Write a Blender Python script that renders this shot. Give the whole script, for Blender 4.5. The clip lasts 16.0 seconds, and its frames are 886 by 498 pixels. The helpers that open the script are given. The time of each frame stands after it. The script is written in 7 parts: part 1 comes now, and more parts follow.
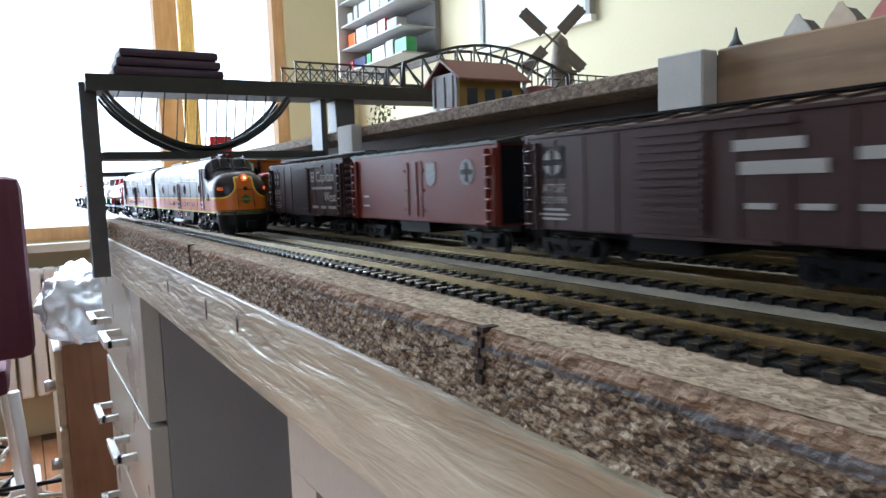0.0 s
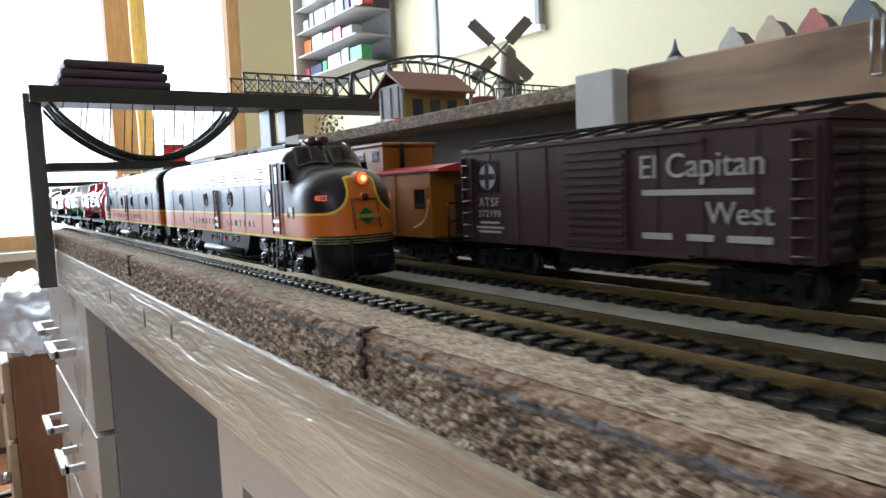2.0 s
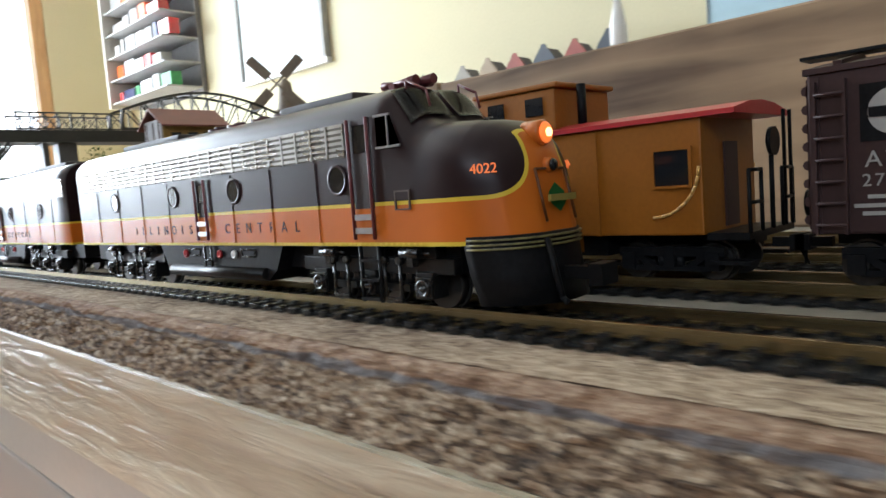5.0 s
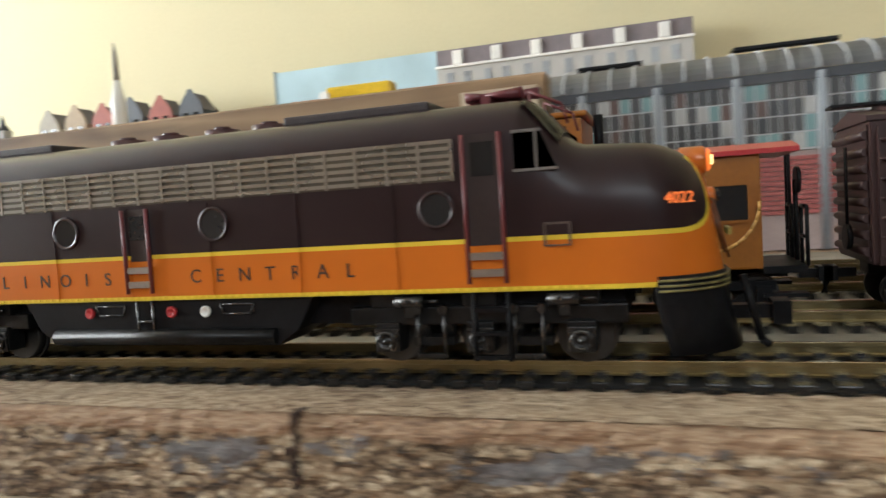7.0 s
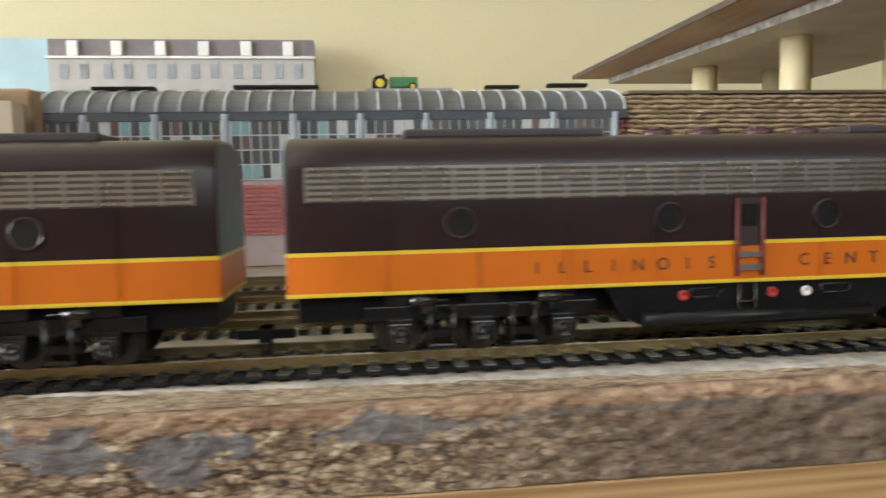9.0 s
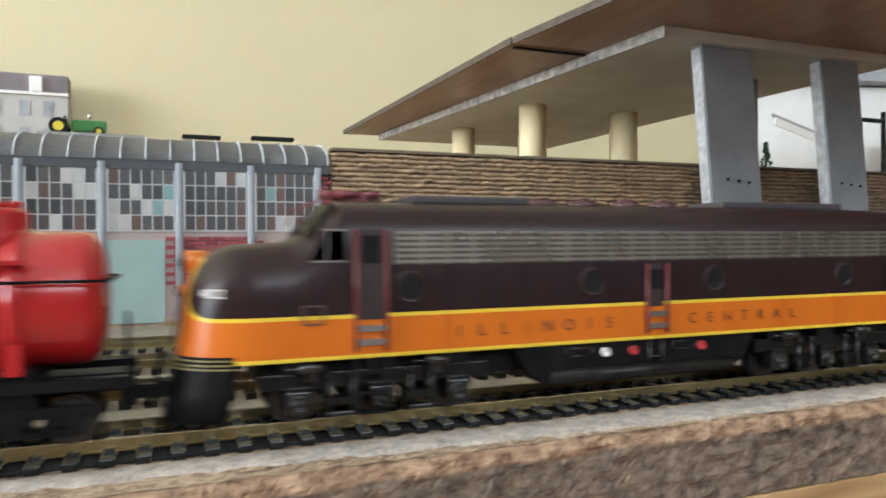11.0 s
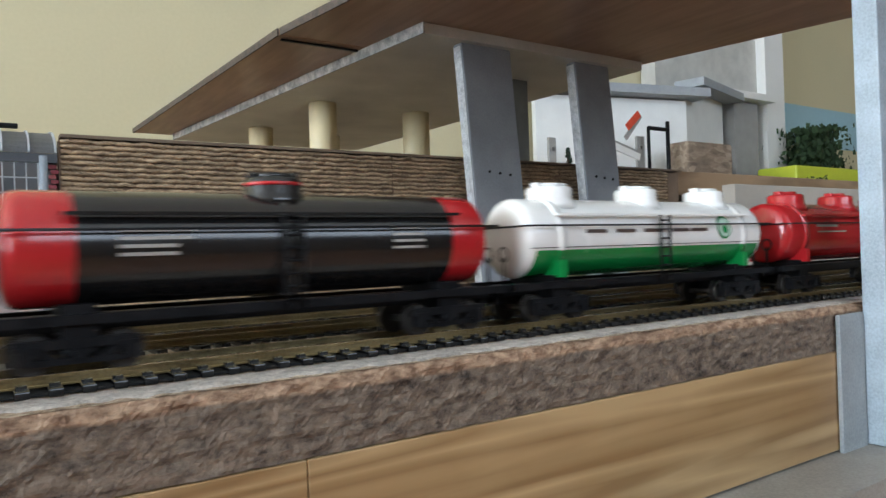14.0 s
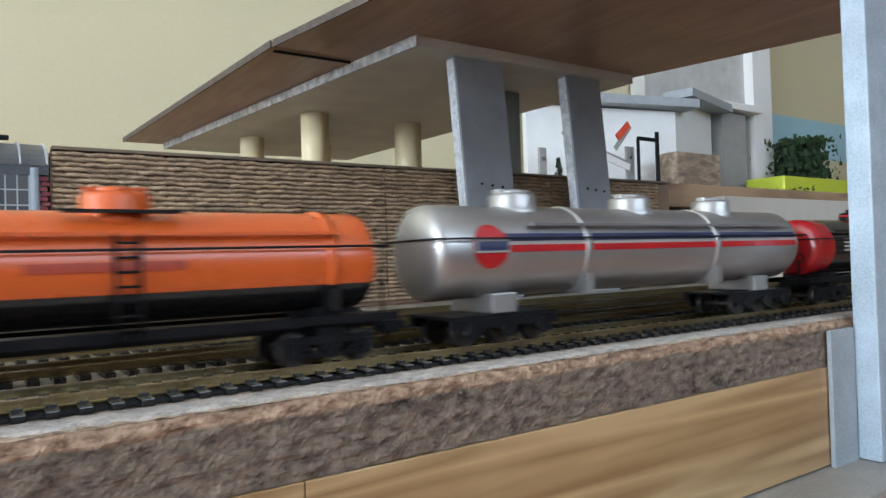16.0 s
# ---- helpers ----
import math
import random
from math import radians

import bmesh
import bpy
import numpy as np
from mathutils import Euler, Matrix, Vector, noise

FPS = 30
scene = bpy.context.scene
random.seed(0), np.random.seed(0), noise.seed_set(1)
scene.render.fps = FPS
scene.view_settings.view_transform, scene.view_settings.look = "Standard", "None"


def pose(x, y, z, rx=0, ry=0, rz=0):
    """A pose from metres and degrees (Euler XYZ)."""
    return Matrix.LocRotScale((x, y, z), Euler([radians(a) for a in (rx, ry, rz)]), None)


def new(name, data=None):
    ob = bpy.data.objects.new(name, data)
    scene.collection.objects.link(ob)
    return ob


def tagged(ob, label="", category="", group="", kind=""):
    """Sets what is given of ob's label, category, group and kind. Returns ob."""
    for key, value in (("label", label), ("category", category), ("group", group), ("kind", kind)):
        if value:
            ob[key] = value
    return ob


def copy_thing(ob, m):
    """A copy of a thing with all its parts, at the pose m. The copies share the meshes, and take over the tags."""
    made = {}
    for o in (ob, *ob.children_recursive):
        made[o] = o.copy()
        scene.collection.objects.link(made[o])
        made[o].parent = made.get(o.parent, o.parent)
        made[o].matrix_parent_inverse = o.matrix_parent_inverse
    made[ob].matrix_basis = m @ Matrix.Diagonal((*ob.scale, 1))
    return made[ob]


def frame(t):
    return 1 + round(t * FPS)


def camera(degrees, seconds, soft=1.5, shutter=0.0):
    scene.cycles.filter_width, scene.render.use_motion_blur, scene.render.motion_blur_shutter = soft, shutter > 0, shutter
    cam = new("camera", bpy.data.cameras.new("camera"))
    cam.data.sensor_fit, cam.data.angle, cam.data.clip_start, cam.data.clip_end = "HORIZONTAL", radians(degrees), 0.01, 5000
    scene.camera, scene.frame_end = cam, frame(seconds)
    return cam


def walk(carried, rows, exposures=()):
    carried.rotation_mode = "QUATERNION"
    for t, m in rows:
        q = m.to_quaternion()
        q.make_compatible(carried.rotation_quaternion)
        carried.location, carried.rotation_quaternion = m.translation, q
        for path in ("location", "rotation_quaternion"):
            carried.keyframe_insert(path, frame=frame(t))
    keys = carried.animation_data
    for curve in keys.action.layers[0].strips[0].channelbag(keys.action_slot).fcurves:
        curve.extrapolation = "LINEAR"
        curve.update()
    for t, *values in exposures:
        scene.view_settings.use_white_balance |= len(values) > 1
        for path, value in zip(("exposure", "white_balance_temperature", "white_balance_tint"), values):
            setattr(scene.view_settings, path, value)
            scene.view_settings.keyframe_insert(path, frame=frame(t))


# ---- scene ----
cam = camera(65.0, 16.0, soft=1.5, shutter=0.5)
PATH = [
    (0.0, pose(0.0000, -0.1266, 0.0351, 84.47, 1.96, 58.57)),
    (0.5, pose(-0.0048, -0.1240, 0.0358, 84.66, 2.13, 57.92)),
    (1.0, pose(-0.0057, -0.1229, 0.0365, 84.76, 2.14, 57.30)),
    (1.5, pose(0.0047, -0.1205, 0.0368, 84.82, 2.13, 56.39)),
    (2.0, pose(0.0320, -0.1209, 0.0382, 84.77, 2.34, 55.55)),
    (2.5, pose(0.0666, -0.1225, 0.0361, 84.55, 2.54, 54.19)),
    (3.0, pose(0.1064, -0.1237, 0.0372, 84.49, 2.65, 52.92)),
    (3.5, pose(0.1570, -0.1220, 0.0352, 84.64, 3.02, 51.50)),
    (4.0, pose(0.2005, -0.1194, 0.0335, 84.90, 3.68, 50.15)),
    (4.5, pose(0.2568, -0.1204, 0.0311, 84.97, 3.96, 47.88)),
    (7.0, pose(0.5307, -0.1452, 0.0362, 86.58, 3.75, 17.78)),
    (7.5, pose(0.5648, -0.1573, 0.0381, 86.76, 2.52, 9.32)),
    (8.0, pose(0.5949, -0.1681, 0.0435, 85.92, 2.00, 3.00)),
    (10.5, pose(0.7229, -0.1788, 0.0391, 86.74, 0.10, -18.10)),
    (11.0, pose(0.7375, -0.1744, 0.0457, 89.67, 0.40, -21.14)),
    (11.5, pose(0.7485, -0.1784, 0.0425, 90.54, 1.15, -23.67)),
    (12.0, pose(0.7624, -0.1712, 0.0404, 90.38, 1.92, -25.77)),
    (12.5, pose(0.7729, -0.1849, 0.0351, 90.37, 2.21, -27.93)),
    (13.0, pose(0.7850, -0.1886, 0.0361, 90.42, 2.17, -30.44)),
    (13.5, pose(0.7906, -0.1960, 0.0323, 90.61, 2.07, -32.31)),
    (14.0, pose(0.7932, -0.2002, 0.0305, 90.28, 1.92, -33.57)),
    (14.5, pose(0.7928, -0.1981, 0.0313, 90.37, 2.13, -33.91)),
    (15.0, pose(0.7914, -0.1943, 0.0308, 90.43, 2.11, -34.21)),
    (15.5, pose(0.7899, -0.1970, 0.0327, 90.88, 2.00, -34.22)),
    (16.0, pose(0.7911, -0.1995, 0.0339, 90.90, 1.80, -34.42)),
]
EXPOSURES = [(0.0, -0.3, 5600, 10), (2.0, -0.2, 5800, 10), (4.5, 0.0, 5950, 10), (7.0, 0.3, 6800, 10), (8.0, 0.45, 6800, 10), (10.5, 0.68, 6500, 10), (11.0, 0.72, 6400, 10), (12.0, 0.62, 6200, 10), (13.5, 0.27, 6100, 10), (14.5, 0.48, 5900, 10), (15.0, 0.55, 5800, 10), (16.0, 0.5, 5750, 10)]
walk(cam, PATH, EXPOSURES)

# ---- light ----
world = bpy.data.worlds.new("sky")
scene.world = world
world.use_nodes = True
sky = world.node_tree.nodes.new("ShaderNodeTexSky")
sky.sky_type, sky.sun_disc = "NISHITA", False
sky.sun_elevation, sky.sun_rotation = radians(35), radians(250)
world.node_tree.links.new(sky.outputs[0], world.node_tree.nodes["Background"].inputs[0])
world.node_tree.nodes["Background"].inputs[1].default_value = 0.12


def window_lamp(name, m, w, h, power, colour):
    lamp = bpy.data.lights.new(name, "AREA")
    lamp.shape, lamp.size, lamp.size_y, lamp.energy, lamp.color = "RECTANGLE", w, h, power, colour
    new(name, lamp).matrix_world = m


WEST, EAST, NORTH, SOUTH, FLOOR, CEILING = -2.7, 6.5, 1.12, -2.4, -0.78, 1.75
window_lamp("window_light_west", pose(WEST + 0.04, -0.23, 0.66, 0, -90, 0), 1.5, 2.0, 125, (0.84, 0.93, 1.0))
window_lamp("window_light_south", pose(1.6, SOUTH + 0.04, 1.12, 90, 0, 0), 2.4, 0.85, 25, (0.84, 0.93, 1.0))

# ---- materials ----
MATS = {}


def mat(name, colour, rough=0.5, metal=0.0, var=0.15, scale=60.0, fine=900.0, bump=0.15, stretch=None, coat=0.0, dirt=None, emit=0.0, spec=0.5):
    """A procedural surface: base colour, mottling at two scales, fine relief."""
    if name in MATS:
        return MATS[name]
    m = bpy.data.materials.new(name)
    m.use_nodes = True
    nt = m.node_tree
    b = nt.nodes["Principled BSDF"]
    tex = nt.nodes.new("ShaderNodeTexCoord")
    mp = nt.nodes.new("ShaderNodeMapping")
    mp.inputs["Scale"].default_value = stretch or (1, 1, 1)
    nt.links.new(tex.outputs["Object"], mp.inputs[0])
    n1, n2 = nt.nodes.new("ShaderNodeTexNoise"), nt.nodes.new("ShaderNodeTexNoise")
    for n, s in ((n1, scale), (n2, fine)):
        n.inputs["Scale"].default_value, n.inputs["Detail"].default_value = s, 5
        nt.links.new(mp.outputs[0], n.inputs["Vector"])
    ramp = nt.nodes.new("ShaderNodeValToRGB")
    lo = [c * (1 - 1.6 * var) for c in colour] if dirt is None else dirt
    hi = [min(1, c * (1 + 1.2 * var)) for c in colour]
    ramp.color_ramp.elements[0].color, ramp.color_ramp.elements[1].color = (*lo, 1), (*hi, 1)
    ramp.color_ramp.elements[0].position, ramp.color_ramp.elements[1].position = 0.3, 0.68
    add = nt.nodes.new("ShaderNodeMath")
    add.operation = "MULTIPLY_ADD"
    nt.links.new(n2.outputs[0], add.inputs[0])
    add.inputs[1].default_value = 0.45
    half = nt.nodes.new("ShaderNodeMath")
    half.operation = "MULTIPLY"
    half.inputs[1].default_value = 0.55
    nt.links.new(n1.outputs[0], half.inputs[0])
    nt.links.new(half.outputs[0], add.inputs[2])
    nt.links.new(add.outputs[0], ramp.inputs[0])
    nt.links.new(ramp.outputs[0], b.inputs["Base Color"])
    rr = nt.nodes.new("ShaderNodeMapRange")
    rr.inputs["To Min"].default_value, rr.inputs["To Max"].default_value = max(0.03, rough - 0.1), min(1, rough + 0.1)
    nt.links.new(n1.outputs[0], rr.inputs[0])
    nt.links.new(rr.outputs[0], b.inputs["Roughness"])
    b.inputs["Metallic"].default_value = metal
    b.inputs["Coat Weight"].default_value, b.inputs["Coat Roughness"].default_value = coat, 0.12
    b.inputs["Specular IOR Level"].default_value = spec
    if bump:
        bp = nt.nodes.new("ShaderNodeBump")
        bp.inputs["Strength"].default_value, bp.inputs["Distance"].default_value = bump, 0.0006
        nt.links.new(add.outputs[0], bp.inputs["Height"])
        nt.links.new(bp.outputs[0], b.inputs["Normal"])
    if emit:
        b.inputs["Emission Color"].default_value, b.inputs["Emission Strength"].default_value = (*colour, 1), emit
    MATS[name] = m
    return m


def flake_mat(name, dark, mid, light, scale, stretch, rough=0.85):
    """Pressed wood flakes: cells of several browns, with relief at their edges."""
    m = bpy.data.materials.new(name)
    m.use_nodes = True
    nt = m.node_tree
    b = nt.nodes["Principled BSDF"]
    tex, mp = nt.nodes.new("ShaderNodeTexCoord"), nt.nodes.new("ShaderNodeMapping")
    mp.inputs["Scale"].default_value = stretch
    nt.links.new(tex.outputs["Object"], mp.inputs[0])
    wob = nt.nodes.new("ShaderNodeTexNoise")
    wob.inputs["Scale"].default_value = scale * 0.5
    nt.links.new(mp.outputs[0], wob.inputs["Vector"])
    mixv = nt.nodes.new("ShaderNodeMixRGB")
    mixv.inputs[0].default_value = 0.012
    nt.links.new(mp.outputs[0], mixv.inputs[1])
    nt.links.new(wob.outputs["Color"], mixv.inputs[2])
    vor = nt.nodes.new("ShaderNodeTexVoronoi")
    vor.inputs["Scale"].default_value = scale
    nt.links.new(mixv.outputs[0], vor.inputs["Vector"])
    sep = nt.nodes.new("ShaderNodeSeparateColor")
    nt.links.new(vor.outputs["Color"], sep.inputs[0])
    big = nt.nodes.new("ShaderNodeTexNoise")
    big.inputs["Scale"].default_value, big.inputs["Detail"].default_value = 25, 6
    nt.links.new(tex.outputs["Object"], big.inputs["Vector"])
    mth = nt.nodes.new("ShaderNodeMath")
    mth.operation = "MULTIPLY_ADD"
    mth.inputs[1].default_value = 0.26
    nt.links.new(sep.outputs[0], mth.inputs[0])
    speck = nt.nodes.new("ShaderNodeTexNoise")
    speck.inputs["Scale"].default_value, speck.inputs["Detail"].default_value, speck.inputs["Roughness"].default_value = scale * 0.9, 8, 0.72
    nt.links.new(mp.outputs[0], speck.inputs["Vector"])
    both = nt.nodes.new("ShaderNodeMath")
    both.operation = "MULTIPLY_ADD"
    both.inputs[1].default_value = 0.75
    nt.links.new(speck.outputs[0], both.inputs[0])
    mm = nt.nodes.new("ShaderNodeMath")
    mm.operation = "MULTIPLY"
    mm.inputs[1].default_value = 0.3
    nt.links.new(big.outputs[0], mm.inputs[0])
    nt.links.new(mm.outputs[0], both.inputs[2])
    less = nt.nodes.new("ShaderNodeMath")
    less.operation = "SUBTRACT"
    less.inputs[1].default_value = 0.16
    nt.links.new(both.outputs[0], less.inputs[0])
    nt.links.new(less.outputs[0], mth.inputs[2])
    ramp = nt.nodes.new("ShaderNodeValToRGB")
    r = ramp.color_ramp
    r.elements[0].position, r.elements[0].color = 0.3, (*dark, 1)
    r.elements[1].position, r.elements[1].color = 0.74, (*light, 1)
    e = r.elements.new(0.5)
    e.color = (*mid, 1)
    nt.links.new(mth.outputs[0], ramp.inputs[0])
    nt.links.new(ramp.outputs[0], b.inputs["Base Color"])
    b.inputs["Roughness"].default_value = rough
    bp = nt.nodes.new("ShaderNodeBump")
    bp.inputs["Strength"].default_value, bp.inputs["Distance"].default_value = 0.7, 0.0012
    nt.links.new(mth.outputs[0], bp.inputs["Height"])
    nt.links.new(bp.outputs[0], b.inputs["Normal"])
    MATS[name] = m
    return m


def wood_mat(name, dark, light, grain=260.0, along=(0.06, 1, 1), rough=0.45, bump=0.25, coat=0.0, haze=0.22, rings=0.0, relief=0.0008):
    """Sawn wood with streaks along one axis, knots and a few stains."""
    m = bpy.data.materials.new(name)
    m.use_nodes = True
    nt = m.node_tree
    b = nt.nodes["Principled BSDF"]
    tex, mp = nt.nodes.new("ShaderNodeTexCoord"), nt.nodes.new("ShaderNodeMapping")
    mp.inputs["Scale"].default_value = along
    nt.links.new(tex.outputs["Object"], mp.inputs[0])
    a, c = nt.nodes.new("ShaderNodeTexNoise"), nt.nodes.new("ShaderNodeTexNoise")
    a.inputs["Scale"].default_value, a.inputs["Detail"].default_value, a.inputs["Distortion"].default_value = grain, 6, 0.6
    c.inputs["Scale"].default_value, c.inputs["Detail"].default_value = 14, 4
    nt.links.new(mp.outputs[0], a.inputs["Vector"])
    nt.links.new(tex.outputs["Object"], c.inputs["Vector"])
    mth = nt.nodes.new("ShaderNodeMath")
    mth.operation = "MULTIPLY_ADD"
    mth.inputs[1].default_value = 0.6
    nt.links.new(a.outputs[0], mth.inputs[0])
    mm = nt.nodes.new("ShaderNodeMath")
    mm.operation = "MULTIPLY"
    mm.inputs[1].default_value = 0.4
    nt.links.new(c.outputs[0], mm.inputs[0])
    nt.links.new(mm.outputs[0], mth.inputs[2])
    if rings:
        # growth rings: contour lines of a slow, stretched noise
        low = nt.nodes.new("ShaderNodeTexNoise")
        low.inputs["Scale"].default_value, low.inputs["Detail"].default_value = 26, 2
        nt.links.new(mp.outputs[0], low.inputs["Vector"])
        many, fold, tone = [nt.nodes.new("ShaderNodeMath") for _ in range(3)]
        many.operation, fold.operation, tone.operation = "MULTIPLY", "PINGPONG", "MULTIPLY_ADD"
        many.inputs[1].default_value, fold.inputs[1].default_value, tone.inputs[1].default_value = rings, 1.0, 0.3
        nt.links.new(low.outputs[0], many.inputs[0])
        nt.links.new(many.outputs[0], fold.inputs[0])
        nt.links.new(fold.outputs[0], tone.inputs[0])
        less = nt.nodes.new("ShaderNodeMath")
        less.operation = "SUBTRACT"
        less.inputs[1].default_value = 0.15
        nt.links.new(mth.outputs[0], less.inputs[0])
        nt.links.new(less.outputs[0], tone.inputs[2])
        mth = tone
    ramp = nt.nodes.new("ShaderNodeValToRGB")
    ramp.color_ramp.elements[0].position, ramp.color_ramp.elements[0].color = 0.3, (*dark, 1)
    ramp.color_ramp.elements[1].position, ramp.color_ramp.elements[1].color = 0.68, (*light, 1)
    nt.links.new(mth.outputs[0], ramp.inputs[0])
    nt.links.new(ramp.outputs[0], b.inputs["Base Color"])
    b.inputs["Roughness"].default_value = rough
    b.inputs["Coat Weight"].default_value, b.inputs["Coat Roughness"].default_value = coat, haze
    bp = nt.nodes.new("ShaderNodeBump")
    bp.inputs["Strength"].default_value, bp.inputs["Distance"].default_value = bump, relief
    nt.links.new(mth.outputs[0], bp.inputs["Height"])
    nt.links.new(bp.outputs[0], b.inputs["Normal"])
    nt.links.new(bp.outputs[0], b.inputs["Coat Normal"])
    MATS[name] = m
    return m


def random_mat(name, colours, rough=0.5):
    """One of several colours for each object, picked at random."""
    m = bpy.data.materials.new(name)
    m.use_nodes = True
    nt = m.node_tree
    b = nt.nodes["Principled BSDF"]
    info, ramp = nt.nodes.new("ShaderNodeObjectInfo"), nt.nodes.new("ShaderNodeValToRGB")
    r = ramp.color_ramp
    r.interpolation = "CONSTANT"
    r.elements[0].color = (*colours[0], 1)
    r.elements[1].position, r.elements[1].color = 1 / len(colours), (*colours[1], 1)
    for i, c in enumerate(colours[2:], 2):
        r.elements.new(i / len(colours)).color = (*c, 1)
    nt.links.new(info.outputs["Random"], ramp.inputs[0])
    nz, mx = nt.nodes.new("ShaderNodeTexNoise"), nt.nodes.new("ShaderNodeMixRGB")
    nz.inputs["Scale"].default_value = 300
    mx.blend_type, mx.inputs[0].default_value = "MULTIPLY", 0.35
    nt.links.new(ramp.outputs[0], mx.inputs[1])
    nt.links.new(nz.outputs[0], mx.inputs[2])
    nt.links.new(mx.outputs[0], b.inputs["Base Color"])
    b.inputs["Roughness"].default_value = rough
    MATS[name] = m
    return m




def edge_mat(name):
    """Sawn chipboard: chips in several browns, a redder dense layer on top, grey paint run along it."""
    m = bpy.data.materials.new(name)
    m.use_nodes = True
    nt = m.node_tree
    b = nt.nodes["Principled BSDF"]
    tex, sep = nt.nodes.new("ShaderNodeTexCoord"), nt.nodes.new("ShaderNodeSeparateXYZ")
    nt.links.new(tex.outputs["Object"], sep.inputs[0])

    def calc(op, *args):
        n = nt.nodes.new("ShaderNodeMath")
        n.operation = op
        for i, a in enumerate(args):
            if isinstance(a, (int, float)):
                n.inputs[i].default_value = a
            else:
                nt.links.new(a, n.inputs[i])
        return n.outputs[0]

    def noisy(scale, stretch=(1, 1, 1), detail=5, rough=0.6):
        mp, n = nt.nodes.new("ShaderNodeMapping"), nt.nodes.new("ShaderNodeTexNoise")
        mp.inputs["Scale"].default_value = stretch
        nt.links.new(tex.outputs["Object"], mp.inputs[0])
        n.inputs["Scale"].default_value, n.inputs["Detail"].default_value, n.inputs["Roughness"].default_value = scale, detail, rough
        nt.links.new(mp.outputs[0], n.inputs["Vector"])
        return n.outputs[0]

    def step(v, lo, hi):
        n = nt.nodes.new("ShaderNodeMapRange")
        n.interpolation_type = "SMOOTHSTEP"
        n.inputs["From Min"].default_value, n.inputs["From Max"].default_value = lo, hi
        nt.links.new(v, n.inputs[0])
        return n.outputs[0]

    def ramp(v, *stops):
        n = nt.nodes.new("ShaderNodeValToRGB")
        r = n.color_ramp
        r.elements[0].position, r.elements[0].color = stops[0][0], (*stops[0][1], 1)
        r.elements[1].position, r.elements[1].color = stops[-1][0], (*stops[-1][1], 1)
        for p, c in stops[1:-1]:
            r.elements.new(p).color = (*c, 1)
        nt.links.new(v, n.inputs[0])
        return n.outputs[0]

    def blend(fac, one, two):
        n = nt.nodes.new("ShaderNodeMixRGB")
        nt.links.new(fac, n.inputs[0])
        nt.links.new(one, n.inputs[1])
        nt.links.new(two, n.inputs[2])
        return n.outputs[0]

    # flat chips, each in its own tone
    mp, vor = nt.nodes.new("ShaderNodeMapping"), nt.nodes.new("ShaderNodeTexVoronoi")
    mp.inputs["Scale"].default_value = (0.5, 1, 1.1)
    nt.links.new(tex.outputs["Object"], mp.inputs[0])
    nt.links.new(mp.outputs[0], vor.inputs["Vector"])
    vor.inputs["Scale"].default_value = 760
    vor.inputs["Randomness"].default_value = 1.0
    one = nt.nodes.new("ShaderNodeSeparateColor")
    nt.links.new(vor.outputs["Color"], one.inputs[0])
    dark = calc("MULTIPLY", vor.outputs["Distance"], 0.22)
    grain, broad = noisy(1500, (0.5, 1, 1), 4), noisy(45, (0.5, 1, 1), 4)
    tone = calc("SUBTRACT", calc("ADD", calc("ADD", calc("MULTIPLY", one.outputs[0], 0.36), calc("MULTIPLY", grain, 0.72)), calc("MULTIPLY", broad, 0.3)), dark)
    chips = ramp(tone, (0.34, (0.03, 0.02, 0.013)), (0.5, (0.16, 0.11, 0.068)), (0.66, (0.35, 0.265, 0.17)), (0.86, (0.62, 0.53, 0.38)))
    dense = ramp(calc("ADD", calc("MULTIPLY", noisy(900, (0.35, 1, 1.5)), 0.7), calc("MULTIPLY", broad, 0.3)), (0.3, (0.09, 0.048, 0.03)), (0.5, (0.3, 0.19, 0.115)), (0.72, (0.54, 0.41, 0.27)))
    x, y, z = sep.outputs
    wave = calc("MULTIPLY", calc("SUBTRACT", noisy(70, (0.5, 0, 0), 4), 0.5), 0.004)
    zz = calc("ADD", z, wave)
    col = blend(step(zz, -0.0048, -0.0036), chips, dense)
    # the newer board further along: finer chips, duller and browner
    newer = step(calc("ADD", x, calc("MULTIPLY", wave, 20.0)), 0.64, 0.74)
    dull = ramp(calc("ADD", calc("MULTIPLY", noisy(300, (0.65, 1, 1), 7, 0.7), 0.85), calc("MULTIPLY", broad, 0.2)), (0.38, (0.03, 0.021, 0.015)), (0.46, (0.115, 0.085, 0.062)), (0.64, (0.24, 0.185, 0.135)))
    lip = ramp(noisy(420, (0.5, 1, 1)), (0.35, (0.17, 0.095, 0.055)), (0.65, (0.5, 0.345, 0.225)))
    dull = blend(step(zz, -0.0046, -0.0032), dull, lip)
    col = blend(newer, col, dull)
    # grey paint: a thin run under the dense layer, spreading to wide smears beyond
    wide = calc("MULTIPLY", step(x, 0.33, 0.44), step(calc("MULTIPLY", x, -1.0), -0.72, -0.6))
    reach = calc("ADD", 0.0009, calc("MULTIPLY", wide, 0.0052))
    mid = calc("ADD", -0.0046, calc("MULTIPLY", wide, -0.0032))
    off = calc("SUBTRACT", calc("ABSOLUTE", calc("SUBTRACT", zz, mid)), reach)
    ragged = calc("ADD", off, calc("MULTIPLY", calc("SUBTRACT", noisy(38, (1, 1, 1.6), 7, 0.7), calc("SUBTRACT", 0.48, calc("MULTIPLY", wide, 0.08))), calc("ADD", 0.005, calc("MULTIPLY", wide, 0.06))))
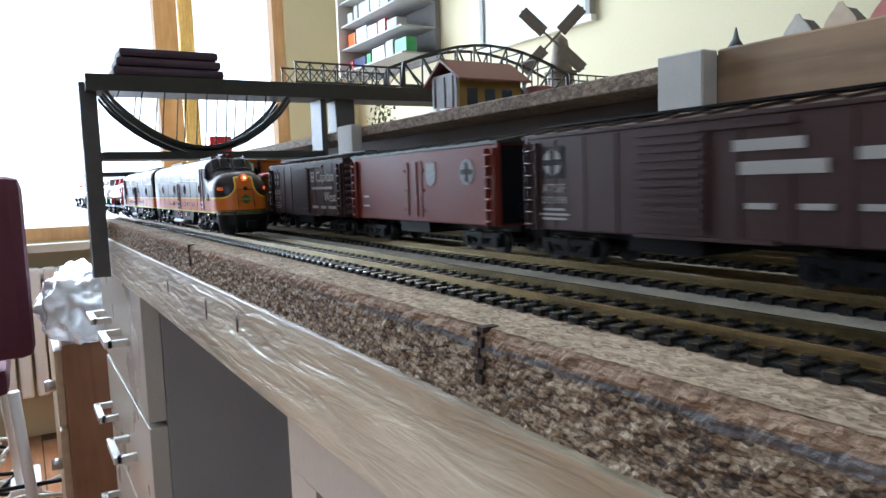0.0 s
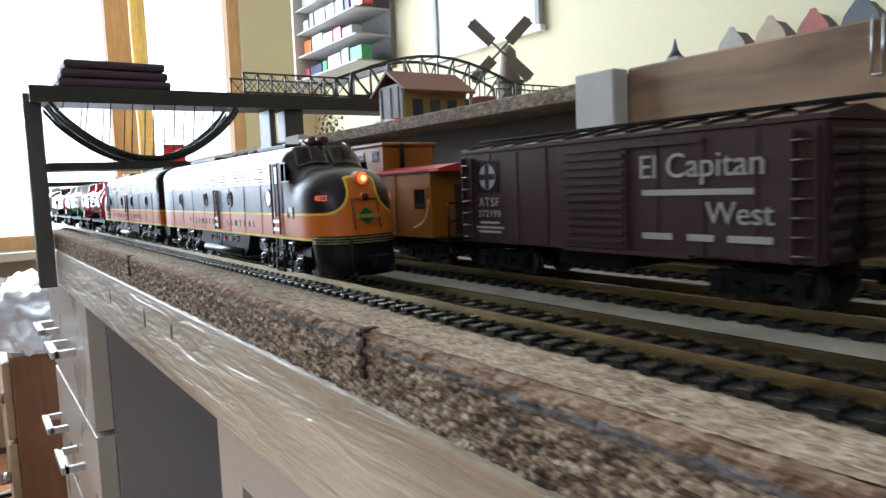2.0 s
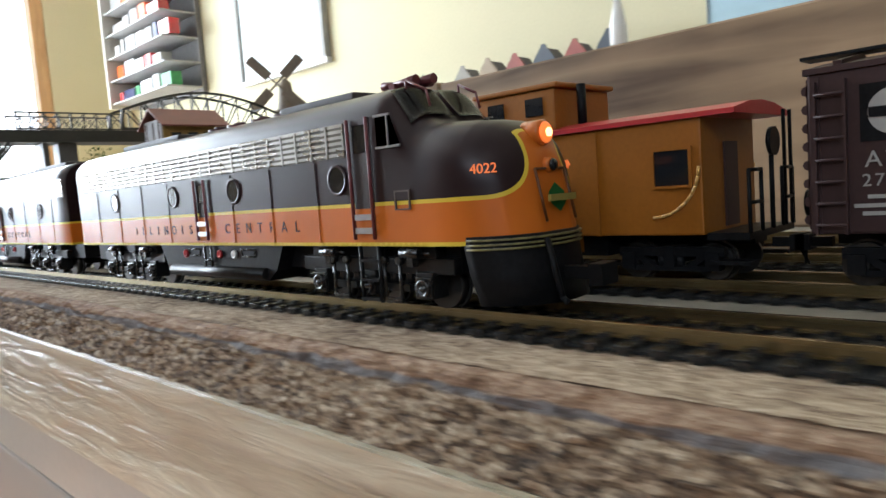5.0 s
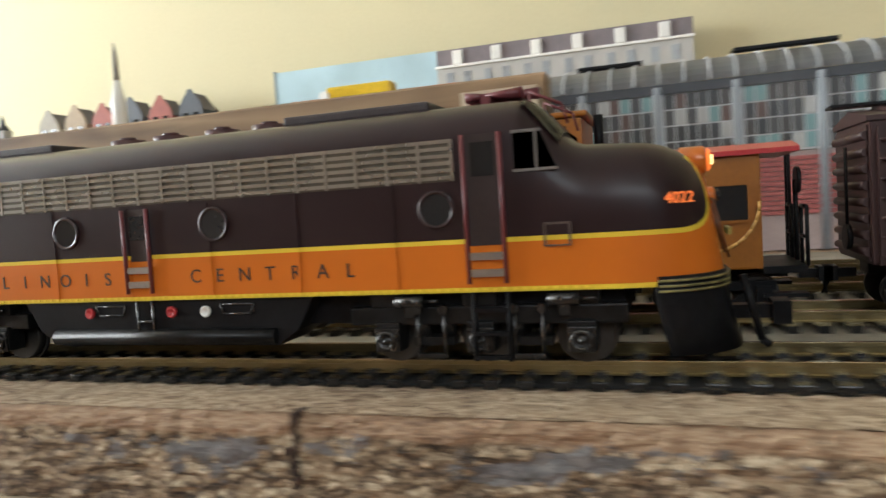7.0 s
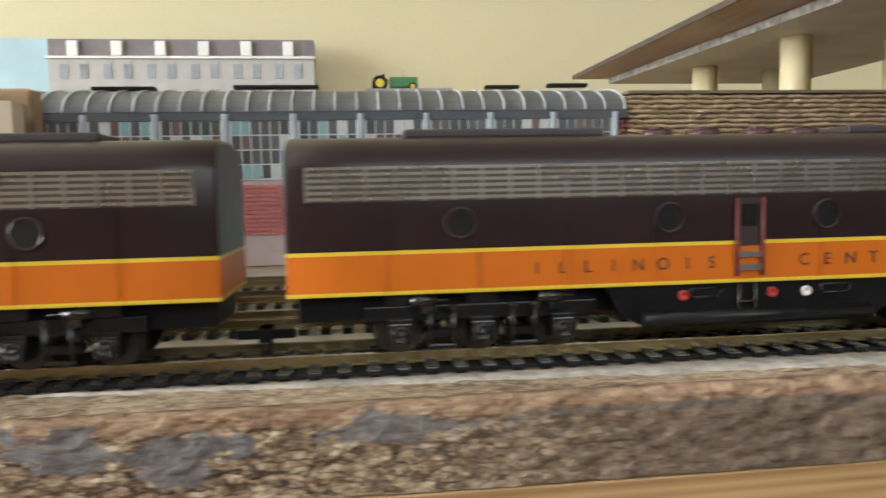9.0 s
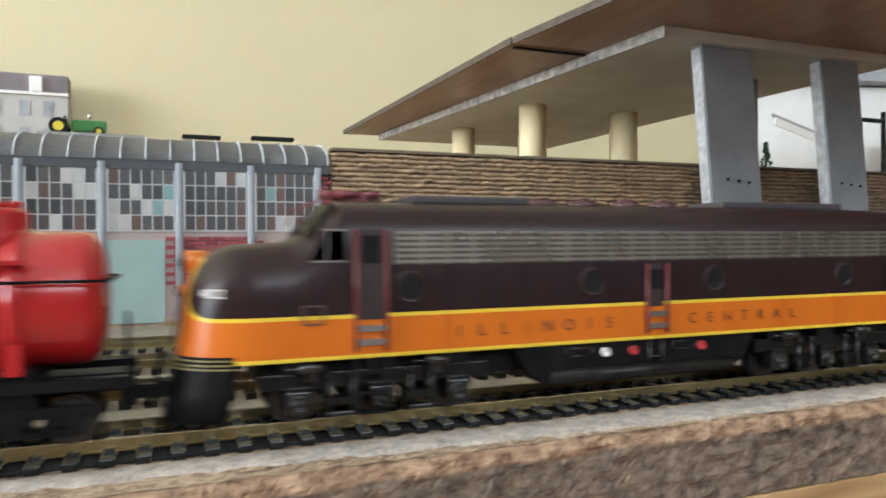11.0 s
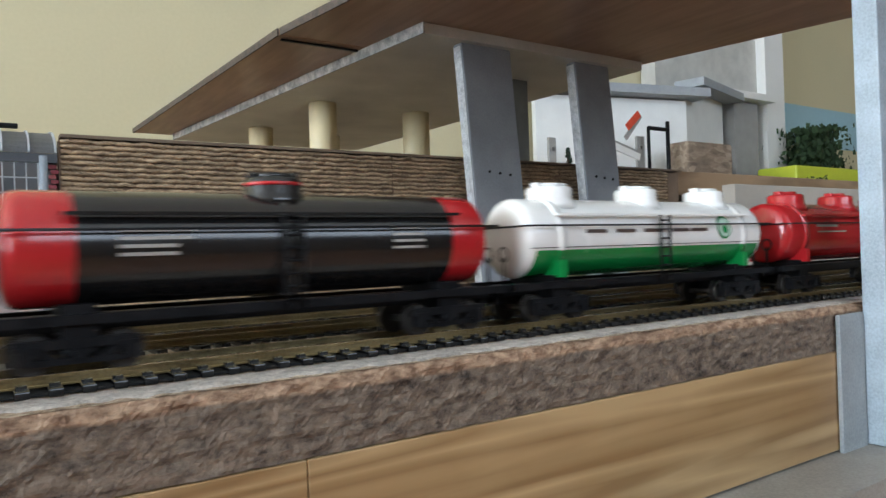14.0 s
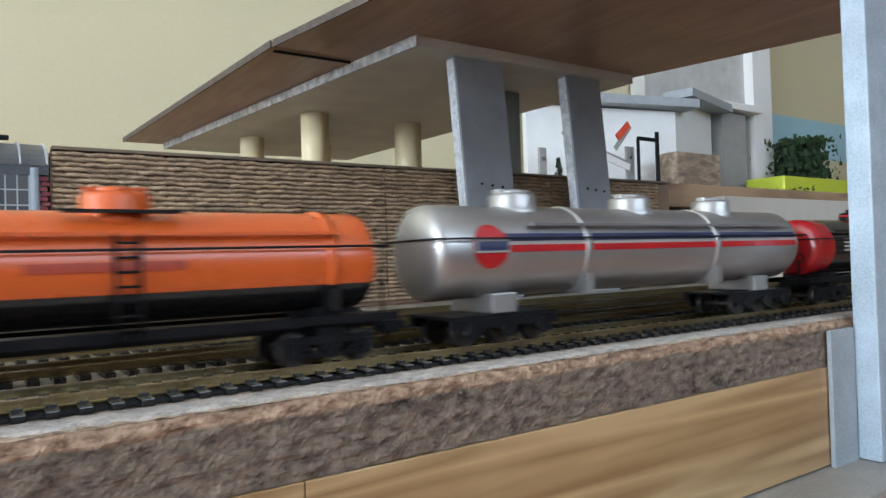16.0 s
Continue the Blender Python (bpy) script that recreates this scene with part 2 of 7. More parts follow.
    along = calc("MULTIPLY", step(x, -0.32, -0.16), step(calc("MULTIPLY", x, -1.0), -0.76, -0.64))
    grey = calc("MULTIPLY", calc("SUBTRACT", 1.0, step(ragged, -0.0003, 0.0005)), along)
    paint = ramp(noisy(260, (0.6, 1, 1), 6, 0.7), (0.3, (0.06, 0.055, 0.052)), (0.52, (0.17, 0.17, 0.175)), (0.75, (0.27, 0.27, 0.27)))
    col = blend(calc("MULTIPLY", grey, 0.9), col, paint)
    nt.links.new(col, b.inputs["Base Color"])
    b.inputs["Roughness"].default_value = 0.8
    bp = nt.nodes.new("ShaderNodeBump")
    bp.inputs["Strength"].default_value, bp.inputs["Distance"].default_value = 0.8, 0.0009
    nt.links.new(tone, bp.inputs["Height"])
    nt.links.new(bp.outputs[0], b.inputs["Normal"])
    MATS[name] = m
    return m


CHIP = edge_mat("chipboard_edge")
CHIP_TOP = flake_mat("chipboard_top", (0.14, 0.085, 0.052), (0.4, 0.3, 0.2), (0.66, 0.54, 0.39), 560, (0.6, 1, 1))
# flakes like the board top, in darker browns
SHELF_CHIP = flake_mat("dark_shelf_chipboard", (0.07, 0.045, 0.03), (0.2, 0.14, 0.095), (0.38, 0.29, 0.21), 420, (0.5, 1, 1))
PALE_WOOD = wood_mat("pale_beam_wood", (0.42, 0.35, 0.23), (0.78, 0.71, 0.53), 160, (0.13, 1, 1), 0.3, 1.0, 1.0, 0.38, 5.0, 0.003)
PINE = wood_mat("pine", (0.28, 0.165, 0.068), (0.5, 0.345, 0.17), 110, (0.045, 1, 1), 0.35, 0.15, 0.4, 0.22, 36.0)
PLANK = wood_mat("weathered_plank", (0.1, 0.055, 0.028), (0.37, 0.24, 0.135), 60, (0.1, 1, 1), 0.6, 0.25, 0.0, 0.22, 6.0)
PLY = wood_mat("stained_plywood", (0.25, 0.145, 0.09), (0.42, 0.26, 0.17), 120, (1, 0.1, 1), 0.4)
FLOORWOOD = wood_mat("floorboards", (0.3, 0.13, 0.06), (0.5, 0.24, 0.12), 60, (0.08, 1, 1), 0.3)
WALLPAINT = mat("cream_wall_paint", (0.61, 0.545, 0.345), 0.75, var=0.03, scale=3, fine=150, bump=0.1)
BLUE_PAINT = mat("pale_blue_paint", (0.36, 0.55, 0.62), 0.7, var=0.04, scale=3, fine=150)
WHITE = mat("white_paint", (0.78, 0.77, 0.74), 0.45, var=0.04, scale=6, fine=200)
GREYWHITE = mat("cream_laminate", (0.6, 0.57, 0.5), 0.3, var=0.05, scale=8, fine=300)
CEIL = mat("ceiling_paint", (0.8, 0.79, 0.75), 0.8, var=0.03, scale=4)
DARKGREY = mat("dark_grey_laminate", (0.4, 0.395, 0.39), 0.5, var=0.08, scale=9)
SLEEPER = mat("black_plastic", (0.01, 0.0098, 0.01), 0.25, var=0.3, scale=300, spec=0.6)
RAIL = mat("tarnished_brass_rail", (0.3, 0.235, 0.12), 0.34, 1.0, var=0.25, scale=60)
RAILTOP = mat("polished_rail_head", (0.75, 0.66, 0.48), 0.18, 1.0, var=0.1, scale=90)
STEEL = mat("steel", (0.5, 0.5, 0.5), 0.3, 1.0, var=0.1)
BLACK = mat("satin_black", (0.009, 0.009, 0.01), 0.4, var=0.3, scale=120, spec=0.12)
TRUCK = mat("truck_black", (0.01, 0.01, 0.01), 0.35, var=0.5, scale=250, spec=0.25)
TRUCKEDGE = mat("worn_truck_black", (0.014, 0.0135, 0.013), 0.25, var=0.6, scale=400, spec=0.6)
BROWN = mat("chocolate_brown_paint", (0.0225, 0.0102, 0.0118), 0.36, var=0.08, scale=70, bump=0.02, coat=0.38, spec=0.25)
ORANGE = mat("locomotive_orange_paint", (0.6, 0.15, 0.017), 0.34, var=0.05, scale=70, bump=0.02, coat=0.6, spec=0.3)


def livery_mat(name, brown, orange, yellow):
    """Locomotive paint: orange below a yellow line that sweeps up round the nose panel."""
    m = bpy.data.materials.new(name)
    m.use_nodes = True
    nt = m.node_tree
    b = nt.nodes["Principled BSDF"]
    tex, sep = nt.nodes.new("ShaderNodeTexCoord"), nt.nodes.new("ShaderNodeSeparateXYZ")
    nt.links.new(tex.outputs["Object"], sep.inputs[0])

    def calc(op, *args):
        n = nt.nodes.new("ShaderNodeMath")
        n.operation = op
        for i, a in enumerate(args):
            if isinstance(a, (int, float)):
                n.inputs[i].default_value = a
            else:
                nt.links.new(a, n.inputs[i])
        return n.outputs[0]

    x, y, z = sep.outputs
    r = 0.0085
    above = calc("SUBTRACT", z, 0.0298)
    aside = calc("MAXIMUM", calc("SUBTRACT", calc("ABSOLUTE", y), 0.0062), calc("SUBTRACT", -0.0085, x))
    p, q = calc("MAXIMUM", calc("SUBTRACT", r, above), 0.0), calc("MAXIMUM", calc("SUBTRACT", r, aside), 0.0)
    d = calc("SUBTRACT", calc("SQRT", calc("ADD", calc("MULTIPLY", p, p), calc("MULTIPLY", q, q))), r)
    sill = calc("SUBTRACT", z, 0.0205)
    line = calc("MAXIMUM", calc("LESS_THAN", calc("ABSOLUTE", calc("SUBTRACT", d, 0.0004)), 0.00045), calc("LESS_THAN", sill, 0.0))
    low = calc("GREATER_THAN", d, 0.0)
    nz = nt.nodes.new("ShaderNodeTexNoise")
    nz.inputs["Scale"].default_value, nz.inputs["Detail"].default_value = 90, 6
    nt.links.new(tex.outputs["Object"], nz.inputs["Vector"])
    first = None
    for fac, c in ((low, orange), (line, yellow)):
        mx = nt.nodes.new("ShaderNodeMixRGB")
        nt.links.new(fac, mx.inputs[0])
        if first is None:
            mx.inputs[1].default_value = (*brown, 1)
        else:
            nt.links.new(first, mx.inputs[1])
        mx.inputs[2].default_value = (*c, 1)
        first = mx.outputs[0]
    dust = nt.nodes.new("ShaderNodeMixRGB")
    dust.blend_type = "MULTIPLY"
    dust.inputs[0].default_value = 0.22
    nt.links.new(first, dust.inputs[1])
    nt.links.new(nz.outputs[0], dust.inputs[2])
    nt.links.new(dust.outputs[0], b.inputs["Base Color"])
    rr = nt.nodes.new("ShaderNodeMapRange")
    rr.inputs["To Min"].default_value, rr.inputs["To Max"].default_value = 0.28, 0.46
    nt.links.new(nz.outputs[0], rr.inputs[0])
    nt.links.new(rr.outputs[0], b.inputs["Roughness"])
    b.inputs["Specular IOR Level"].default_value = 0.16
    b.inputs["Coat Weight"].default_value, b.inputs["Coat Roughness"].default_value = 0.32, 0.28
    MATS[name] = m
    return m


LIVERY = livery_mat("brown_and_orange_livery", (0.0225, 0.0102, 0.0118), (0.66, 0.17, 0.016), (0.8, 0.6, 0.06))
YELLOW = mat("yellow_line_paint", (0.8, 0.62, 0.06), 0.4, var=0.05)
MAROON = mat("maroon_rail_paint", (0.14, 0.03, 0.035), 0.35, var=0.1)
GRILLE = mat("nickel_grille", (0.4, 0.38, 0.34), 0.28, 0.9, var=0.1)
GLASS = mat("dark_glazing", (0.015, 0.016, 0.018), 0.08, var=0.1, bump=0)
BOXBROWN = mat("mineral_brown_paint", (0.05, 0.0255, 0.0245), 0.42, var=0.12, scale=50, bump=0.1, spec=0.3)
BOXRED = mat("freight_red_paint", (0.15, 0.022, 0.012), 0.46, var=0.14, scale=50, bump=0.1, spec=0.3)
CABOOSE = mat("caboose_yellow_orange_paint", (0.31, 0.105, 0.008), 0.4, var=0.1, scale=60)
CABROOF = mat("caboose_red_paint", (0.45, 0.03, 0.035), 0.35, var=0.08)
TANKRED = mat("glossy_red_paint", (0.44, 0.017, 0.021), 0.22, var=0.06, scale=60, bump=0.03, coat=0.4)
TANKWHITE = mat("glossy_white_paint", (0.8, 0.8, 0.77), 0.25, var=0.03, scale=60, bump=0.03, coat=0.3)
TANKGREEN = mat("glossy_green_paint", (0.01, 0.22, 0.05), 0.25, var=0.06, bump=0.03, coat=0.3)
TANKBLACK = mat("glossy_black_paint", (0.012, 0.012, 0.012), 0.2, var=0.1, bump=0.03, coat=0.3)
TANKSILVER = mat("silver_paint", (0.42, 0.415, 0.4), 0.36, 0.75, var=0.05, bump=0.03)
TANKORANGE = mat("bright_orange_paint", (0.6, 0.11, 0.018), 0.3, var=0.05, bump=0.03, coat=0.2)
NAVY = mat("navy_line_paint", (0.015, 0.02, 0.08), 0.35)
LETTER = mat("white_lettering", (0.36, 0.345, 0.32), 0.5, var=0.05)
DARKLETTER = mat("dark_lettering", (0.05, 0.025, 0.015), 0.5, var=0.05)
LAMP = mat("lit_headlight", (1.0, 0.22, 0.04), 0.3, emit=0.8, bump=0)
BULB = mat("hot_bulb", (1.0, 0.72, 0.3), 0.3, emit=2.2, bump=0)
NUMGLOW = mat("lit_number", (1.0, 0.22, 0.06), 0.3, emit=0.6, bump=0)
GREENSIGN = mat("green_emblem", (0.02, 0.2, 0.05), 0.4)
GREYPAINT = mat("grey_blue_paint", (0.29, 0.305, 0.325), 0.45, var=0.12, scale=40, bump=0.2)
CREAMPOST = mat("cream_tube", (0.8, 0.68, 0.42), 0.5, var=0.04)
CONCRETE = mat("grey_card", (0.33, 0.32, 0.3), 0.8, var=0.1, scale=30)
BRICKPAPER = mat("ribbed_brown_wall", (0.4, 0.285, 0.175), 0.8, var=0.45, scale=170, stretch=(0.55, 1, 1), bump=0.5)
BRICKDARK = mat("brown_mortar", (0.13, 0.085, 0.055), 0.9, var=0.2, scale=90)
BRIDGE = mat("dark_bridge_plastic", (0.035, 0.035, 0.03), 0.5, var=0.2, scale=120)
GREEN = mat("green_enamel", (0.03, 0.2, 0.035), 0.35)
LEAF = mat("moss_foliage", (0.07, 0.11, 0.03), 0.8, var=0.5, scale=150)
LIME = mat("lime_yellow_plastic", (0.55, 0.62, 0.04), 0.45, var=0.05)
WINDOWWOOD = wood_mat("window_wood", (0.45, 0.25, 0.1), (0.65, 0.4, 0.18), 60, (1, 1, 0.1), 0.4)

# ---- building helpers ----


def box(bm, x0, x1, y0, y1, z0, z1, mi=0, bevel=0.0):
    b = bm if not bevel else bmesh.new()
    v = [b.verts.new((x, y, z)) for x in (x0, x1) for y in (y0, y1) for z in (z0, z1)]
    for f in ((0, 1, 3, 2), (4, 6, 7, 5), (0, 4, 5, 1), (2, 3, 7, 6), (0, 2, 6, 4), (1, 5, 7, 3)):
        b.faces.new([v[i] for i in f]).material_index = mi
    if bevel:
        bmesh.ops.bevel(b, geom=list(b.edges), offset=bevel, segments=2, affect="EDGES", profile=0.6)
        merge(bm, b, mi)
    return bm


def merge(bm, other, mi=0):
    table = {v: bm.verts.new(v.co) for v in other.verts}
    for f in other.faces:
        g = bm.faces.new([table[v] for v in f.verts])
        g.material_index, g.smooth = mi, f.smooth
    other.free()


def rod(bm, a, b, r, seg=8, mi=0, r2=None):
    """A round bar from a to b."""
    a, b = Vector(a), Vector(b)
    q = (b - a).to_track_quat("Z", "Y")
    rings = []
    for p, rad in ((a, r), (b, r if r2 is None else r2)):
        rings.append([bm.verts.new(p + q @ Vector((rad * math.cos(k * math.tau / seg), rad * math.sin(k * math.tau / seg), 0))) for k in range(seg)])
    for k in range(seg):
        f = bm.faces.new((rings[0][k], rings[0][(k + 1) % seg], rings[1][(k + 1) % seg], rings[1][k]))
        f.material_index, f.smooth = mi, True
    bm.faces.new(rings[0][::-1]).material_index = mi
    bm.faces.new(rings[1]).material_index = mi
    return bm


def bar(bm, a, b, w, h, mi=0):
    """A square bar from a to b."""
    a, b = Vector(a), Vector(b)
    q = (b - a).to_track_quat("Z", "Y")
    rings = [[bm.verts.new(p + q @ Vector((sx * w / 2, sy * h / 2, 0))) for sx, sy in ((-1, -1), (1, -1), (1, 1), (-1, 1))] for p in (a, b)]
    for k in range(4):
        bm.faces.new((rings[0][k], rings[0][(k + 1) % 4], rings[1][(k + 1) % 4], rings[1][k])).material_index = mi
    bm.faces.new(rings[0][::-1]).material_index = mi
    bm.faces.new(rings[1]).material_index = mi
    return bm


def turned(bm, profile, centre, axis="X", seg=28, pick=None):
    """A body of revolution from (along, radius) pairs; pick(angle, along) gives the material index."""
    c = Vector(centre)
    rings = []
    for s, r in profile:
        ring = []
        for k in range(seg):
            a = k * math.tau / seg
            u, w = r * math.cos(a), r * math.sin(a)
            ring.append(bm.verts.new(c + (Vector((s, u, w)) if axis == "X" else Vector((u, w, s)))))
        rings.append(ring)
    for i in range(len(rings) - 1):
        for k in range(seg):
            f = bm.faces.new((rings[i][k], rings[i][(k + 1) % seg], rings[i + 1][(k + 1) % seg], rings[i + 1][k]))
            f.smooth = True
            if pick:
                f.material_index = pick((k + 0.5) * math.tau / seg, (profile[i][0] + profile[i + 1][0]) / 2)
    for ring, i in ((rings[0][::-1], 0), (rings[-1], len(profile) - 2)):
        f = bm.faces.new(ring)
        f.smooth = True
        if pick:
            f.material_index = pick(0.7, profile[i][0])
    return bm


def mesh_of(name, bm, materials):
    bmesh.ops.recalc_face_normals(bm, faces=list(bm.faces))
    me = bpy.data.meshes.new(name)
    bm.to_mesh(me)
    bm.free()
    for m in materials if isinstance(materials, (list, tuple)) else [materials]:
        me.materials.append(m)
    return me


def part(name, bm, material, parent, label=""):
    ob = new(name, mesh_of(name, bm, material))
    ob.parent = parent
    return tagged(ob, label)


def thing(name, label, category, group="", at=(0, 0, 0), rz=0.0):
    ob = new(name)
    ob.matrix_basis = pose(*at, 0, 0, rz)
    return tagged(ob, label, category, group)


def solid(name, bm, material, label, category, group="", kind="", at=(0, 0, 0), rz=0.0):
    ob = new(name, mesh_of(name, bm, material))
    ob.matrix_basis = pose(*at, 0, 0, rz)
    return tagged(ob, label, category, group, kind)


def boxes(*rows):
    bm = bmesh.new()
    for r in rows:
        box(bm, *r)
    return bm


def text_part(name, body, size, m, material, parent, depth=0.00015, spacing=1.0, label=""):
    """Raised letters, centred on the pose m, reading along its x axis."""
    cu = bpy.data.curves.new(name, "FONT")
    cu.body, cu.size, cu.align_x, cu.align_y, cu.extrude, cu.space_character = body, size, "CENTER", "CENTER", depth, spacing
    tmp = bpy.data.objects.new(name, cu)
    scene.collection.objects.link(tmp)
    me = bpy.data.meshes.new_from_object(tmp.evaluated_get(bpy.context.evaluated_depsgraph_get()))
    bpy.data.objects.remove(tmp)
    me.materials.clear()
    me.materials.append(material)
    ob = new(name, me)
    ob.parent, ob.matrix_basis = parent, m
    return tagged(ob, label)


FRONT = lambda x, y, z: pose(x, y, z, 90, 0, 0)

# ---- room ----


def wall_with_hole(name, axis, at, thick, a0, a1, b0, b1, hole, label, paint=WALLPAINT):
    """A wall across x or y; hole: (a0, a1, b0, b1) along the wall and up."""
    bm = bmesh.new()
    h = hole
    for a, b, c, d in ((a0, h[0], b0, b1), (h[1], a1, b0, b1), (h[0], h[1], b0, h[2]), (h[0], h[1], h[3], b1)):
        if axis == "x":
            box(bm, at, at + thick, a, b, c, d)
        else:
            box(bm, a, b, at, at + thick, c, d)
    return solid(name, bm, paint, label, "wall", kind="structure")


def window(name, axis, at, a0, a1, b0, b1, splits):
    win = tagged(new(name), "tall wooden window glaring with daylight", "window", kind="structure")
    f = 0.045
    bm = bmesh.new()

    def put(a, b, c, d, deep=0.06):
        if axis == "x":
            box(bm, at, at + deep, a, b, c, d)
        else:
            box(bm, a, b, at, at + deep, c, d)

    put(a0, a1, b0, b0 + f), put(a0, a1, b1 - f, b1), put(a0, a0 + f, b0 + f, b1 - f), put(a1 - f, a1, b0 + f, b1 - f)
    part("window_frame", bm, WINDOWWOOD, win, "orange-brown varnished wooden frame")
    for s in splits:
        bm = bmesh.new()
        put(s - 0.04, s + 0.04, b0 + f, b1 - f)
        part("mullion", bm, WINDOWWOOD, win)
    bm = bmesh.new()
    if axis == "x":
        box(bm, at - 0.02, at + 0.16, a0 - 0.05, a1 + 0.05, b0 - 0.03, b0 - 0.004)
    else:
        box(bm, a0 - 0.05, a1 + 0.05, at - 0.02, at + 0.16, b0 - 0.03, b0 - 0.004)
    part("window_sill", bm, GREYWHITE, win, "cream painted sill")


wall_with_hole("wall_west", "x", WEST - 0.12, 0.12, SOUTH, NORTH, FLOOR, CEILING, (-1.3, 0.82, -0.12, 1.45), "cream end wall with a large window")
window("window_1", "x", WEST - 0.07, -1.3, 0.82, -0.12, 1.45, (-0.45, 0.38))
# unseen south wall; its brown is chosen to weaken bounce onto the trains
wall_with_hole("wall_south", "y", SOUTH - 0.12, 0.12, WEST - 0.12, EAST + 0.12, FLOOR, CEILING, (0.3, 2.9, 0.65, 1.6), "unseen south wall, darkened to dim reflections, with a wide window", mat("dim_south_wall_brown", (0.16, 0.115, 0.08), 0.6, var=0.2, scale=5, fine=120))
window("window_2", "y", SOUTH - 0.07, 0.3, 2.9, 0.65, 1.6, (1.6,))
solid("wall_north", boxes((WEST - 0.12, EAST + 0.12, NORTH, NORTH + 0.12, FLOOR, CEILING)), WALLPAINT, "plain cream-yellow painted wall", "wall", kind="structure")
solid("wall_east", boxes((EAST, EAST + 0.12, SOUTH, NORTH, FLOOR, CEILING)), WALLPAINT, "plain cream-yellow end wall", "wall", kind="structure")
solid("ceiling", boxes((WEST - 0.12, EAST + 0.12, SOUTH - 0.12, NORTH + 0.12, CEILING, CEILING + 0.1)), CEIL, "flat white ceiling", "ceiling", kind="structure")
floor = solid("floor", boxes((WEST - 0.12, EAST + 0.12, SOUTH - 0.12, NORTH + 0.12, FLOOR - 0.06, FLOOR - 0.004)), BRICKDARK, "reddish wooden floorboards", "floor", kind="structure")
bm = box(bmesh.new(), -0.55, 0.55, -0.058, 0.058, -0.012, 0.0)
plank_mesh = mesh_of("floorboard", bm, FLOORWOOD)
for i in range(6):
    for j in range(29):
        ob = new("floorboard", plank_mesh)
        ob.parent, ob.matrix_basis = floor, pose(WEST + 0.5 + i * 1.105 + (j % 3) * 0.12, SOUTH + 0.06 + j * 0.12, FLOOR)
solid("trim", boxes((2.5, EAST, NORTH - 0.004, NORTH, 0.36, 0.5)), BLUE_PAINT, "pale blue painted band on the wall", "trim", kind="structure")
bm = boxes((WEST - 1.5, WEST - 1.45, -6, 6, -3, 5))
glow = mat("daylight_haze", (0.9, 0.95, 1.0), 0.9, emit=2.6, bump=0)
solid("backdrop_west", bm, glow, "bright overcast sky outside the window", "backdrop", kind="structure")

# ---- the layout table ----
TOP, FRONTY, REARY = 0.0, -0.034, 0.262
X0, X1 = -1.06, 1.2
board = tagged(new("layout_baseboard"), "worn chipboard baseboard with a crumbly sawn edge", "baseboard")
part("board", boxes((X0, X1, FRONTY + 0.002, 1.1, -0.0204, -0.0006)), CHIP, board)
# the sawn front edge, rough with flakes
bm = bmesh.new()
nx, nz = 2300, 20
grid = []
for i in range(nx + 1):
    x = X0 + (X1 - X0) * i / nx
    col = []
    for j in range(nz + 1):
        z = -0.0203 + 0.0201 * j / nz
        chip = noise.cell_vector(Vector((x * 330 + 2 * noise.noise(Vector((x * 200, 7, z * 300))), 1, z * 700)))[0]
        n = noise.noise(Vector((x * 190, 3.1, z * 420))) * 0.0009 + noise.noise(Vector((x * 800, 9, z * 1100))) * 0.0004 + (chip - 0.5) * (0.0004 if x < 0.65 else 0.0001)
        round_off = 0.0017 * max(0, (j - nz + 3) / 3) ** 2 * (1 + 0.8 * noise.noise(Vector((x * 60, 2, 2))))
        col.append(bm.verts.new((x, FRONTY - n + round_off, z)))
    grid.append(col)
for i in range(nx):
    for j in range(nz):
        bm.faces.new((grid[i][j], grid[i + 1][j], grid[i + 1][j + 1], grid[i][j + 1]))
part("sawn_edge", bm, CHIP, board, "crumbly brown chipboard edge")
bm = bmesh.new()
ny = 40
grid = []
for i in range(nx + 1):
    x = X0 + (X1 - X0) * i / nx
    grid.append([bm.verts.new((x, FRONTY + 0.0014 + (0.046 - 0.0014) / 1 * j / ny * 1, noise.noise(Vector((x * 240, j * 0.35, 1))) * 0.0004 - 0.0001)) for j in range(ny + 1)])
for i in range(nx):
    for j in range(ny):
        bm.faces.new((grid[i][j], grid[i + 1][j], grid[i + 1][j + 1], grid[i][j + 1])).smooth = True
part("top_skin", bm, CHIP_TOP, board, "brown flaky top surface")
wedge = bmesh.new()
strip = []
for k in range(311):
    x = 0.58 + 0.002 * k
    front = float(np.interp(x, (0.58, 0.7, 0.84, 1.2), (-0.0172, FRONTY + 0.01, FRONTY + 0.0032, FRONTY + 0.0032))) + 0.0016 * noise.noise(Vector((x * 110, 1, 1))) + 0.0008 * noise.noise(Vector((x * 420, 4, 1)))
    rear = -0.0163 + 0.0006 * noise.noise(Vector((x * 150, 9, 3)))
    strip.append([wedge.verts.new((x, front + (rear - front) * q, 0.0004 + 0.0003 * noise.noise(Vector((x * 200, q * 7, 6))) - (0.0008 if q in (0, 1) else 0))) for q in (0, 0.12, 0.5, 0.88, 1)])
for p, q in zip(strip, strip[1:]):
    for k in range(4):
        wedge.faces.new((p[k], q[k], q[k + 1], p[k + 1])).smooth = True
part("pale_strip", wedge, mat("dusty_pale_paint", (0.46, 0.42, 0.37), 0.85, var=0.35, scale=220, fine=1200, bump=0.6), board, "dusty pale strip along the edge")
BED = mat("dusty_grey_brown_bed", (0.24, 0.215, 0.165), 0.8, var=0.3, scale=60)
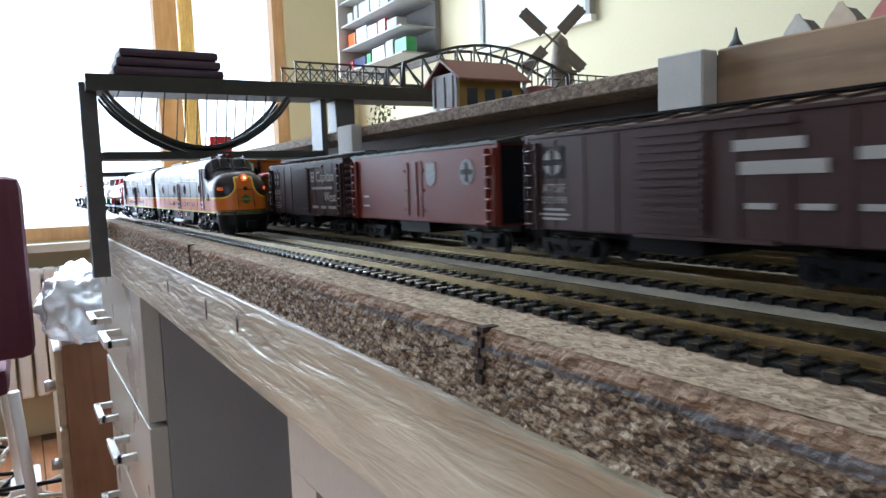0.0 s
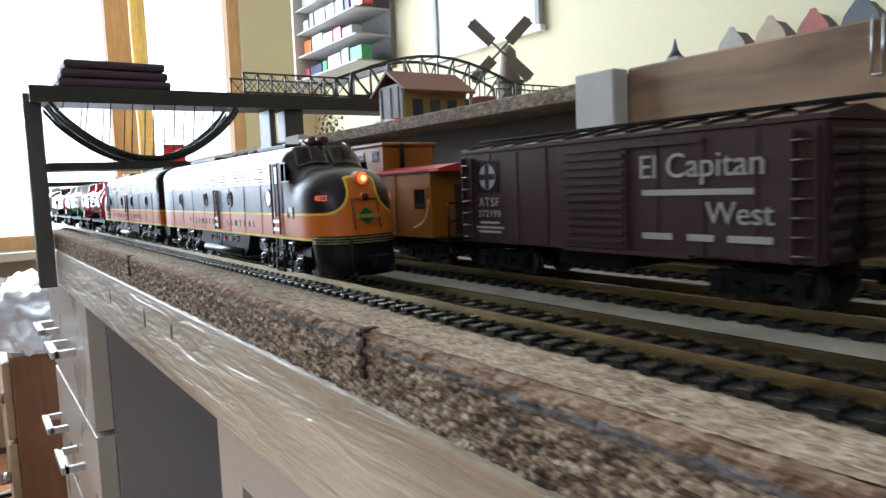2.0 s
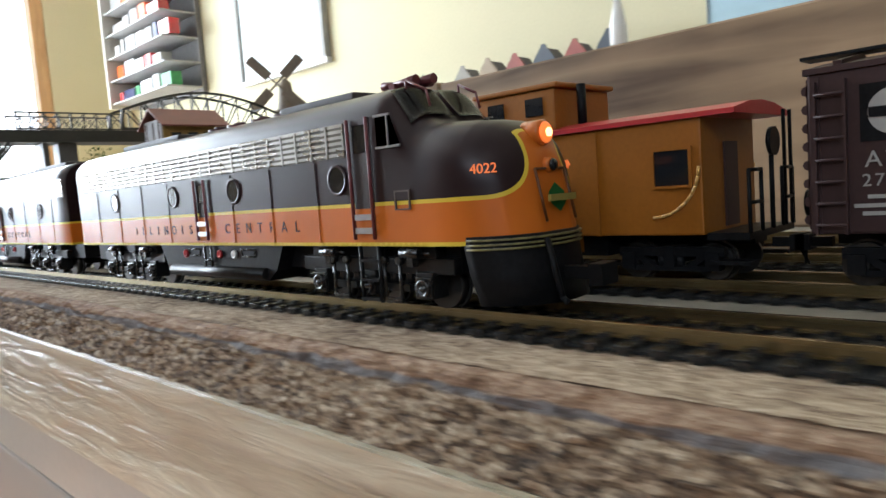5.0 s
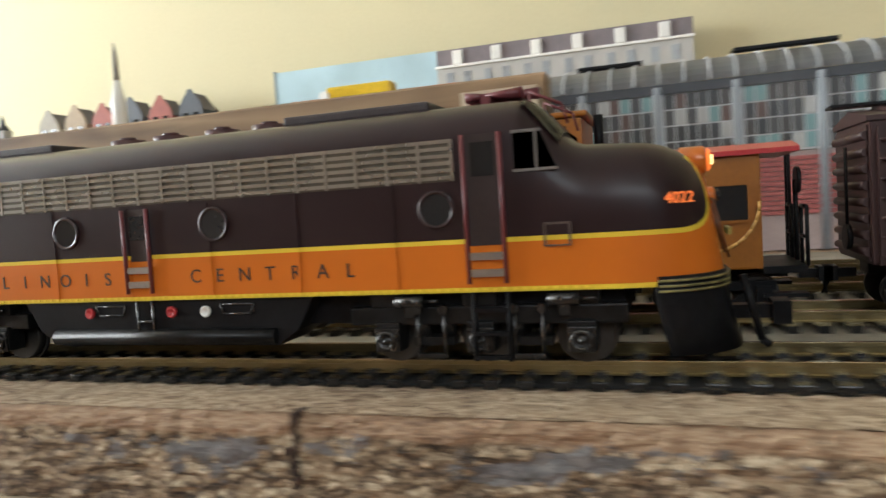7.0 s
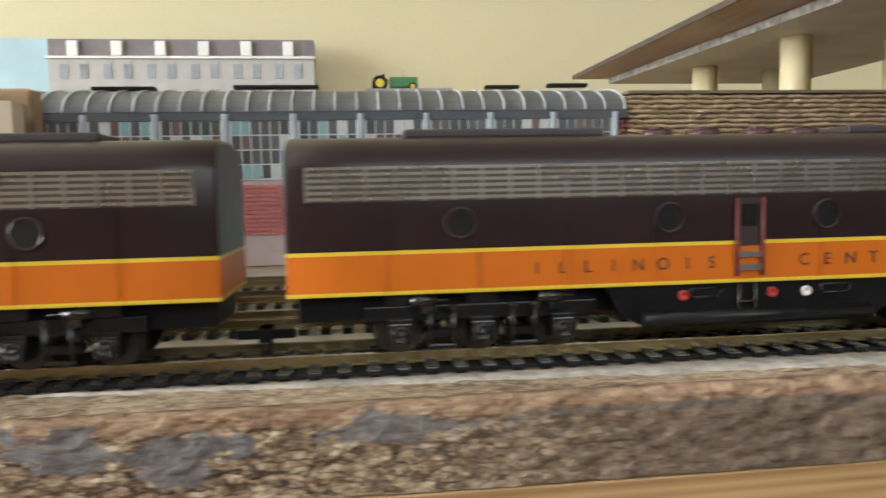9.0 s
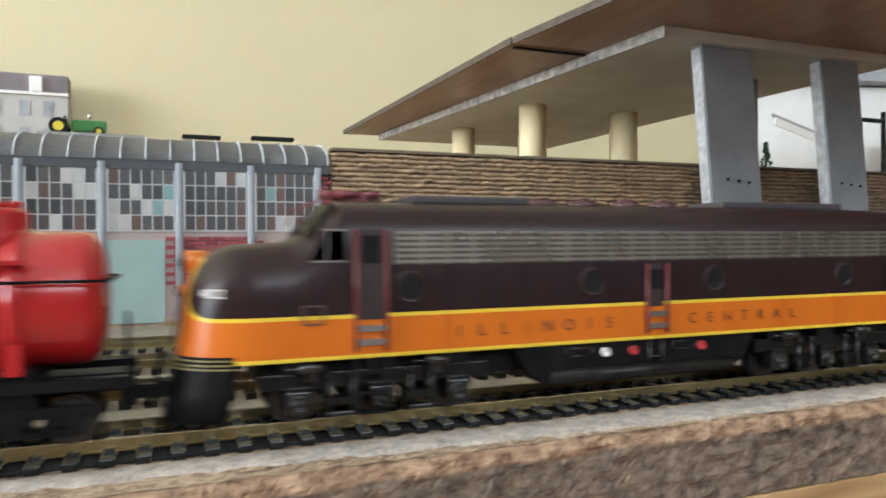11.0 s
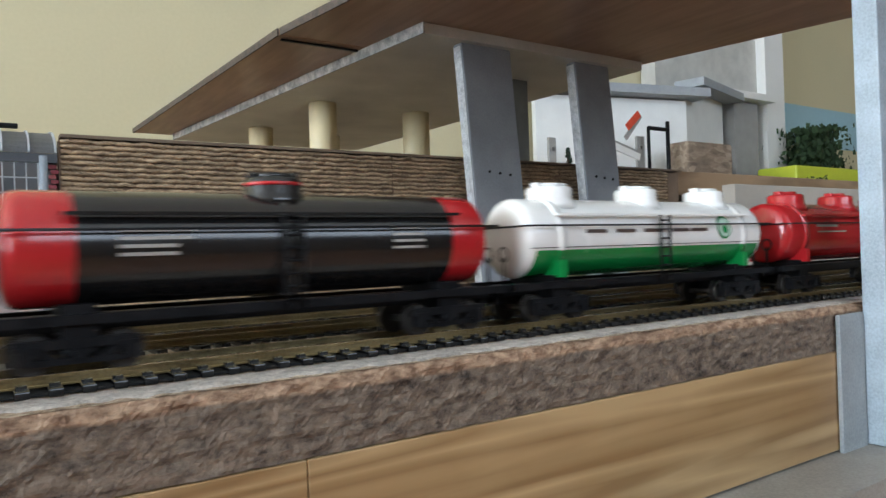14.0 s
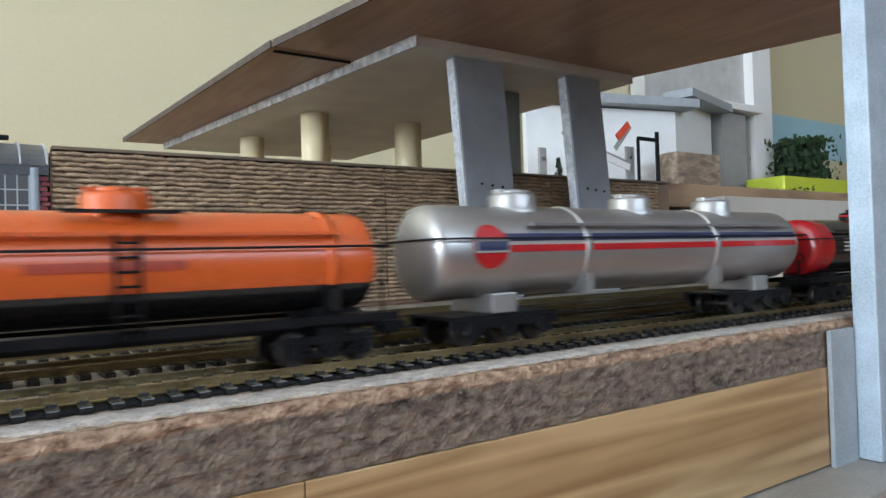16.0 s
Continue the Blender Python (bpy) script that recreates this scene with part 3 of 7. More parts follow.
part("painted_bed", boxes((X0, 2.4, 0.0125, REARY, -0.003, 0.0)), BED, board, "dusty grey-brown painted surface between the tracks")
part("far_extension", boxes((X1 + 0.003, 2.4, FRONTY + 0.02, 1.1, -0.02, -0.0035)), CHIP, board)
# notches: raised dark boxes whose colour stands for the shadow inside
for x, w in ((-0.137, 0.0025), (0.463, 0.0016), (-0.47, 0.002)):
    bm = bmesh.new()
    for q in range(11):
        cx, cz, r = x + random.uniform(-1, 1) * w * 0.8, 0.0002 - q * 0.0013, w * random.uniform(0.25, 0.6)
        box(bm, cx - r, cx + r, FRONTY - 0.0007 - 0.0004 * random.random(), FRONTY + 0.004, cz - 0.0012, cz)
    part("gouge", bm, mat("gouge_shadow_brown", (0.05, 0.028, 0.018), 0.9, var=0.5, scale=500), board, "notch in the edge, its depth shadow painted dark brown")
bm = boxes((X0, 0.6, FRONTY - 0.0005, FRONTY + 0.018, -0.0649, -0.0206))
bmesh.ops.bevel(bm, geom=list(bm.edges), offset=0.0012, segments=2, affect="EDGES")
beam = solid("front_beam", bm, PALE_WOOD, "pale planed wooden beam with scratches and knots, glossy", "beam")
for x0, x1 in ((0.6015, 0.8601), (0.8603, X1 - 0.01)):
    bm = boxes((x0, x1, FRONTY - 0.0005, FRONTY + 0.018, -0.0652, -0.0206))
    bmesh.ops.bevel(bm, geom=list(bm.edges), offset=0.0003, segments=1, affect="EDGES")
    solid("pine_beam", bm, PINE, "orange pine beam with wide grain under the baseboard", "beam", "pine beams")
for x, z, h in ((-0.555, -0.035, 0.012), (-0.43, -0.036, 0.014), (-0.36, -0.034, 0.01)):
    bm = bmesh.new()
    turned(bm, [(0, 0.0026), (0.0004, 0.0024)], (0, 0, 0), "X", 14)
    part("knot", bm, DARKLETTER, beam, "dark knot in the wood").matrix_basis = Matrix.Translation((x, FRONTY - 0.0007, z)) @ Matrix.Rotation(radians(90), 4, "Z") @ Matrix.Diagonal((1, 1, h / 0.005, 1))

# ---- tracks ----
PITCH, RAILZ = 0.0069, 0.0044
TRACKS = (0.0, 0.055, 0.11, 0.165)


def tie_bm(x, y):
    bm = box(bmesh.new(), x - 0.0016, x + 0.0016, y - 0.0155, y + 0.0155, 0.0, 0.0019, 0, 0.0003)
    for s in (-1, 1):
        box(bm, x - 0.0012, x + 0.0012, y + s * 0.0086 - 0.0022, y + s * 0.0086 + 0.0022, 0.0019, 0.0026)
    return bm


tie_mesh = mesh_of("sleeper", tie_bm(0, 0), SLEEPER)
for k, y in enumerate(TRACKS):
    tr = tagged(new("model_track"), "model railway track, brass-brown rails on black sleepers", "track", "layout tracks")
    for s in (-1, 1):
        c = y + s * 0.0086
        bm = bmesh.new()
        prof = [(-0.0009, 0.0017), (0.0009, 0.0017), (0.0009, 0.0021), (0.00035, 0.0022), (0.00035, 0.0035), (0.0006, 0.0036), (0.0006, RAILZ), (-0.0006, RAILZ), (-0.0006, 0.0036), (-0.00035, 0.0035), (-0.00035, 0.0022), (-0.0009, 0.0021)]
        ends = [[bm.verts.new((x, c + a, z)) for a, z in prof] for x in (X0, 2.4)]
        for q in range(12):
            bm.faces.new((ends[0][q], ends[0][(q + 1) % 12], ends[1][(q + 1) % 12], ends[1][q]))
        bm.faces.new(ends[0]), bm.faces.new(ends[1])
        rail = part("rail", bm, RAIL, tr, "tarnished brass rail")
        part("rail_head", boxes((X0, 2.4, c - 0.0005, c + 0.0005, RAILZ, RAILZ + 0.00008)), RAILTOP, rail, "shiny worn rail head")
    part("underlay", boxes((X0, 2.4 if k == 0 else 0.35, y - 0.0142, y + 0.0142, 0.0003, 0.0009)), mat("black_underlay", (0.012, 0.012, 0.012), 0.9, var=0.4, scale=400), tr, "dark strip under the sleepers")
    xs = [X0 + 0.004 + i * PITCH for i in range(int((2.4 - X0) / PITCH))]
    near = [x for x in xs if -0.8 < x < 1.25] if k == 0 else []
    for x in near:
        ob = new("sleeper", tie_mesh)
        ob.parent, ob.matrix_basis = tr, pose(x, y, 0)
    bm = bmesh.new()
    for x in xs:
        if k or not -0.8 < x < 1.25:
            box(bm, x - 0.0016, x + 0.0016, y - 0.0155, y + 0.0155, 0.0, 0.0019)
    tagged(part("sleeper_row", bm, SLEEPER, tr), kind="stuff")

# ---- upper shelf behind the tracks ----
SH = 0.107
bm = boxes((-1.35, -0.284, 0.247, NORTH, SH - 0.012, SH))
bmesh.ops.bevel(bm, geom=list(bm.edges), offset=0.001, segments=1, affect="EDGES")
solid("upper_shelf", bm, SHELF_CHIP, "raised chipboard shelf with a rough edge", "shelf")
bm = boxes((-0.284, -0.0405, 0.247, 0.262, 0.0, SH + 0.003))
bmesh.ops.bevel(bm, geom=list(bm.edges), offset=0.0012, segments=1, affect="EDGES")
solid("fascia_plank", bm, PLANK, "weathered brown fascia plank behind the tracks", "plank", "fascia planks")
bm = boxes((-0.037, 0.47, 0.247, 0.262, 0.0, SH + 0.001))
bmesh.ops.bevel(bm, geom=list(bm.edges), offset=0.0012, segments=1, affect="EDGES")
solid("fascia_plank", bm, PLANK, "weathered brown fascia plank behind the tracks", "plank", "fascia planks")
solid("upper_deck", boxes((-0.284, 3.6, 0.3305, NORTH, SH - 0.012, SH - 0.002), (-0.284, 0.44, 0.2625, 0.33, SH - 0.012, SH - 0.002)), CHIP_TOP, "raised board behind the fascia", "shelf")
# the shelf's shade is put into this plank's dark brown
solid("rear_board", boxes((-1.35, -0.29, 0.3, 0.312, 0.0, SH - 0.0125)), mat("shaded_plank", (0.09, 0.06, 0.045), 0.7), "plank under the raised shelf, darkened for the shade there", "plank")
BLOCK = mat("grey_white_block", (0.5, 0.48, 0.44), 0.7, var=0.08, scale=50)
for x, w in ((-0.3, 0.0175), (-0.822, 0.022)):
    bm = boxes((x - w, x + w, 0.232, 0.2465, 0.0, SH + 0.0025))
    bmesh.ops.bevel(bm, geom=list(bm.edges), offset=0.001, segments=1, affect="EDGES")
    solid("support_block", bm, BLOCK, "grey-white painted upright block", "block", "support blocks")
bm = bmesh.new()
for dx in (-0.0025, 0.0025):
    rod(bm, (-0.13 + dx, 0.2462, 0.083), (-0.13 + dx, 0.2462, SH + 0.004), 0.0006)
rod(bm, (-0.1325, 0.2462, 0.083), (-0.1275, 0.2462, 0.083), 0.0006)
solid("wire_hook", bm, STEEL, "bent wire hook hanging on the plank", "hook")
solid("card_box", boxes((0.424, 0.4665, 0.232, 0.2465, 0.0, 0.099)), mat("pale_card", (0.55, 0.45, 0.33), 0.8, var=0.06), "pale cardboard box against the plank", "box")

# ---- rolling stock: every car has its origin on the rail head, x forward ----
WHEELS = {}


def wheelset(parent, x, r, name="wheelset"):
    if r not in WHEELS:
        bm = bmesh.new()
        rod(bm, (0, -0.012, 0), (0, 0.012, 0), 0.0012, 8)
        for s in (-1, 1):
            rod(bm, (0, s * 0.0075, 0), (0, s * 0.0098, 0), r, 20)
            rod(bm, (0, s * 0.0068, 0), (0, s * 0.0075, 0), r + 0.0006, 20)
        WHEELS[r] = mesh_of("wheelset", bm, mat("dark_wheel_steel", (0.06, 0.055, 0.05), 0.35, 0.7))
    ob = new(name, WHEELS[r])
    ob.parent, ob.matrix_basis = parent, pose(x, 0, r)


def freight_truck(parent, x, r=0.0047):
    """A two-axle truck with sprung side frames."""
    bm = bmesh.new()
    for s in (-1, 1):
        y = s * 0.0118
        box(bm, x - 0.014, x + 0.014, y - 0.0011, y + 0.0011, 0.0062, 0.0085)
        box(bm, x - 0.0105, x + 0.0105, y - 0.0009, y + 0.0009, 0.0024, 0.0038)
        for d in (-1, 1):
            box(bm, x + d * 0.0112 - 0.0017, x + d * 0.0112 + 0.0017, y - 0.0018, y + 0.0018, 0.0028, 0.0072)
            bar(bm, (x + d * 0.0095, y, 0.0066), (x + d * 0.0042, y, 0.003), 0.0016, 0.0016)
            rod(bm, (x + d * 0.0025, y, 0.0035), (x + d * 0.0025, y, 0.0064), 0.0011, 8)
        box(bm, x - 0.0014, x + 0.0014, y - 0.0014, y + 0.0014, 0.0034, 0.0088)
    box(bm, x - 0.003, x + 0.003, -0.0118, 0.0118, 0.0045, 0.0085)
    tk = part("truck", bm, BLACK, parent, "black sprung truck frame")
    for d in (-1, 1):
        wheelset(tk, x + d * 0.0102, r)


def coupler(parent, x, d):
    bm = boxes((min(x, x + d * 0.008), max(x, x + d * 0.008), -0.0012, 0.0012, 0.0075, 0.0098))
    box(bm, x + d * 0.0072 - 0.0016, x + d * 0.0072 + 0.0016, -0.0026, 0.0026, 0.0068, 0.0105)
    rod(bm, (x + d * 0.006, 0.0, 0.007), (x + d * 0.007, 0.003, 0.003), 0.0004, 6)
    part("coupler", bm, BLACK, parent)


def diesel():
    """A streamlined twin-engine passenger diesel, nose at x = 0, tail at -0.236."""
    loco = thing("diesel_locomotive", "chocolate-brown and orange streamlined diesel locomotive with yellow lines", "locomotive", "locomotives")
    W, ZB = 0.0175, 0.0196
    xs = [-0.236, -0.2355, -0.22, -0.15, -0.08, -0.05, -0.041] + [-0.0395 + 0.0012 * k for k in range(20)] + [-0.0158, -0.015, -0.0147] + [-0.014 + 0.0009 * k for k in range(8)] + [-0.0072, -0.0066, -0.006, -0.0055, -0.0051, -0.0047, -0.0044, -0.0042]
    TZ = [(-0.236, 0.0515), (-0.2355, 0.0522), (-0.041, 0.0522), (-0.0385, 0.0521), (-0.036, 0.0511), (-0.0335, 0.049), (-0.031, 0.0468), (-0.0285, 0.0452), (-0.0265, 0.0446), (-0.021, 0.0444), (-0.0147, 0.0441), (-0.0112, 0.0435), (-0.0087, 0.0426), (-0.0068, 0.0416), (-0.0054, 0.0405), (-0.0045, 0.0388), (-0.0042, 0.0372)]
    def at(t, x):
        return float(np.interp(x, [a for a, _ in t], [b for _, b in t]))

    def plan_width(x):
        """Half width: full along the body, rounding off over the nose."""
        u = max(0.0, (x + 0.0235) / 0.0197)
        return (W if x > -0.2357 else 0.0172) * (1 - u ** 2.5) ** 0.42

    def skin(x, y):
        """Height of the roof skin over a point of the plan."""
        w, zt = plan_width(x), at(TZ, x)
        eave = zt - (0.0062 if x < -0.036 else 0.0085)
        rr = min(0.0115, w * 0.8)
        c = max(0.0, min(1.0, (abs(y) - (w - rr)) / rr))
        return eave + (zt - eave) * math.sqrt(1 - c * c)

    bm = bmesh.new()
    rings = []
    for x in xs:
        w, zt = plan_width(x), at(TZ, x)
        line = 0.0298
        rr = min(0.0115, w * 0.8)
        eave = max(line + 0.0012, zt - (0.0062 if x < -0.036 else 0.0085))
        zb = ZB if x < -0.0148 else 0.0214
        half = [(w, zb), (w, zb + 0.0008), (w, line - 0.0009), (w, line), (w, (line + eave) / 2), (w, eave)]
        half += [(w - rr + rr * math.cos(a), eave + (zt - eave) * math.sin(a)) for a in (0.35, 0.7, 1.05, 1.35)]
        half.append((0.0, zt))
        lean = 0.0026 * max(0.0, min(1.0, (x + 0.02) / 0.02))
        pts = [(x + lean * (0.034 - z) / 0.014, -y, z) for y, z in half] + [(x + lean * (0.034 - z) / 0.014, y, z) for y, z in half[-2::-1]]
        rings.append([bm.verts.new(p) for p in pts])
    n = len(rings[0])
    for i in range(len(rings) - 1):
        for k in range(n - 1):
            f = bm.faces.new((rings[i][k], rings[i + 1][k], rings[i + 1][k + 1], rings[i][k + 1]))
            f.smooth = True
    bm.faces.new(rings[0]), bm.faces.new(rings[-1])
    part("body_shell", bm, LIVERY, loco)
    # grilles along the eaves
    for s in (-1, 1):
        y = s * 0.0176
        # dark plate: the shadow between the grille bars, painted as a colour
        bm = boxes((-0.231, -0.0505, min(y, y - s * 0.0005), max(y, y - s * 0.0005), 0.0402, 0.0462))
        gp = part("air_grille", bm, mat("grille_shadow", (0.1, 0.09, 0.07), 0.5, 0.6), loco, "nickel air intake grille on a plate coloured as slot shadow")
        bm = bmesh.new()
        for k in range(6):
            z = 0.0405 + k * 0.00108
            box(bm, -0.231, -0.0505, y - 0.00025, y + 0.00025, z, z + 0.00055)
        for k in range(28):
            x = -0.231 + k * 0.00668
            box(bm, x - 0.0003, x + 0.0003, y - 0.00035, y + 0.00035, 0.0402, 0.0463)
        tagged(part("grille_bar_set", bm, GRILLE, gp), kind="stuff")
        for x in (-0.0543, -0.105, -0.1455, -0.196):
            bm = bmesh.new()
            turned(bm, [(0.0, 0.0038), (0.0006, 0.0037), (0.0006, 0.0031), (0.0003, 0.0031)], (0, 0, 0), "X", 22)
            ph = part("porthole", bm, BROWN, loco, "round porthole with a raised rim")
            ph.matrix_basis = pose(x, s * 0.0174, 0.0358, 0, 0, s * 90)
            bm = rod(bmesh.new(), (0.0002, 0, 0), (0.0004, 0, 0), 0.0031, 22)
            part("glass", bm, GLASS, ph)
        for x, w in ((-0.0447, 0.0036), (-0.1253, 0.0033)):
            z0, z1 = (0.0225, 0.0468) if w > 0.0035 else (0.0225, 0.0395)
            dr = part("side_door", boxes((x - w, x + w, min(y, y - s * 0.0012), max(y, y - s * 0.0012), z0 + 0.006, z1)), mat("door_shadow_brown", (0.03, 0.02, 0.02), 0.4), loco, "recessed brown side door")
            part("door_window", boxes((x - w * 0.62, x + w * 0.62, min(y, y + s * 0.0002), max(y, y + s * 0.0002), z1 - 0.0062, z1 - 0.0012)), GLASS, dr, "dark door window")
            for d in (-1, 1):
                bm = rod(bmesh.new(), (x + d * w, y + s * 0.0007, z0 - 0.0012), (x + d * w, y + s * 0.0007, z1), 0.00045, 8)
                part("grab_rail", bm, MAROON, dr, "maroon grab rail")
            for z in (0.0226, 0.0258):
                part("step", boxes((x - w, x + w, min(y, y + s * 0.0009), max(y, y + s * 0.0009), z, z + 0.0014)), STEEL, dr, "metal door step")
        bm = bmesh.new()
        for k in range(8):
            x = -0.0635 - k * 0.0215
            box(bm, x - 0.0003, x + 0.0003, min(y, y + s * 0.00018), max(y, y + s * 0.00018), 0.0204, 0.0398)
        tagged(part("panel_strip", bm, LIVERY, loco), kind="stuff")
        bm = bmesh.new()
        for k in range(110):
            x = -0.234 + k * 0.0019
            box(bm, x, x + 0.0008, min(y, y + s * 0.00015), max(y, y + s * 0.00015), 0.0199, 0.0204)
        tagged(part("rivets", bm, YELLOW, loco), kind="stuff")
        # cab side window
        bm = bmesh.new()
        vs = [bm.verts.new((x, s * 0.01765, z)) for x, z in ((-0.0386, 0.0412), (-0.0308, 0.0412), (-0.0335, 0.0464), (-0.0386, 0.0464))]
        bm.faces.new(vs)
        bmesh.ops.solidify(bm, geom=list(bm.faces), thickness=0.0004)
        cw = part("cab_window", bm, GLASS, loco, "dark cab side window")
        bm = boxes((-0.0346, -0.0342, s * 0.0178 - 0.0002, s * 0.0178 + 0.0002, 0.0412, 0.0464), (-0.0388, -0.0306, s * 0.0178 - 0.0002, s * 0.0178 + 0.0002, 0.0408, 0.0412), (-0.0388, -0.0333, s * 0.0178 - 0.0002, s * 0.0178 + 0.0002, 0.0464, 0.0468))
        part("window_rim", bm, mat("dull_rim", (0.2, 0.19, 0.18), 0.4, 0.6), cw)
        ld = part("locker_door", boxes((-0.0334, -0.0292, min(y, y + s * 0.0002), max(y, y + s * 0.0002), 0.0301, 0.0318)), BROWN, loco)
        bm = boxes((-0.0338, -0.0288, y - 0.0003, y + 0.0003, 0.0318, 0.0322), (-0.0338, -0.0288, y - 0.0003, y + 0.0003, 0.0278, 0.0281), (-0.0338, -0.0334, y - 0.0003, y + 0.0003, 0.0281, 0.0318), (-0.0292, -0.0288, y - 0.0003, y + 0.0003, 0.0281, 0.0318))
        part("locker_frame", bm, mat("locker_frame_brown", (0.1, 0.075, 0.065), 0.35, var=0.2), ld)
        for word, c in (("ILLINOIS", -0.1564 if s < 0 else -0.0885), ("CENTRAL", -0.0921 if s < 0 else -0.1564)):
            for i, letter in enumerate(word):
                x = c - s * ((len(word) - 1) / 2 - i) * -0.0062 if s < 0 else c + ((len(word) - 1) / 2 - i) * 0.0062
                text_part("letter", letter, 0.0042, FRONT(x, -0.01755, 0.0246) if s < 0 else pose(x, 0.01755, 0.0246, 90, 0, 180), DARKLETTER, loco, 0.0001)
        # lit number board on the nose flank
        text_part("number_board", "4022", 0.0029, Matrix.Translation((-0.0098, s * 0.0145, 0.0352)) @ Matrix.Rotation(radians(-s * -62 if s > 0 else 30), 4, "Z") @ Matrix.Rotation(radians(90), 4, "X") if s < 0 else Matrix.Translation((-0.0098, 0.0144, 0.0352)) @ Matrix.Rotation(radians(149), 4, "Z") @ Matrix.Rotation(radians(90), 4, "X"), NUMGLOW, loco, 0.0001, 1.0, "glowing orange number")
        # windscreen half
        bm = bmesh.new()
        rows = []
        for i in range(7):
            u = i / 6
            row = []
            for k in range(9):
                v = k / 8
                x = -0.0292 - 0.0074 * u - 0.0016 * v
                y = 0.0008 + (0.0132 - 0.0012 * u) * v
                row.append(bm.verts.new((x + 0.0003, s * y, skin(x, y) + 0.0004)))
            rows.append(row)
        for p, q in zip(rows, rows[1:]):
            for k in range(8):
                bm.faces.new((p[k], p[k + 1], q[k + 1], q[k])).smooth = True
        bmesh.ops.solidify(bm, geom=list(bm.faces), thickness=0.0003)
        part("windscreen", bm, mat("windscreen_dark", (0.006, 0.006, 0.006), 0.12, bump=0, spec=0.4), loco, "dark windscreen pane")
        bm = bmesh.new()
        prof = [(-0.161, 0.0194), (-0.157, 0.0125), (-0.151, 0.0092), (-0.092, 0.0092), (-0.087, 0.0125), (-0.083, 0.0194)]
        sides = [[bm.verts.new((x, s * y, z)) for x, z in prof] for y in (0.004, 0.0165)]
        bm.faces.new(sides[0]), bm.faces.new(sides[1][::-1])
        for k in range(6):
            bm.faces.new((sides[0][k], sides[0][(k + 1) % 6], sides[1][(k + 1) % 6], sides[1][k]))
        part("underframe_tank", bm, BLACK, loco, "black fuel tank skirt with sloping ends")
        part("tank_ledge", boxes((-0.15, -0.093, min(s * 0.0163, s * 0.0173), max(s * 0.0163, s * 0.0173), 0.0118, 0.0126)), TRUCK, loco)
        for x, m in ((-0.1415, CABROOF), (-0.1185, CABROOF), (-0.1095, TANKWHITE)):
            bm = turned(bmesh.new(), [(0.0, 0.0013), (0.0007, 0.0013), (0.0009, 0.0011), (0.0009, 0.0008), (0.0004, 0.0007)], (0, 0, 0), "X", 16)
            part("filler_cap", bm, m, loco, "small round filler ring").matrix_basis = pose(x, s * 0.0164, 0.0168, 0, 0, s * 90)
        for x in (-0.1355, -0.1015):
            bm = bmesh.new()
            rim = [(x - 0.0042, 0.0183), (x + 0.0042, 0.0183), (x + 0.0034, 0.0162), (x - 0.0034, 0.0162)]
            for k in range(4):
                rod(bm, (rim[k][0], s * 0.0166, rim[k][1]), (rim[(k + 1) % 4][0], s * 0.0166, rim[(k + 1) % 4][1]), 0.0003, 6)
            part("tank_slot_rim", bm, TRUCKEDGE, loco, "glinting rim of a tank opening")
        bm = bmesh.new()
        for d in (-1, 1):
            rod(bm, (-0.1253 + d * 0.0021, s * 0.0172, 0.0098), (-0.1253 + d * 0.0021, s * 0.0172, 0.0196), 0.0004, 6)
        for z in (0.0098, 0.0148):
            rod(bm, (-0.1274, s * 0.0172, z), (-0.1232, s * 0.0172, z), 0.0004, 6)
        part("middle_step", bm, TRUCKEDGE, loco, "black hanging step")
        rod_bm = rod(bmesh.new(), (-0.152, s * 0.0166, 0.0112), (-0.092, s * 0.0166, 0.0112), 0.0018, 12)
        part("air_reservoir", rod_bm, TRUCK, loco, "black tube along the tank")
    # nose: headlight, lower lamp, emblem, anticlimber, pilot
    for z, r, m, nm in ((0.0421, 0.0023, LAMP, "headlight"), (0.0352, 0.0014, GLASS, "lower_lamp")):
        bm = bmesh.new()
        turned(bm, [(-0.004, r * 1.2), (0.0004, r * 1.2), (0.0008, r * 1.05)], (0, 0, 0), "X", 20)
        hd = part("lamp_housing", bm, ORANGE, loco)
        hd.matrix_basis = pose(-0.0048 + (0.0395 - z) * 0.19, 0, z)
        part(nm, turned(bmesh.new(), [(0.0011, r), (0.0016, r * 0.8), (0.0018, r * 0.3)], (0, 0, 0), "X", 18), m, hd, "glowing orange headlight" if r > 0.002 else "dark lower lamp")
        if r > 0.002:
            part("headlight_bulb", rod(bmesh.new(), (0.0015, 0, 0.0), (0.0021, 0, 0.0), r * 0.42, 16), BULB, hd, "bright warm bulb")
    bm = bmesh.new()
    vs = [bm.verts.new((-0.0022 + (0.0285 - z) * 0.186, y, z)) for y, z in ((0, 0.0315), (-0.0028, 0.0295), (-0.0028, 0.0272), (0, 0.0252), (0.0028, 0.0272), (0.0028, 0.0295))]
    bm.faces.new(vs)
    bmesh.ops.solidify(bm, geom=list(bm.faces), thickness=0.0012)
    em = part("nose_emblem", bm, GREENSIGN, loco, "green diamond nose emblem")
    part("emblem_band", boxes((-0.0013, -0.0006, -0.0046, 0.0046, 0.0276, 0.029)), mat("olive_gold", (0.3, 0.24, 0.06), 0.4), em, "dull gold band across the emblem")
    plan = [(x + 0.0026, plan_width(x)) for x in (-0.017, -0.0148, -0.0125, -0.0105, -0.0087, -0.0072, -0.006, -0.005, -0.0044)] + [(-0.0012, 0.0)]
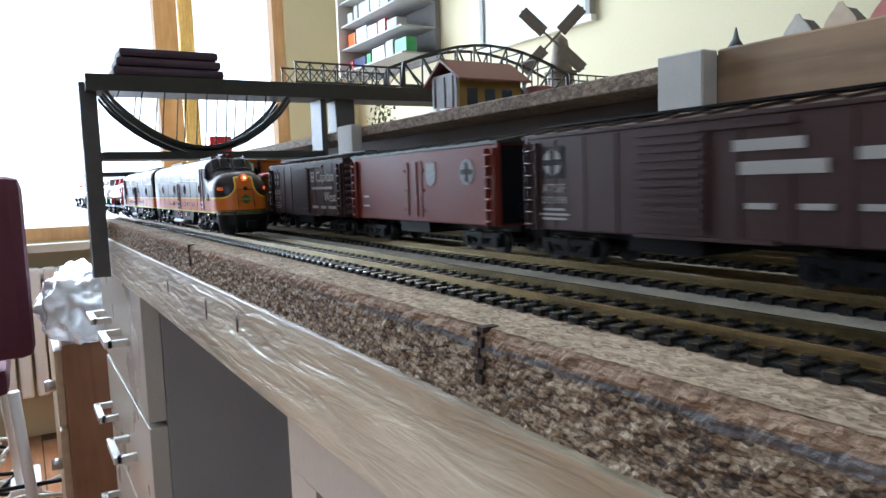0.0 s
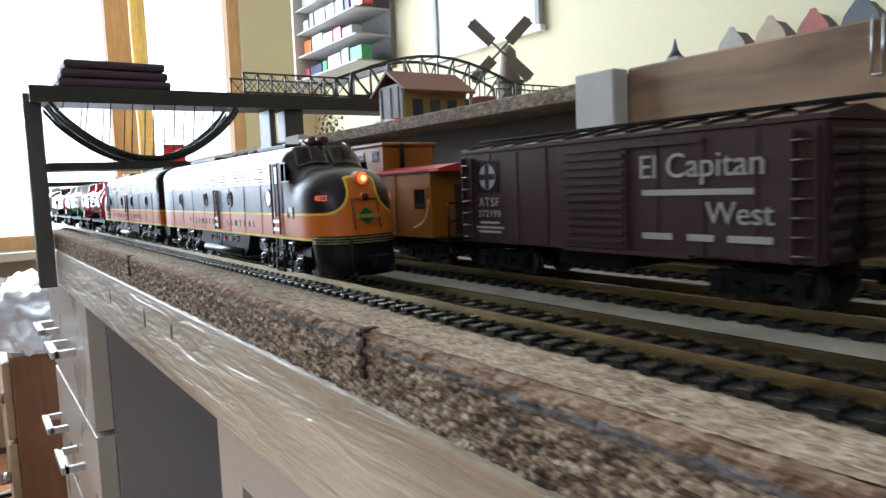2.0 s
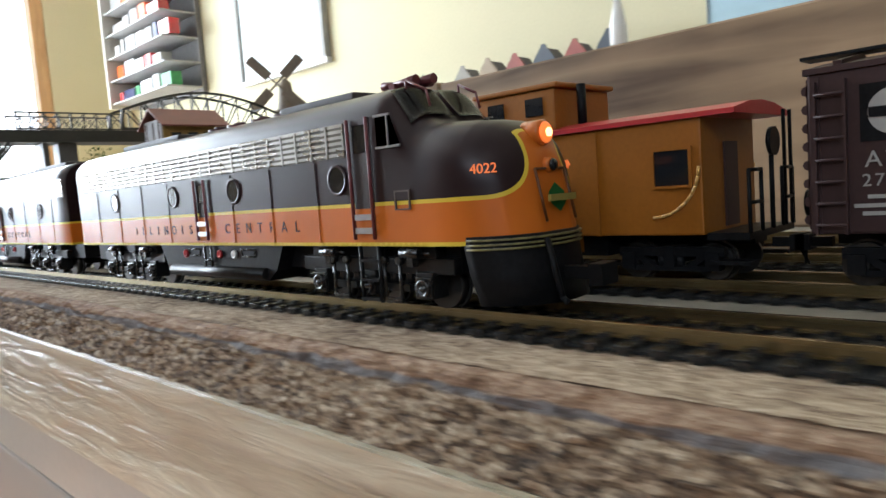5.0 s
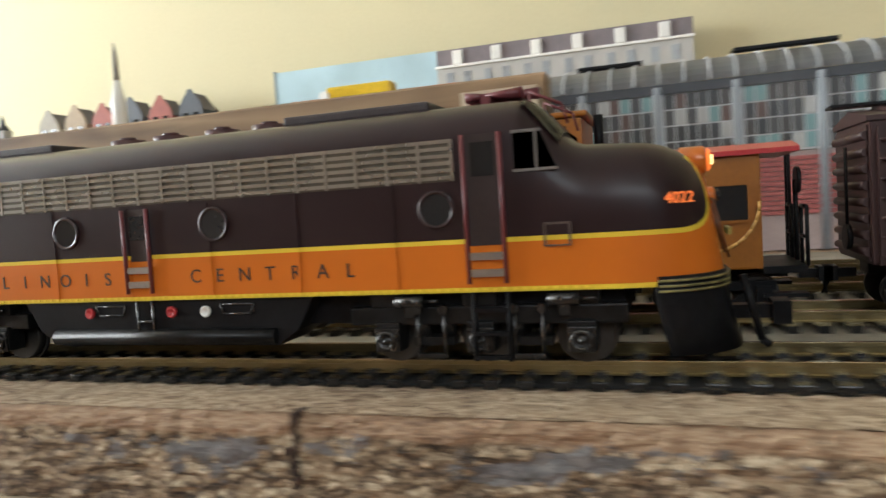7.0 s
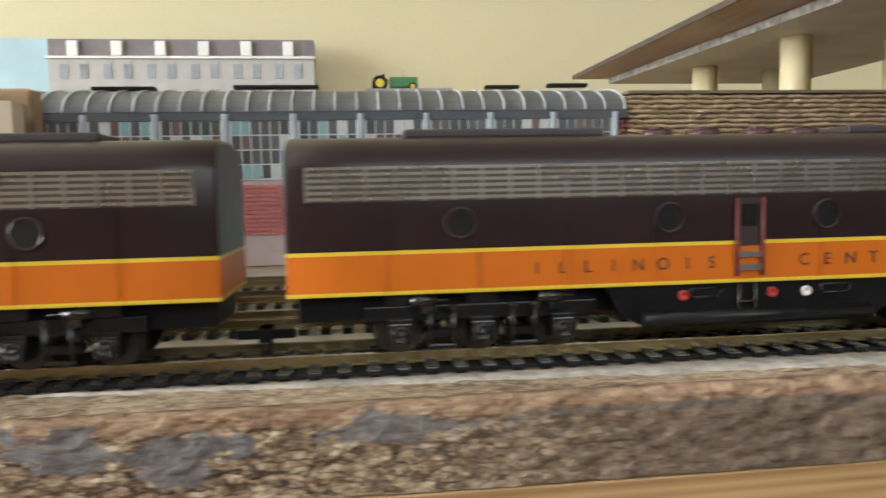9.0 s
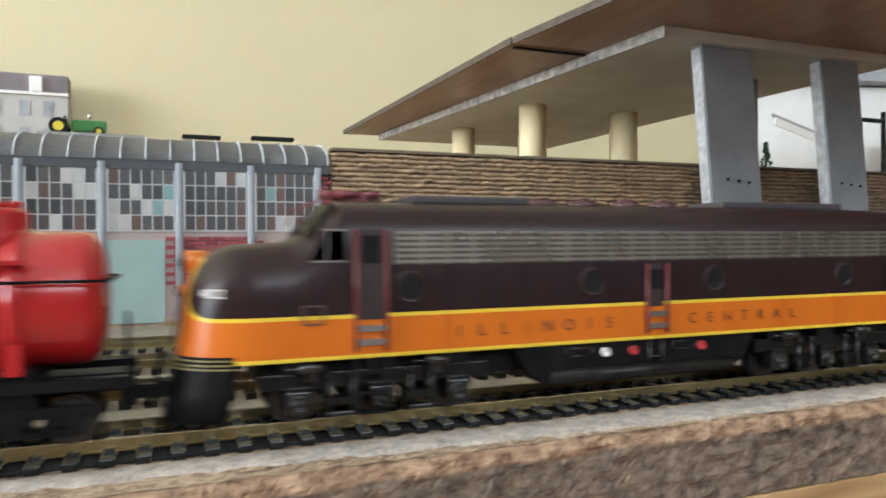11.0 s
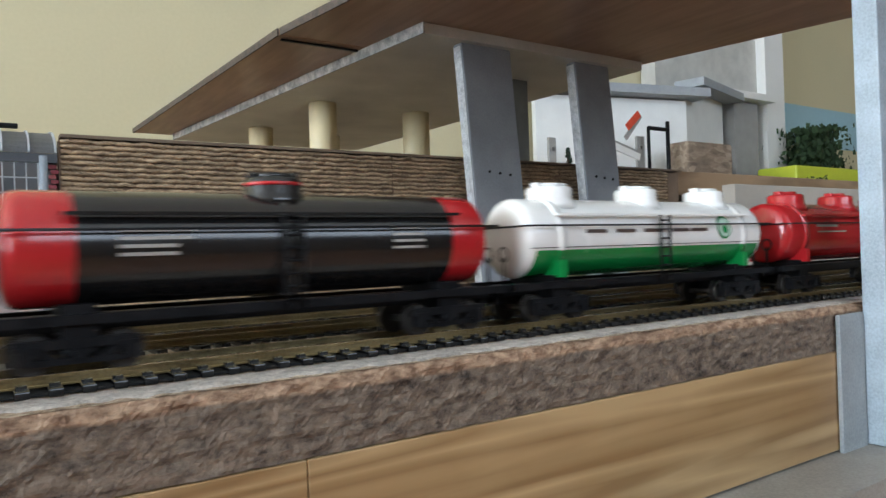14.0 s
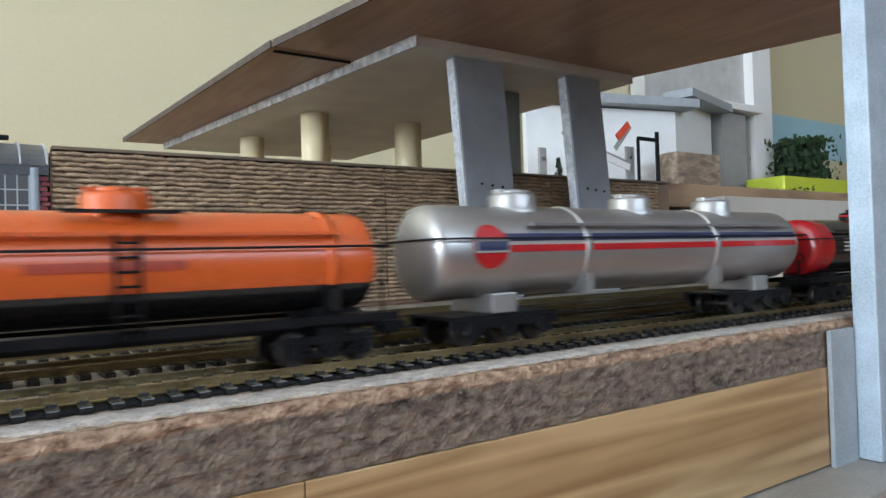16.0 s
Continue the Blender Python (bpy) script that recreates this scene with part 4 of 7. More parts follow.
    plan = [(x, -y) for x, y in plan] + [(x, y) for x, y in plan[-2::-1]]

    def apron(levels):
        bm = bmesh.new()
        rows = [[bm.verts.new((x + off, y * k, z)) for x, y in plan] for z, off, k in levels]
        for a, b in zip(rows, rows[1:]):
            for k in range(len(a) - 1):
                bm.faces.new((a[k], a[k + 1], b[k + 1], b[k])).smooth = True
            bm.faces.new((a[0], b[0], b[-1], a[-1]))
        bm.faces.new(rows[0]), bm.faces.new(rows[-1])
        return bm

    for z in (0.0206, 0.0196, 0.0187):
        part("anticlimber_strip", apron(((z + 0.0002, 0.0004, 0.985), (z - 0.0002, 0.0004, 0.985))), mat("dull_yellow_line", (0.2, 0.18, 0.07), 0.35, var=0.5, scale=300), loco, "thin yellow pilot stripe")
    part("pilot", apron(((0.0214, -0.0002, 0.97), (0.0182, -0.0002, 0.97), (0.013, 0.0006, 0.95), (0.0068, 0.0022, 0.9))), BLACK, loco, "black rounded nose pilot")
    bm = rod(bmesh.new(), (0.0006, -0.0085, 0.0205), (0.0035, -0.0085, 0.0085), 0.0007, 8)
    rod(bm, (0.0035, -0.0085, 0.0085), (0.0048, -0.0085, 0.0075), 0.0007, 8)
    part("air_hose", bm, BLACK, loco, "black hanging air hose")
    bm = boxes((-0.003, 0.0075, -0.0014, 0.0014, 0.0112, 0.0138), (0.0062, 0.0094, -0.003, 0.003, 0.0102, 0.0146))
    part("front_coupler", bm, BLACK, loco, "black front coupler")
    bm = bmesh.new()
    for y0 in (-0.0052, 0.0052):
        rod(bm, (-0.0038, y0, 0.0345), (-0.0014, y0, 0.0235), 0.0003, 6)
    rod(bm, (-0.0038, -0.0052, 0.0345), (-0.0038, 0.0052, 0.0345), 0.0003, 6)
    part("nose_door_outline", bm, mat("door_line_brown", (0.12, 0.04, 0.012), 0.4), loco, "dark outline of the nose door")
    part("underframe", boxes((-0.234, -0.02, -0.012, 0.012, 0.013, 0.0196)), BLACK, loco)
    # three-axle trucks
    for cx in (-0.0475, -0.191):
        tk = part("truck", boxes((cx - 0.004, cx + 0.004, -0.0135, 0.0135, 0.009, 0.014)), TRUCK, loco, "black three-axle truck with springs")
        tk.matrix_basis = pose(0, 0, 0.0044)
        for s in (-1, 1):
            y = s * 0.0135
            part("side_frame", box(bmesh.new(), cx - 0.028, cx + 0.028, y - 0.0014, y + 0.0014, 0.0085, 0.0122, 0, 0.0004), TRUCK, tk)
            for k in range(3):
                x = cx + (k - 1) * 0.0195
                part("pedestal", box(bmesh.new(), x - 0.0027, x + 0.0027, y - 0.0024, y + 0.0024, 0.0032, 0.0092, 0, 0.0003), TRUCK, tk)
                part("frame_lug", box(bmesh.new(), x - 0.0035, x + 0.0035, y - 0.0018, y + 0.0022, 0.0122, 0.0152, 0, 0.0003), TRUCK, tk)
            for k in range(2):
                x = cx + (k - 0.5) * 0.0195
                part("spring_plank", boxes((x - 0.0042, x + 0.0042, y - 0.002, y + 0.002, 0.0045, 0.0062)), TRUCK, tk)
                for d in (-1, 1):
                    part("coil_spring", rod(bmesh.new(), (x + d * 0.0028, y, 0.006), (x + d * 0.0028, y, 0.0108), 0.0014, 8), TRUCKEDGE, tk)
        for s in (-1, 1):
            y = s * 0.0166
            for k in range(2):
                x = cx + (k - 0.5) * 0.0195
                bm = rod(bmesh.new(), (x - 0.0027, y, 0.0118), (x - 0.0027, y, 0.0028), 0.00045, 6)
                rod(bm, (x + 0.0027, y, 0.0118), (x + 0.0027, y, 0.0028), 0.00045, 6)
                box(bm, x - 0.0031, x + 0.0031, y - 0.0006, y + 0.0006, 0.0022, 0.0032, 0, 0.0002)
                for d in (-1, 1):
                    rod(bm, (x + d * 0.0027, y - 0.0008, 0.0118), (x + d * 0.0027, y + 0.0008, 0.0118), 0.0009, 10)
                part("spring_hanger", bm, TRUCKEDGE, tk, "glinting spring hanger")
            for k in range(3):
                x = cx + (k - 1) * 0.0195
                bm = turned(bmesh.new(), [(0.0, 0.0021), (0.0008, 0.0021), (0.0008, 0.0014), (0.0003, 0.0013), (0.0003, 0.0006), (0.0011, 0.0005)], (0, 0, 0), "X", 14)
                box(bm, -0.001, 0.0002, -0.0026, 0.0026, -0.0024, 0.0026, 0, 0.0003)
                jb = part("journal_box", bm, TRUCKEDGE, tk, "black axle box with round cap")
                jb.matrix_basis = pose(x, s * 0.0163, 0.0056, 0, 0, s * 90)
            for x in (cx - 0.014, cx + 0.0165):
                bm = rod(bmesh.new(), (x - 0.003, y, 0.0135), (x + 0.003, y, 0.0135), 0.0013, 12)
                rod(bm, (x + 0.003, y, 0.0135), (x + 0.006, y, 0.0135), 0.0004, 6)
                box(bm, x - 0.0008, x + 0.0012, y - 0.0009, y + 0.0009, 0.0105, 0.0125)
                part("brake_cylinder", bm, TRUCKEDGE, tk, "small brake cylinder")
        for k in range(3):
            wheelset(tk, cx + (k - 1) * 0.0195, 0.0056)
    for s in (-1, 1):
        bm = bmesh.new()
        for d in (-1, 1):
            rod(bm, (-0.0447 + d * 0.0034, s * 0.0172, 0.0062), (-0.0447 + d * 0.0034, s * 0.0172, 0.0196), 0.0005, 6)
        for z in (0.0066, 0.0112, 0.0158):
            box(bm, -0.0481, -0.0413, s * 0.0172 - 0.0008, s * 0.0172 + 0.0008, z, z + 0.0007)
        part("cab_ladder", bm, BLACK, loco, "black cab ladder")
    # roof gear
    for x0, x1 in ((-0.092, -0.058), (-0.208, -0.158)):
        part("roof_hatch", box(bmesh.new(), x0, x1, -0.0075, 0.0075, 0.0519, 0.0541, 0, 0.0006), mat("roof_grey_brown", (0.04, 0.03, 0.032), 0.5), loco, "long raised roof hatch")
    for x in (-0.1, -0.113, -0.128, -0.141):
        bm = rod(bmesh.new(), (x, 0, 0.0515), (x, 0, 0.0538), 0.0042, 20)
        rod(bm, (x, 0, 0.0538), (x, 0, 0.0546), 0.002, 12)
        part("roof_fan", bm, mat("dark_maroon_roof", (0.06, 0.02, 0.022), 0.4), loco, "round roof fan")
    horns = part("horn_bracket", boxes((-0.0475, -0.0455, -0.0045, 0.0045, 0.0518, 0.0542)), MAROON, loco, "maroon roof horn cluster")
    for y, l in ((-0.003, 0.008), (0.0, 0.011), (0.003, 0.007)):
        bm = rod(bmesh.new(), (-0.047, y, 0.0543), (-0.047 + l, y, 0.0543), 0.0006, 8, 0, 0.0013)
        rod(bm, (-0.047, y, 0.0543), (-0.051, y, 0.0543), 0.0006, 8, 0, 0.0012)
        part("air_horn", bm, MAROON, horns)
    bm = bmesh.new()
    for y in (-0.009, 0.009):
        for a, b in (((-0.0365, y, 0.0512), (-0.0365, y, 0.0533)), ((-0.0365, y, 0.0533), (-0.0305, y * 0.95, 0.0508)), ((-0.0305, y * 0.95, 0.0508), (-0.0295, y * 0.95, 0.0478))):
            rod(bm, a, b, 0.0003, 6)
    part("roof_grab_iron", bm, MAROON, loco)
    coupler(loco, -0.236, -1)
    # the upper body stands taller than its lower panels suggest
    for ob in list(loco.children_recursive):
        if ob.matrix_basis == Matrix.Identity(4) and ob.name.split(".")[0] not in ("headlight", "lower_lamp", "glass"):
            for v in ob.data.vertices:
                if v.co.z > 0.037:
                    v.co.z += 0.28 * (min(v.co.z, 0.0522) - 0.037)
    return loco


def boxcar(colour, label, name="boxcar", length=0.1425, slogan=(), roofwalk=True, door=True):
    """A steel boxcar with ribs, sliding door, ladders and a roof walk; x from 0 (rear) to length."""
    car = thing(name, label, "freight car", "freight train cars")
    h, w, zb = 0.0465, 0.0163, 0.0118
    part("body", box(bmesh.new(), 0.002, length - 0.002, -w, w, zb, h - 0.001, 0, 0.0006), colour, car)
    bm = bmesh.new()
    prof = [(-w - 0.0006, h - 0.0012), (-w - 0.0006, h), (0, h + 0.0026), (w + 0.0006, h), (w + 0.0006, h - 0.0012)]
    rows = [[bm.verts.new((x, y, z)) for y, z in prof] for x in (0.0014, length - 0.0014)]
    for k in range(5):
        bm.faces.new((rows[0][k], rows[0][(k + 1) % 5], rows[1][(k + 1) % 5], rows[1][k]))
    bm.faces.new(rows[0]), bm.faces.new(rows[1])
    part("roof", bm, colour if door else mat("black_car_roof", (0.02, 0.018, 0.018), 0.5, var=0.2), car)
    for k in range(11):
        x = 0.008 + k * (length - 0.016) / 10
        bm = bmesh.new()
        for s in (-1, 1):
            bar(bm, (x, s * (w + 0.0004), h + 0.0004), (x, 0, h + 0.003), 0.0016, 0.0011)
        part("roof_rib", bm, colour if door else MATS["black_car_roof"], car)
    if roofwalk:
        part("roof_walk", boxes((-0.003, length + 0.003, -0.0038, 0.0038, h + 0.0036, h + 0.0043)), BLACK, car, "dark running board along the roof")
    for s in (-1, 1):
        y = s * w
        for k in range(10):
            x = 0.004 + k * (length - 0.008) / 9
            if not door or abs(x - length / 2) < 0.014:
                continue
            part("side_rib", boxes((x - 0.0004, x + 0.0004, min(y, y + s * 0.0003), max(y, y + s * 0.0003), zb, h - 0.002)), colour, car)
        if door:
            dr = part("sliding_door", boxes((length / 2 - 0.0135, length / 2 + 0.0125, min(y, y + s * 0.0009), max(y, y + s * 0.0009), zb + 0.001, h - 0.004)), colour, car, "ribbed sliding door")
            for k in range(12):
                z = zb + 0.0028 + k * 0.0025
                part("door_rib", boxes((length / 2 - 0.0125, length / 2 + 0.0115, min(y, y + s * 0.0016), max(y, y + s * 0.0016), z, z + 0.0011)), colour, dr)
            part("door_track", boxes((length / 2 - 0.014, length / 2 + 0.038, min(y, y + s * 0.0012), max(y, y + s * 0.0012), h - 0.0042, h - 0.0032)), colour, car)
            part("lower_track", boxes((length / 2 - 0.014, length / 2 + 0.034, min(y, y + s * 0.0013), max(y, y + s * 0.0013), zb - 0.0004, zb + 0.0008)), colour, car)
        else:
            part("hatch_door", boxes((length / 2 - 0.009, length / 2 + 0.009, min(y, y + s * 0.0004), max(y, y + s * 0.0004), zb + 0.002, h - 0.0055)), colour, car, "hinged double door")
            for d in (-0.009, 0.009):
                for k in range(3):
                    part("hinge", boxes((length / 2 + d - 0.002, length / 2 + d + 0.002, min(y, y + s * 0.0009), max(y, y + s * 0.0009), zb + 0.005 + k * 0.0095, zb + 0.0062 + k * 0.0095)), colour, car)
            for d in (-0.0045, 0.0045):
                part("hinge_bar", boxes((length / 2 + d - 0.0007, length / 2 + d + 0.0007, min(y, y + s * 0.001), max(y, y + s * 0.001), zb + 0.003, h - 0.006)), colour, car)
        for x in (length - 0.0065, 0.0065):
            bm = bmesh.new()
            for d in (-1, 1):
                box(bm, x + d * 0.0028 - 0.0003, x + d * 0.0028 + 0.0003, min(y, y + s * 0.0016), max(y, y + s * 0.0016), zb, h - 0.003)
            for k in range(7):
                z = zb + 0.002 + k * 0.0045
                rod(bm, (x - 0.0028, y + s * 0.0014, z), (x + 0.0028, y + s * 0.0014, z), 0.0004, 6)
            part("ladder", bm, colour, car, "thin side ladder")
    for x, d in ((0.002, -1), (length - 0.002, 1)):
        # ends without ribs are black: the shadow on them is put in as colour
        end = part("end_panel", boxes((min(x, x + d * 0.0004), max(x, x + d * 0.0004), -w + 0.001, w - 0.001, zb + 0.001, h - 0.002)), colour if door else BLACK, car, "ribbed steel end" if door else "plain car end, blackened for its shadow side")
        for k in range(8 if door else 0):
            z = zb + 0.003 + k * 0.0039
            part("end_rib", rod(bmesh.new(), (x + d * 0.0004, -w + 0.001, z), (x + d * 0.0004, w - 0.001, z), 0.0011, 8), colour, end)
        rod_bm = rod(bmesh.new(), (x + d * 0.0022, -0.006, 0.018), (x + d * 0.0034, -0.006, 0.018), 0.0032, 14)
        rod(rod_bm, (x + d * 0.0028, -0.006, 0.0185), (x + d * 0.0028, -0.006, 0.04), 0.0004, 6)
        part("brake_wheel", rod_bm, BLACK, car)
    part("underframe", boxes((0.004, length - 0.004, -0.004, 0.004, 0.0085, 0.0118), (length * 0.35, length * 0.55, -0.012, 0.012, 0.0062, 0.0118)), BLACK, car)
    for x in (0.021, length - 0.021):
        freight_truck(car, x)
    coupler(car, 0.002, -1), coupler(car, length - 0.002, 1)
    for kind, body, size, x, z in slogan:
        y = -w - 0.00045
        if kind == "bar":
            part("lettering", boxes((x - body / 2, x + body / 2, y, y + 0.0002, z - size / 2, z + size / 2)), LETTER, car, "white line of small lettering")
        elif kind == "cross":
            bm = rod(bmesh.new(), (0, 0, 0), (0, -0.0003, 0), size, 28)
            em = part("round_emblem", bm, LETTER, car, "round white emblem with a dark cross")
            em.matrix_basis = pose(x, y + 0.0003, z)
            part("emblem_panel", boxes((-size * 1.3, size * 1.3, -0.00012, 0.0002, -size * 1.25, size * 1.25)), BLACK, em, "dark square behind the emblem")
            part("cross", boxes((-size * 0.22, size * 0.22, -0.0006, -0.0001, -size * 0.95, size * 0.95), (-size * 0.95, -size * 0.23, -0.0006, -0.0001, -size * 0.22, size * 0.22), (size * 0.23, size * 0.95, -0.0006, -0.0001, -size * 0.22, size * 0.22)), BLACK, em)
        else:
            text_part("lettering", body, size, FRONT(x, y, z), LETTER, car, 0.0001, 1.25 if kind == "wide" else 1.0)
    return car


def caboose():
    """A cupola caboose; x from 0 (rear) to 0.106."""
    car = thing("caboose", "yellow-orange caboose with red roof edge and cupola", "caboose", "freight train cars")
    w, zb, h, a, b = 0.0163, 0.0118, 0.0405, 0.011, 0.095
    part("body", box(bmesh.new(), a, b, -w, w, zb, h, 0, 0.0005), CABOOSE, car)
    bm = bmesh.new()
    prof = [(-w - 0.0012, h - 0.0008), (-w - 0.0012, h + 0.0004), (-0.008, h + 0.0022), (0, h + 0.0027), (0.008, h + 0.0022), (w + 0.0012, h + 0.0004), (w + 0.0012, h - 0.0008)]
    rows = [[bm.verts.new((x, y, z)) for y, z in prof] for x in (0.003, 0.1035)]
    n = len(prof)
    for k in range(n):
        bm.faces.new((rows[0][k], rows[0][(k + 1) % n], rows[1][(k + 1) % n], rows[1][k]))
    bm.faces.new(rows[0]), bm.faces.new(rows[1])
    part("roof", bm, CABROOF, car, "red curved roof")
    cu = part("cupola", box(bmesh.new(), 0.025, 0.053, -0.0142, 0.0142, h + 0.001, h + 0.0125, 0, 0.0005), CABOOSE, car, "orange cupola")
    part("cupola_roof", box(bmesh.new(), 0.0235, 0.0545, -0.0152, 0.0152, h + 0.0127, h + 0.0142, 0, 0.0006), CABOOSE, cu)
    for s in (-1, 1):
        for x in (0.032, 0.046):
            part("cupola_window", boxes((x - 0.003, x + 0.003, s * 0.0143 - 0.0003, s * 0.0143 + 0.0003, h + 0.0055, h + 0.0105)), GLASS, cu)
        for x in (0.03, 0.0875):
            wn = part("side_window", boxes((x - 0.0045, x + 0.0045, s * (w + 0.0001) - 0.0003, s * (w + 0.0001) + 0.0003, 0.024, 0.0325)), GLASS, car, "dark side window")
            bm = boxes((x - 0.0052, x + 0.0052, s * (w + 0.0003) - 0.0004, s * (w + 0.0003) + 0.0004, 0.0325, 0.0332), (x - 0.0052, x + 0.0052, s * (w + 0.0003) - 0.0004, s * (w + 0.0003) + 0.0004, 0.0233, 0.024))
            for d in (-1, 1):
                box(bm, x + d * 0.0048 - 0.0004, x + d * 0.0048 + 0.0004, s * (w + 0.0003) - 0.0004, s * (w + 0.0003) + 0.0004, 0.024, 0.0325)
            part("window_frame", bm, CABOOSE, wn)
        for x in (0.0125, 0.053, 0.0665):
            part("side_rib", boxes((x - 0.0004, x + 0.0004, s * w - 0.0004, s * w + 0.0004, zb, h - 0.001)), CABOOSE, car)
        bm = bmesh.new()
        pts = [(b - 0.0125 + 0.012 * math.sin(t), zb + 0.0045 + 0.012 - 0.012 * math.cos(t)) for t in [k * math.pi / 16 for k in range(9)]]
        for p, q in zip(pts, pts[1:]):
            rod(bm, (p[0], s * (w + 0.0008), p[1]), (q[0], s * (w + 0.0008), q[1]), 0.0004, 6)
        part("grab_iron", bm, mat("pale_orange", (0.75, 0.42, 0.12), 0.4), car, "curved hand rail")
    for x0, x1, xe in ((0.001, a, 0.001), (b, 0.105, 0.105)):
        pf = part("platform", boxes((x0, x1, -0.015, 0.015, 0.0105, 0.0122)), BLACK, car, "black end platform")
        for y in (-0.0145, -0.007, 0.007, 0.0145):
            part("railing_post", rod(bmesh.new(), (xe, y, 0.012), (xe, y, 0.0265), 0.0005, 6), BLACK, pf)
        for y0, y1 in ((-0.0145, -0.007), (0.007, 0.0145)):
            for z in (0.019, 0.0265):
                part("railing_bar", rod(bmesh.new(), (xe, y0, z), (xe, y1, z), 0.0005, 6), BLACK, pf)
        bm = rod(bmesh.new(), (xe, 0.0, 0.012), (xe, 0.0, 0.033), 0.0006, 6)
        rod(bm, (xe, 0.0, 0.033), (xe + 0.001, 0.0, 0.033), 0.0035, 14)
        part("brake_wheel", bm, BLACK, pf, "black brake wheel on a post")
        part("ladder", boxes((xe - 0.0004, xe + 0.0004, 0.009, 0.0095, 0.012, 0.041), (xe - 0.0004, xe + 0.0004, 0.0135, 0.014, 0.012, 0.041)), BLACK, pf)
        for s in (-1, 1):
            part("step", boxes((min(x0, x1), max(x0, x1), s * 0.0125 - 0.0025, s * 0.0125 + 0.0025, 0.0045, 0.0055)), BLACK, pf)
    part("end_door", boxes((b, b + 0.0005, -0.004, 0.004, 0.013, 0.034)), BOXBROWN, car)
    part("stove_pipe", rod(bmesh.new(), (0.0565, -0.006, h), (0.0565, -0.006, h + 0.0135), 0.0013, 12), BLACK, car, "black stove pipe")
    part("underframe", boxes((0.004, 0.102, -0.004, 0.004, 0.0085, 0.0117), (0.042, 0.066, -0.012, 0.012, 0.006, 0.0117)), BLACK, car)
    part("tool_box", boxes((0.0525, 0.0585, -0.0163, -0.012, 0.007, 0.0117)), CABOOSE, car)
    for x in (0.022, 0.084):
        freight_truck(car, x)
    coupler(car, 0.001, -1), coupler(car, 0.105, 1)
    return car


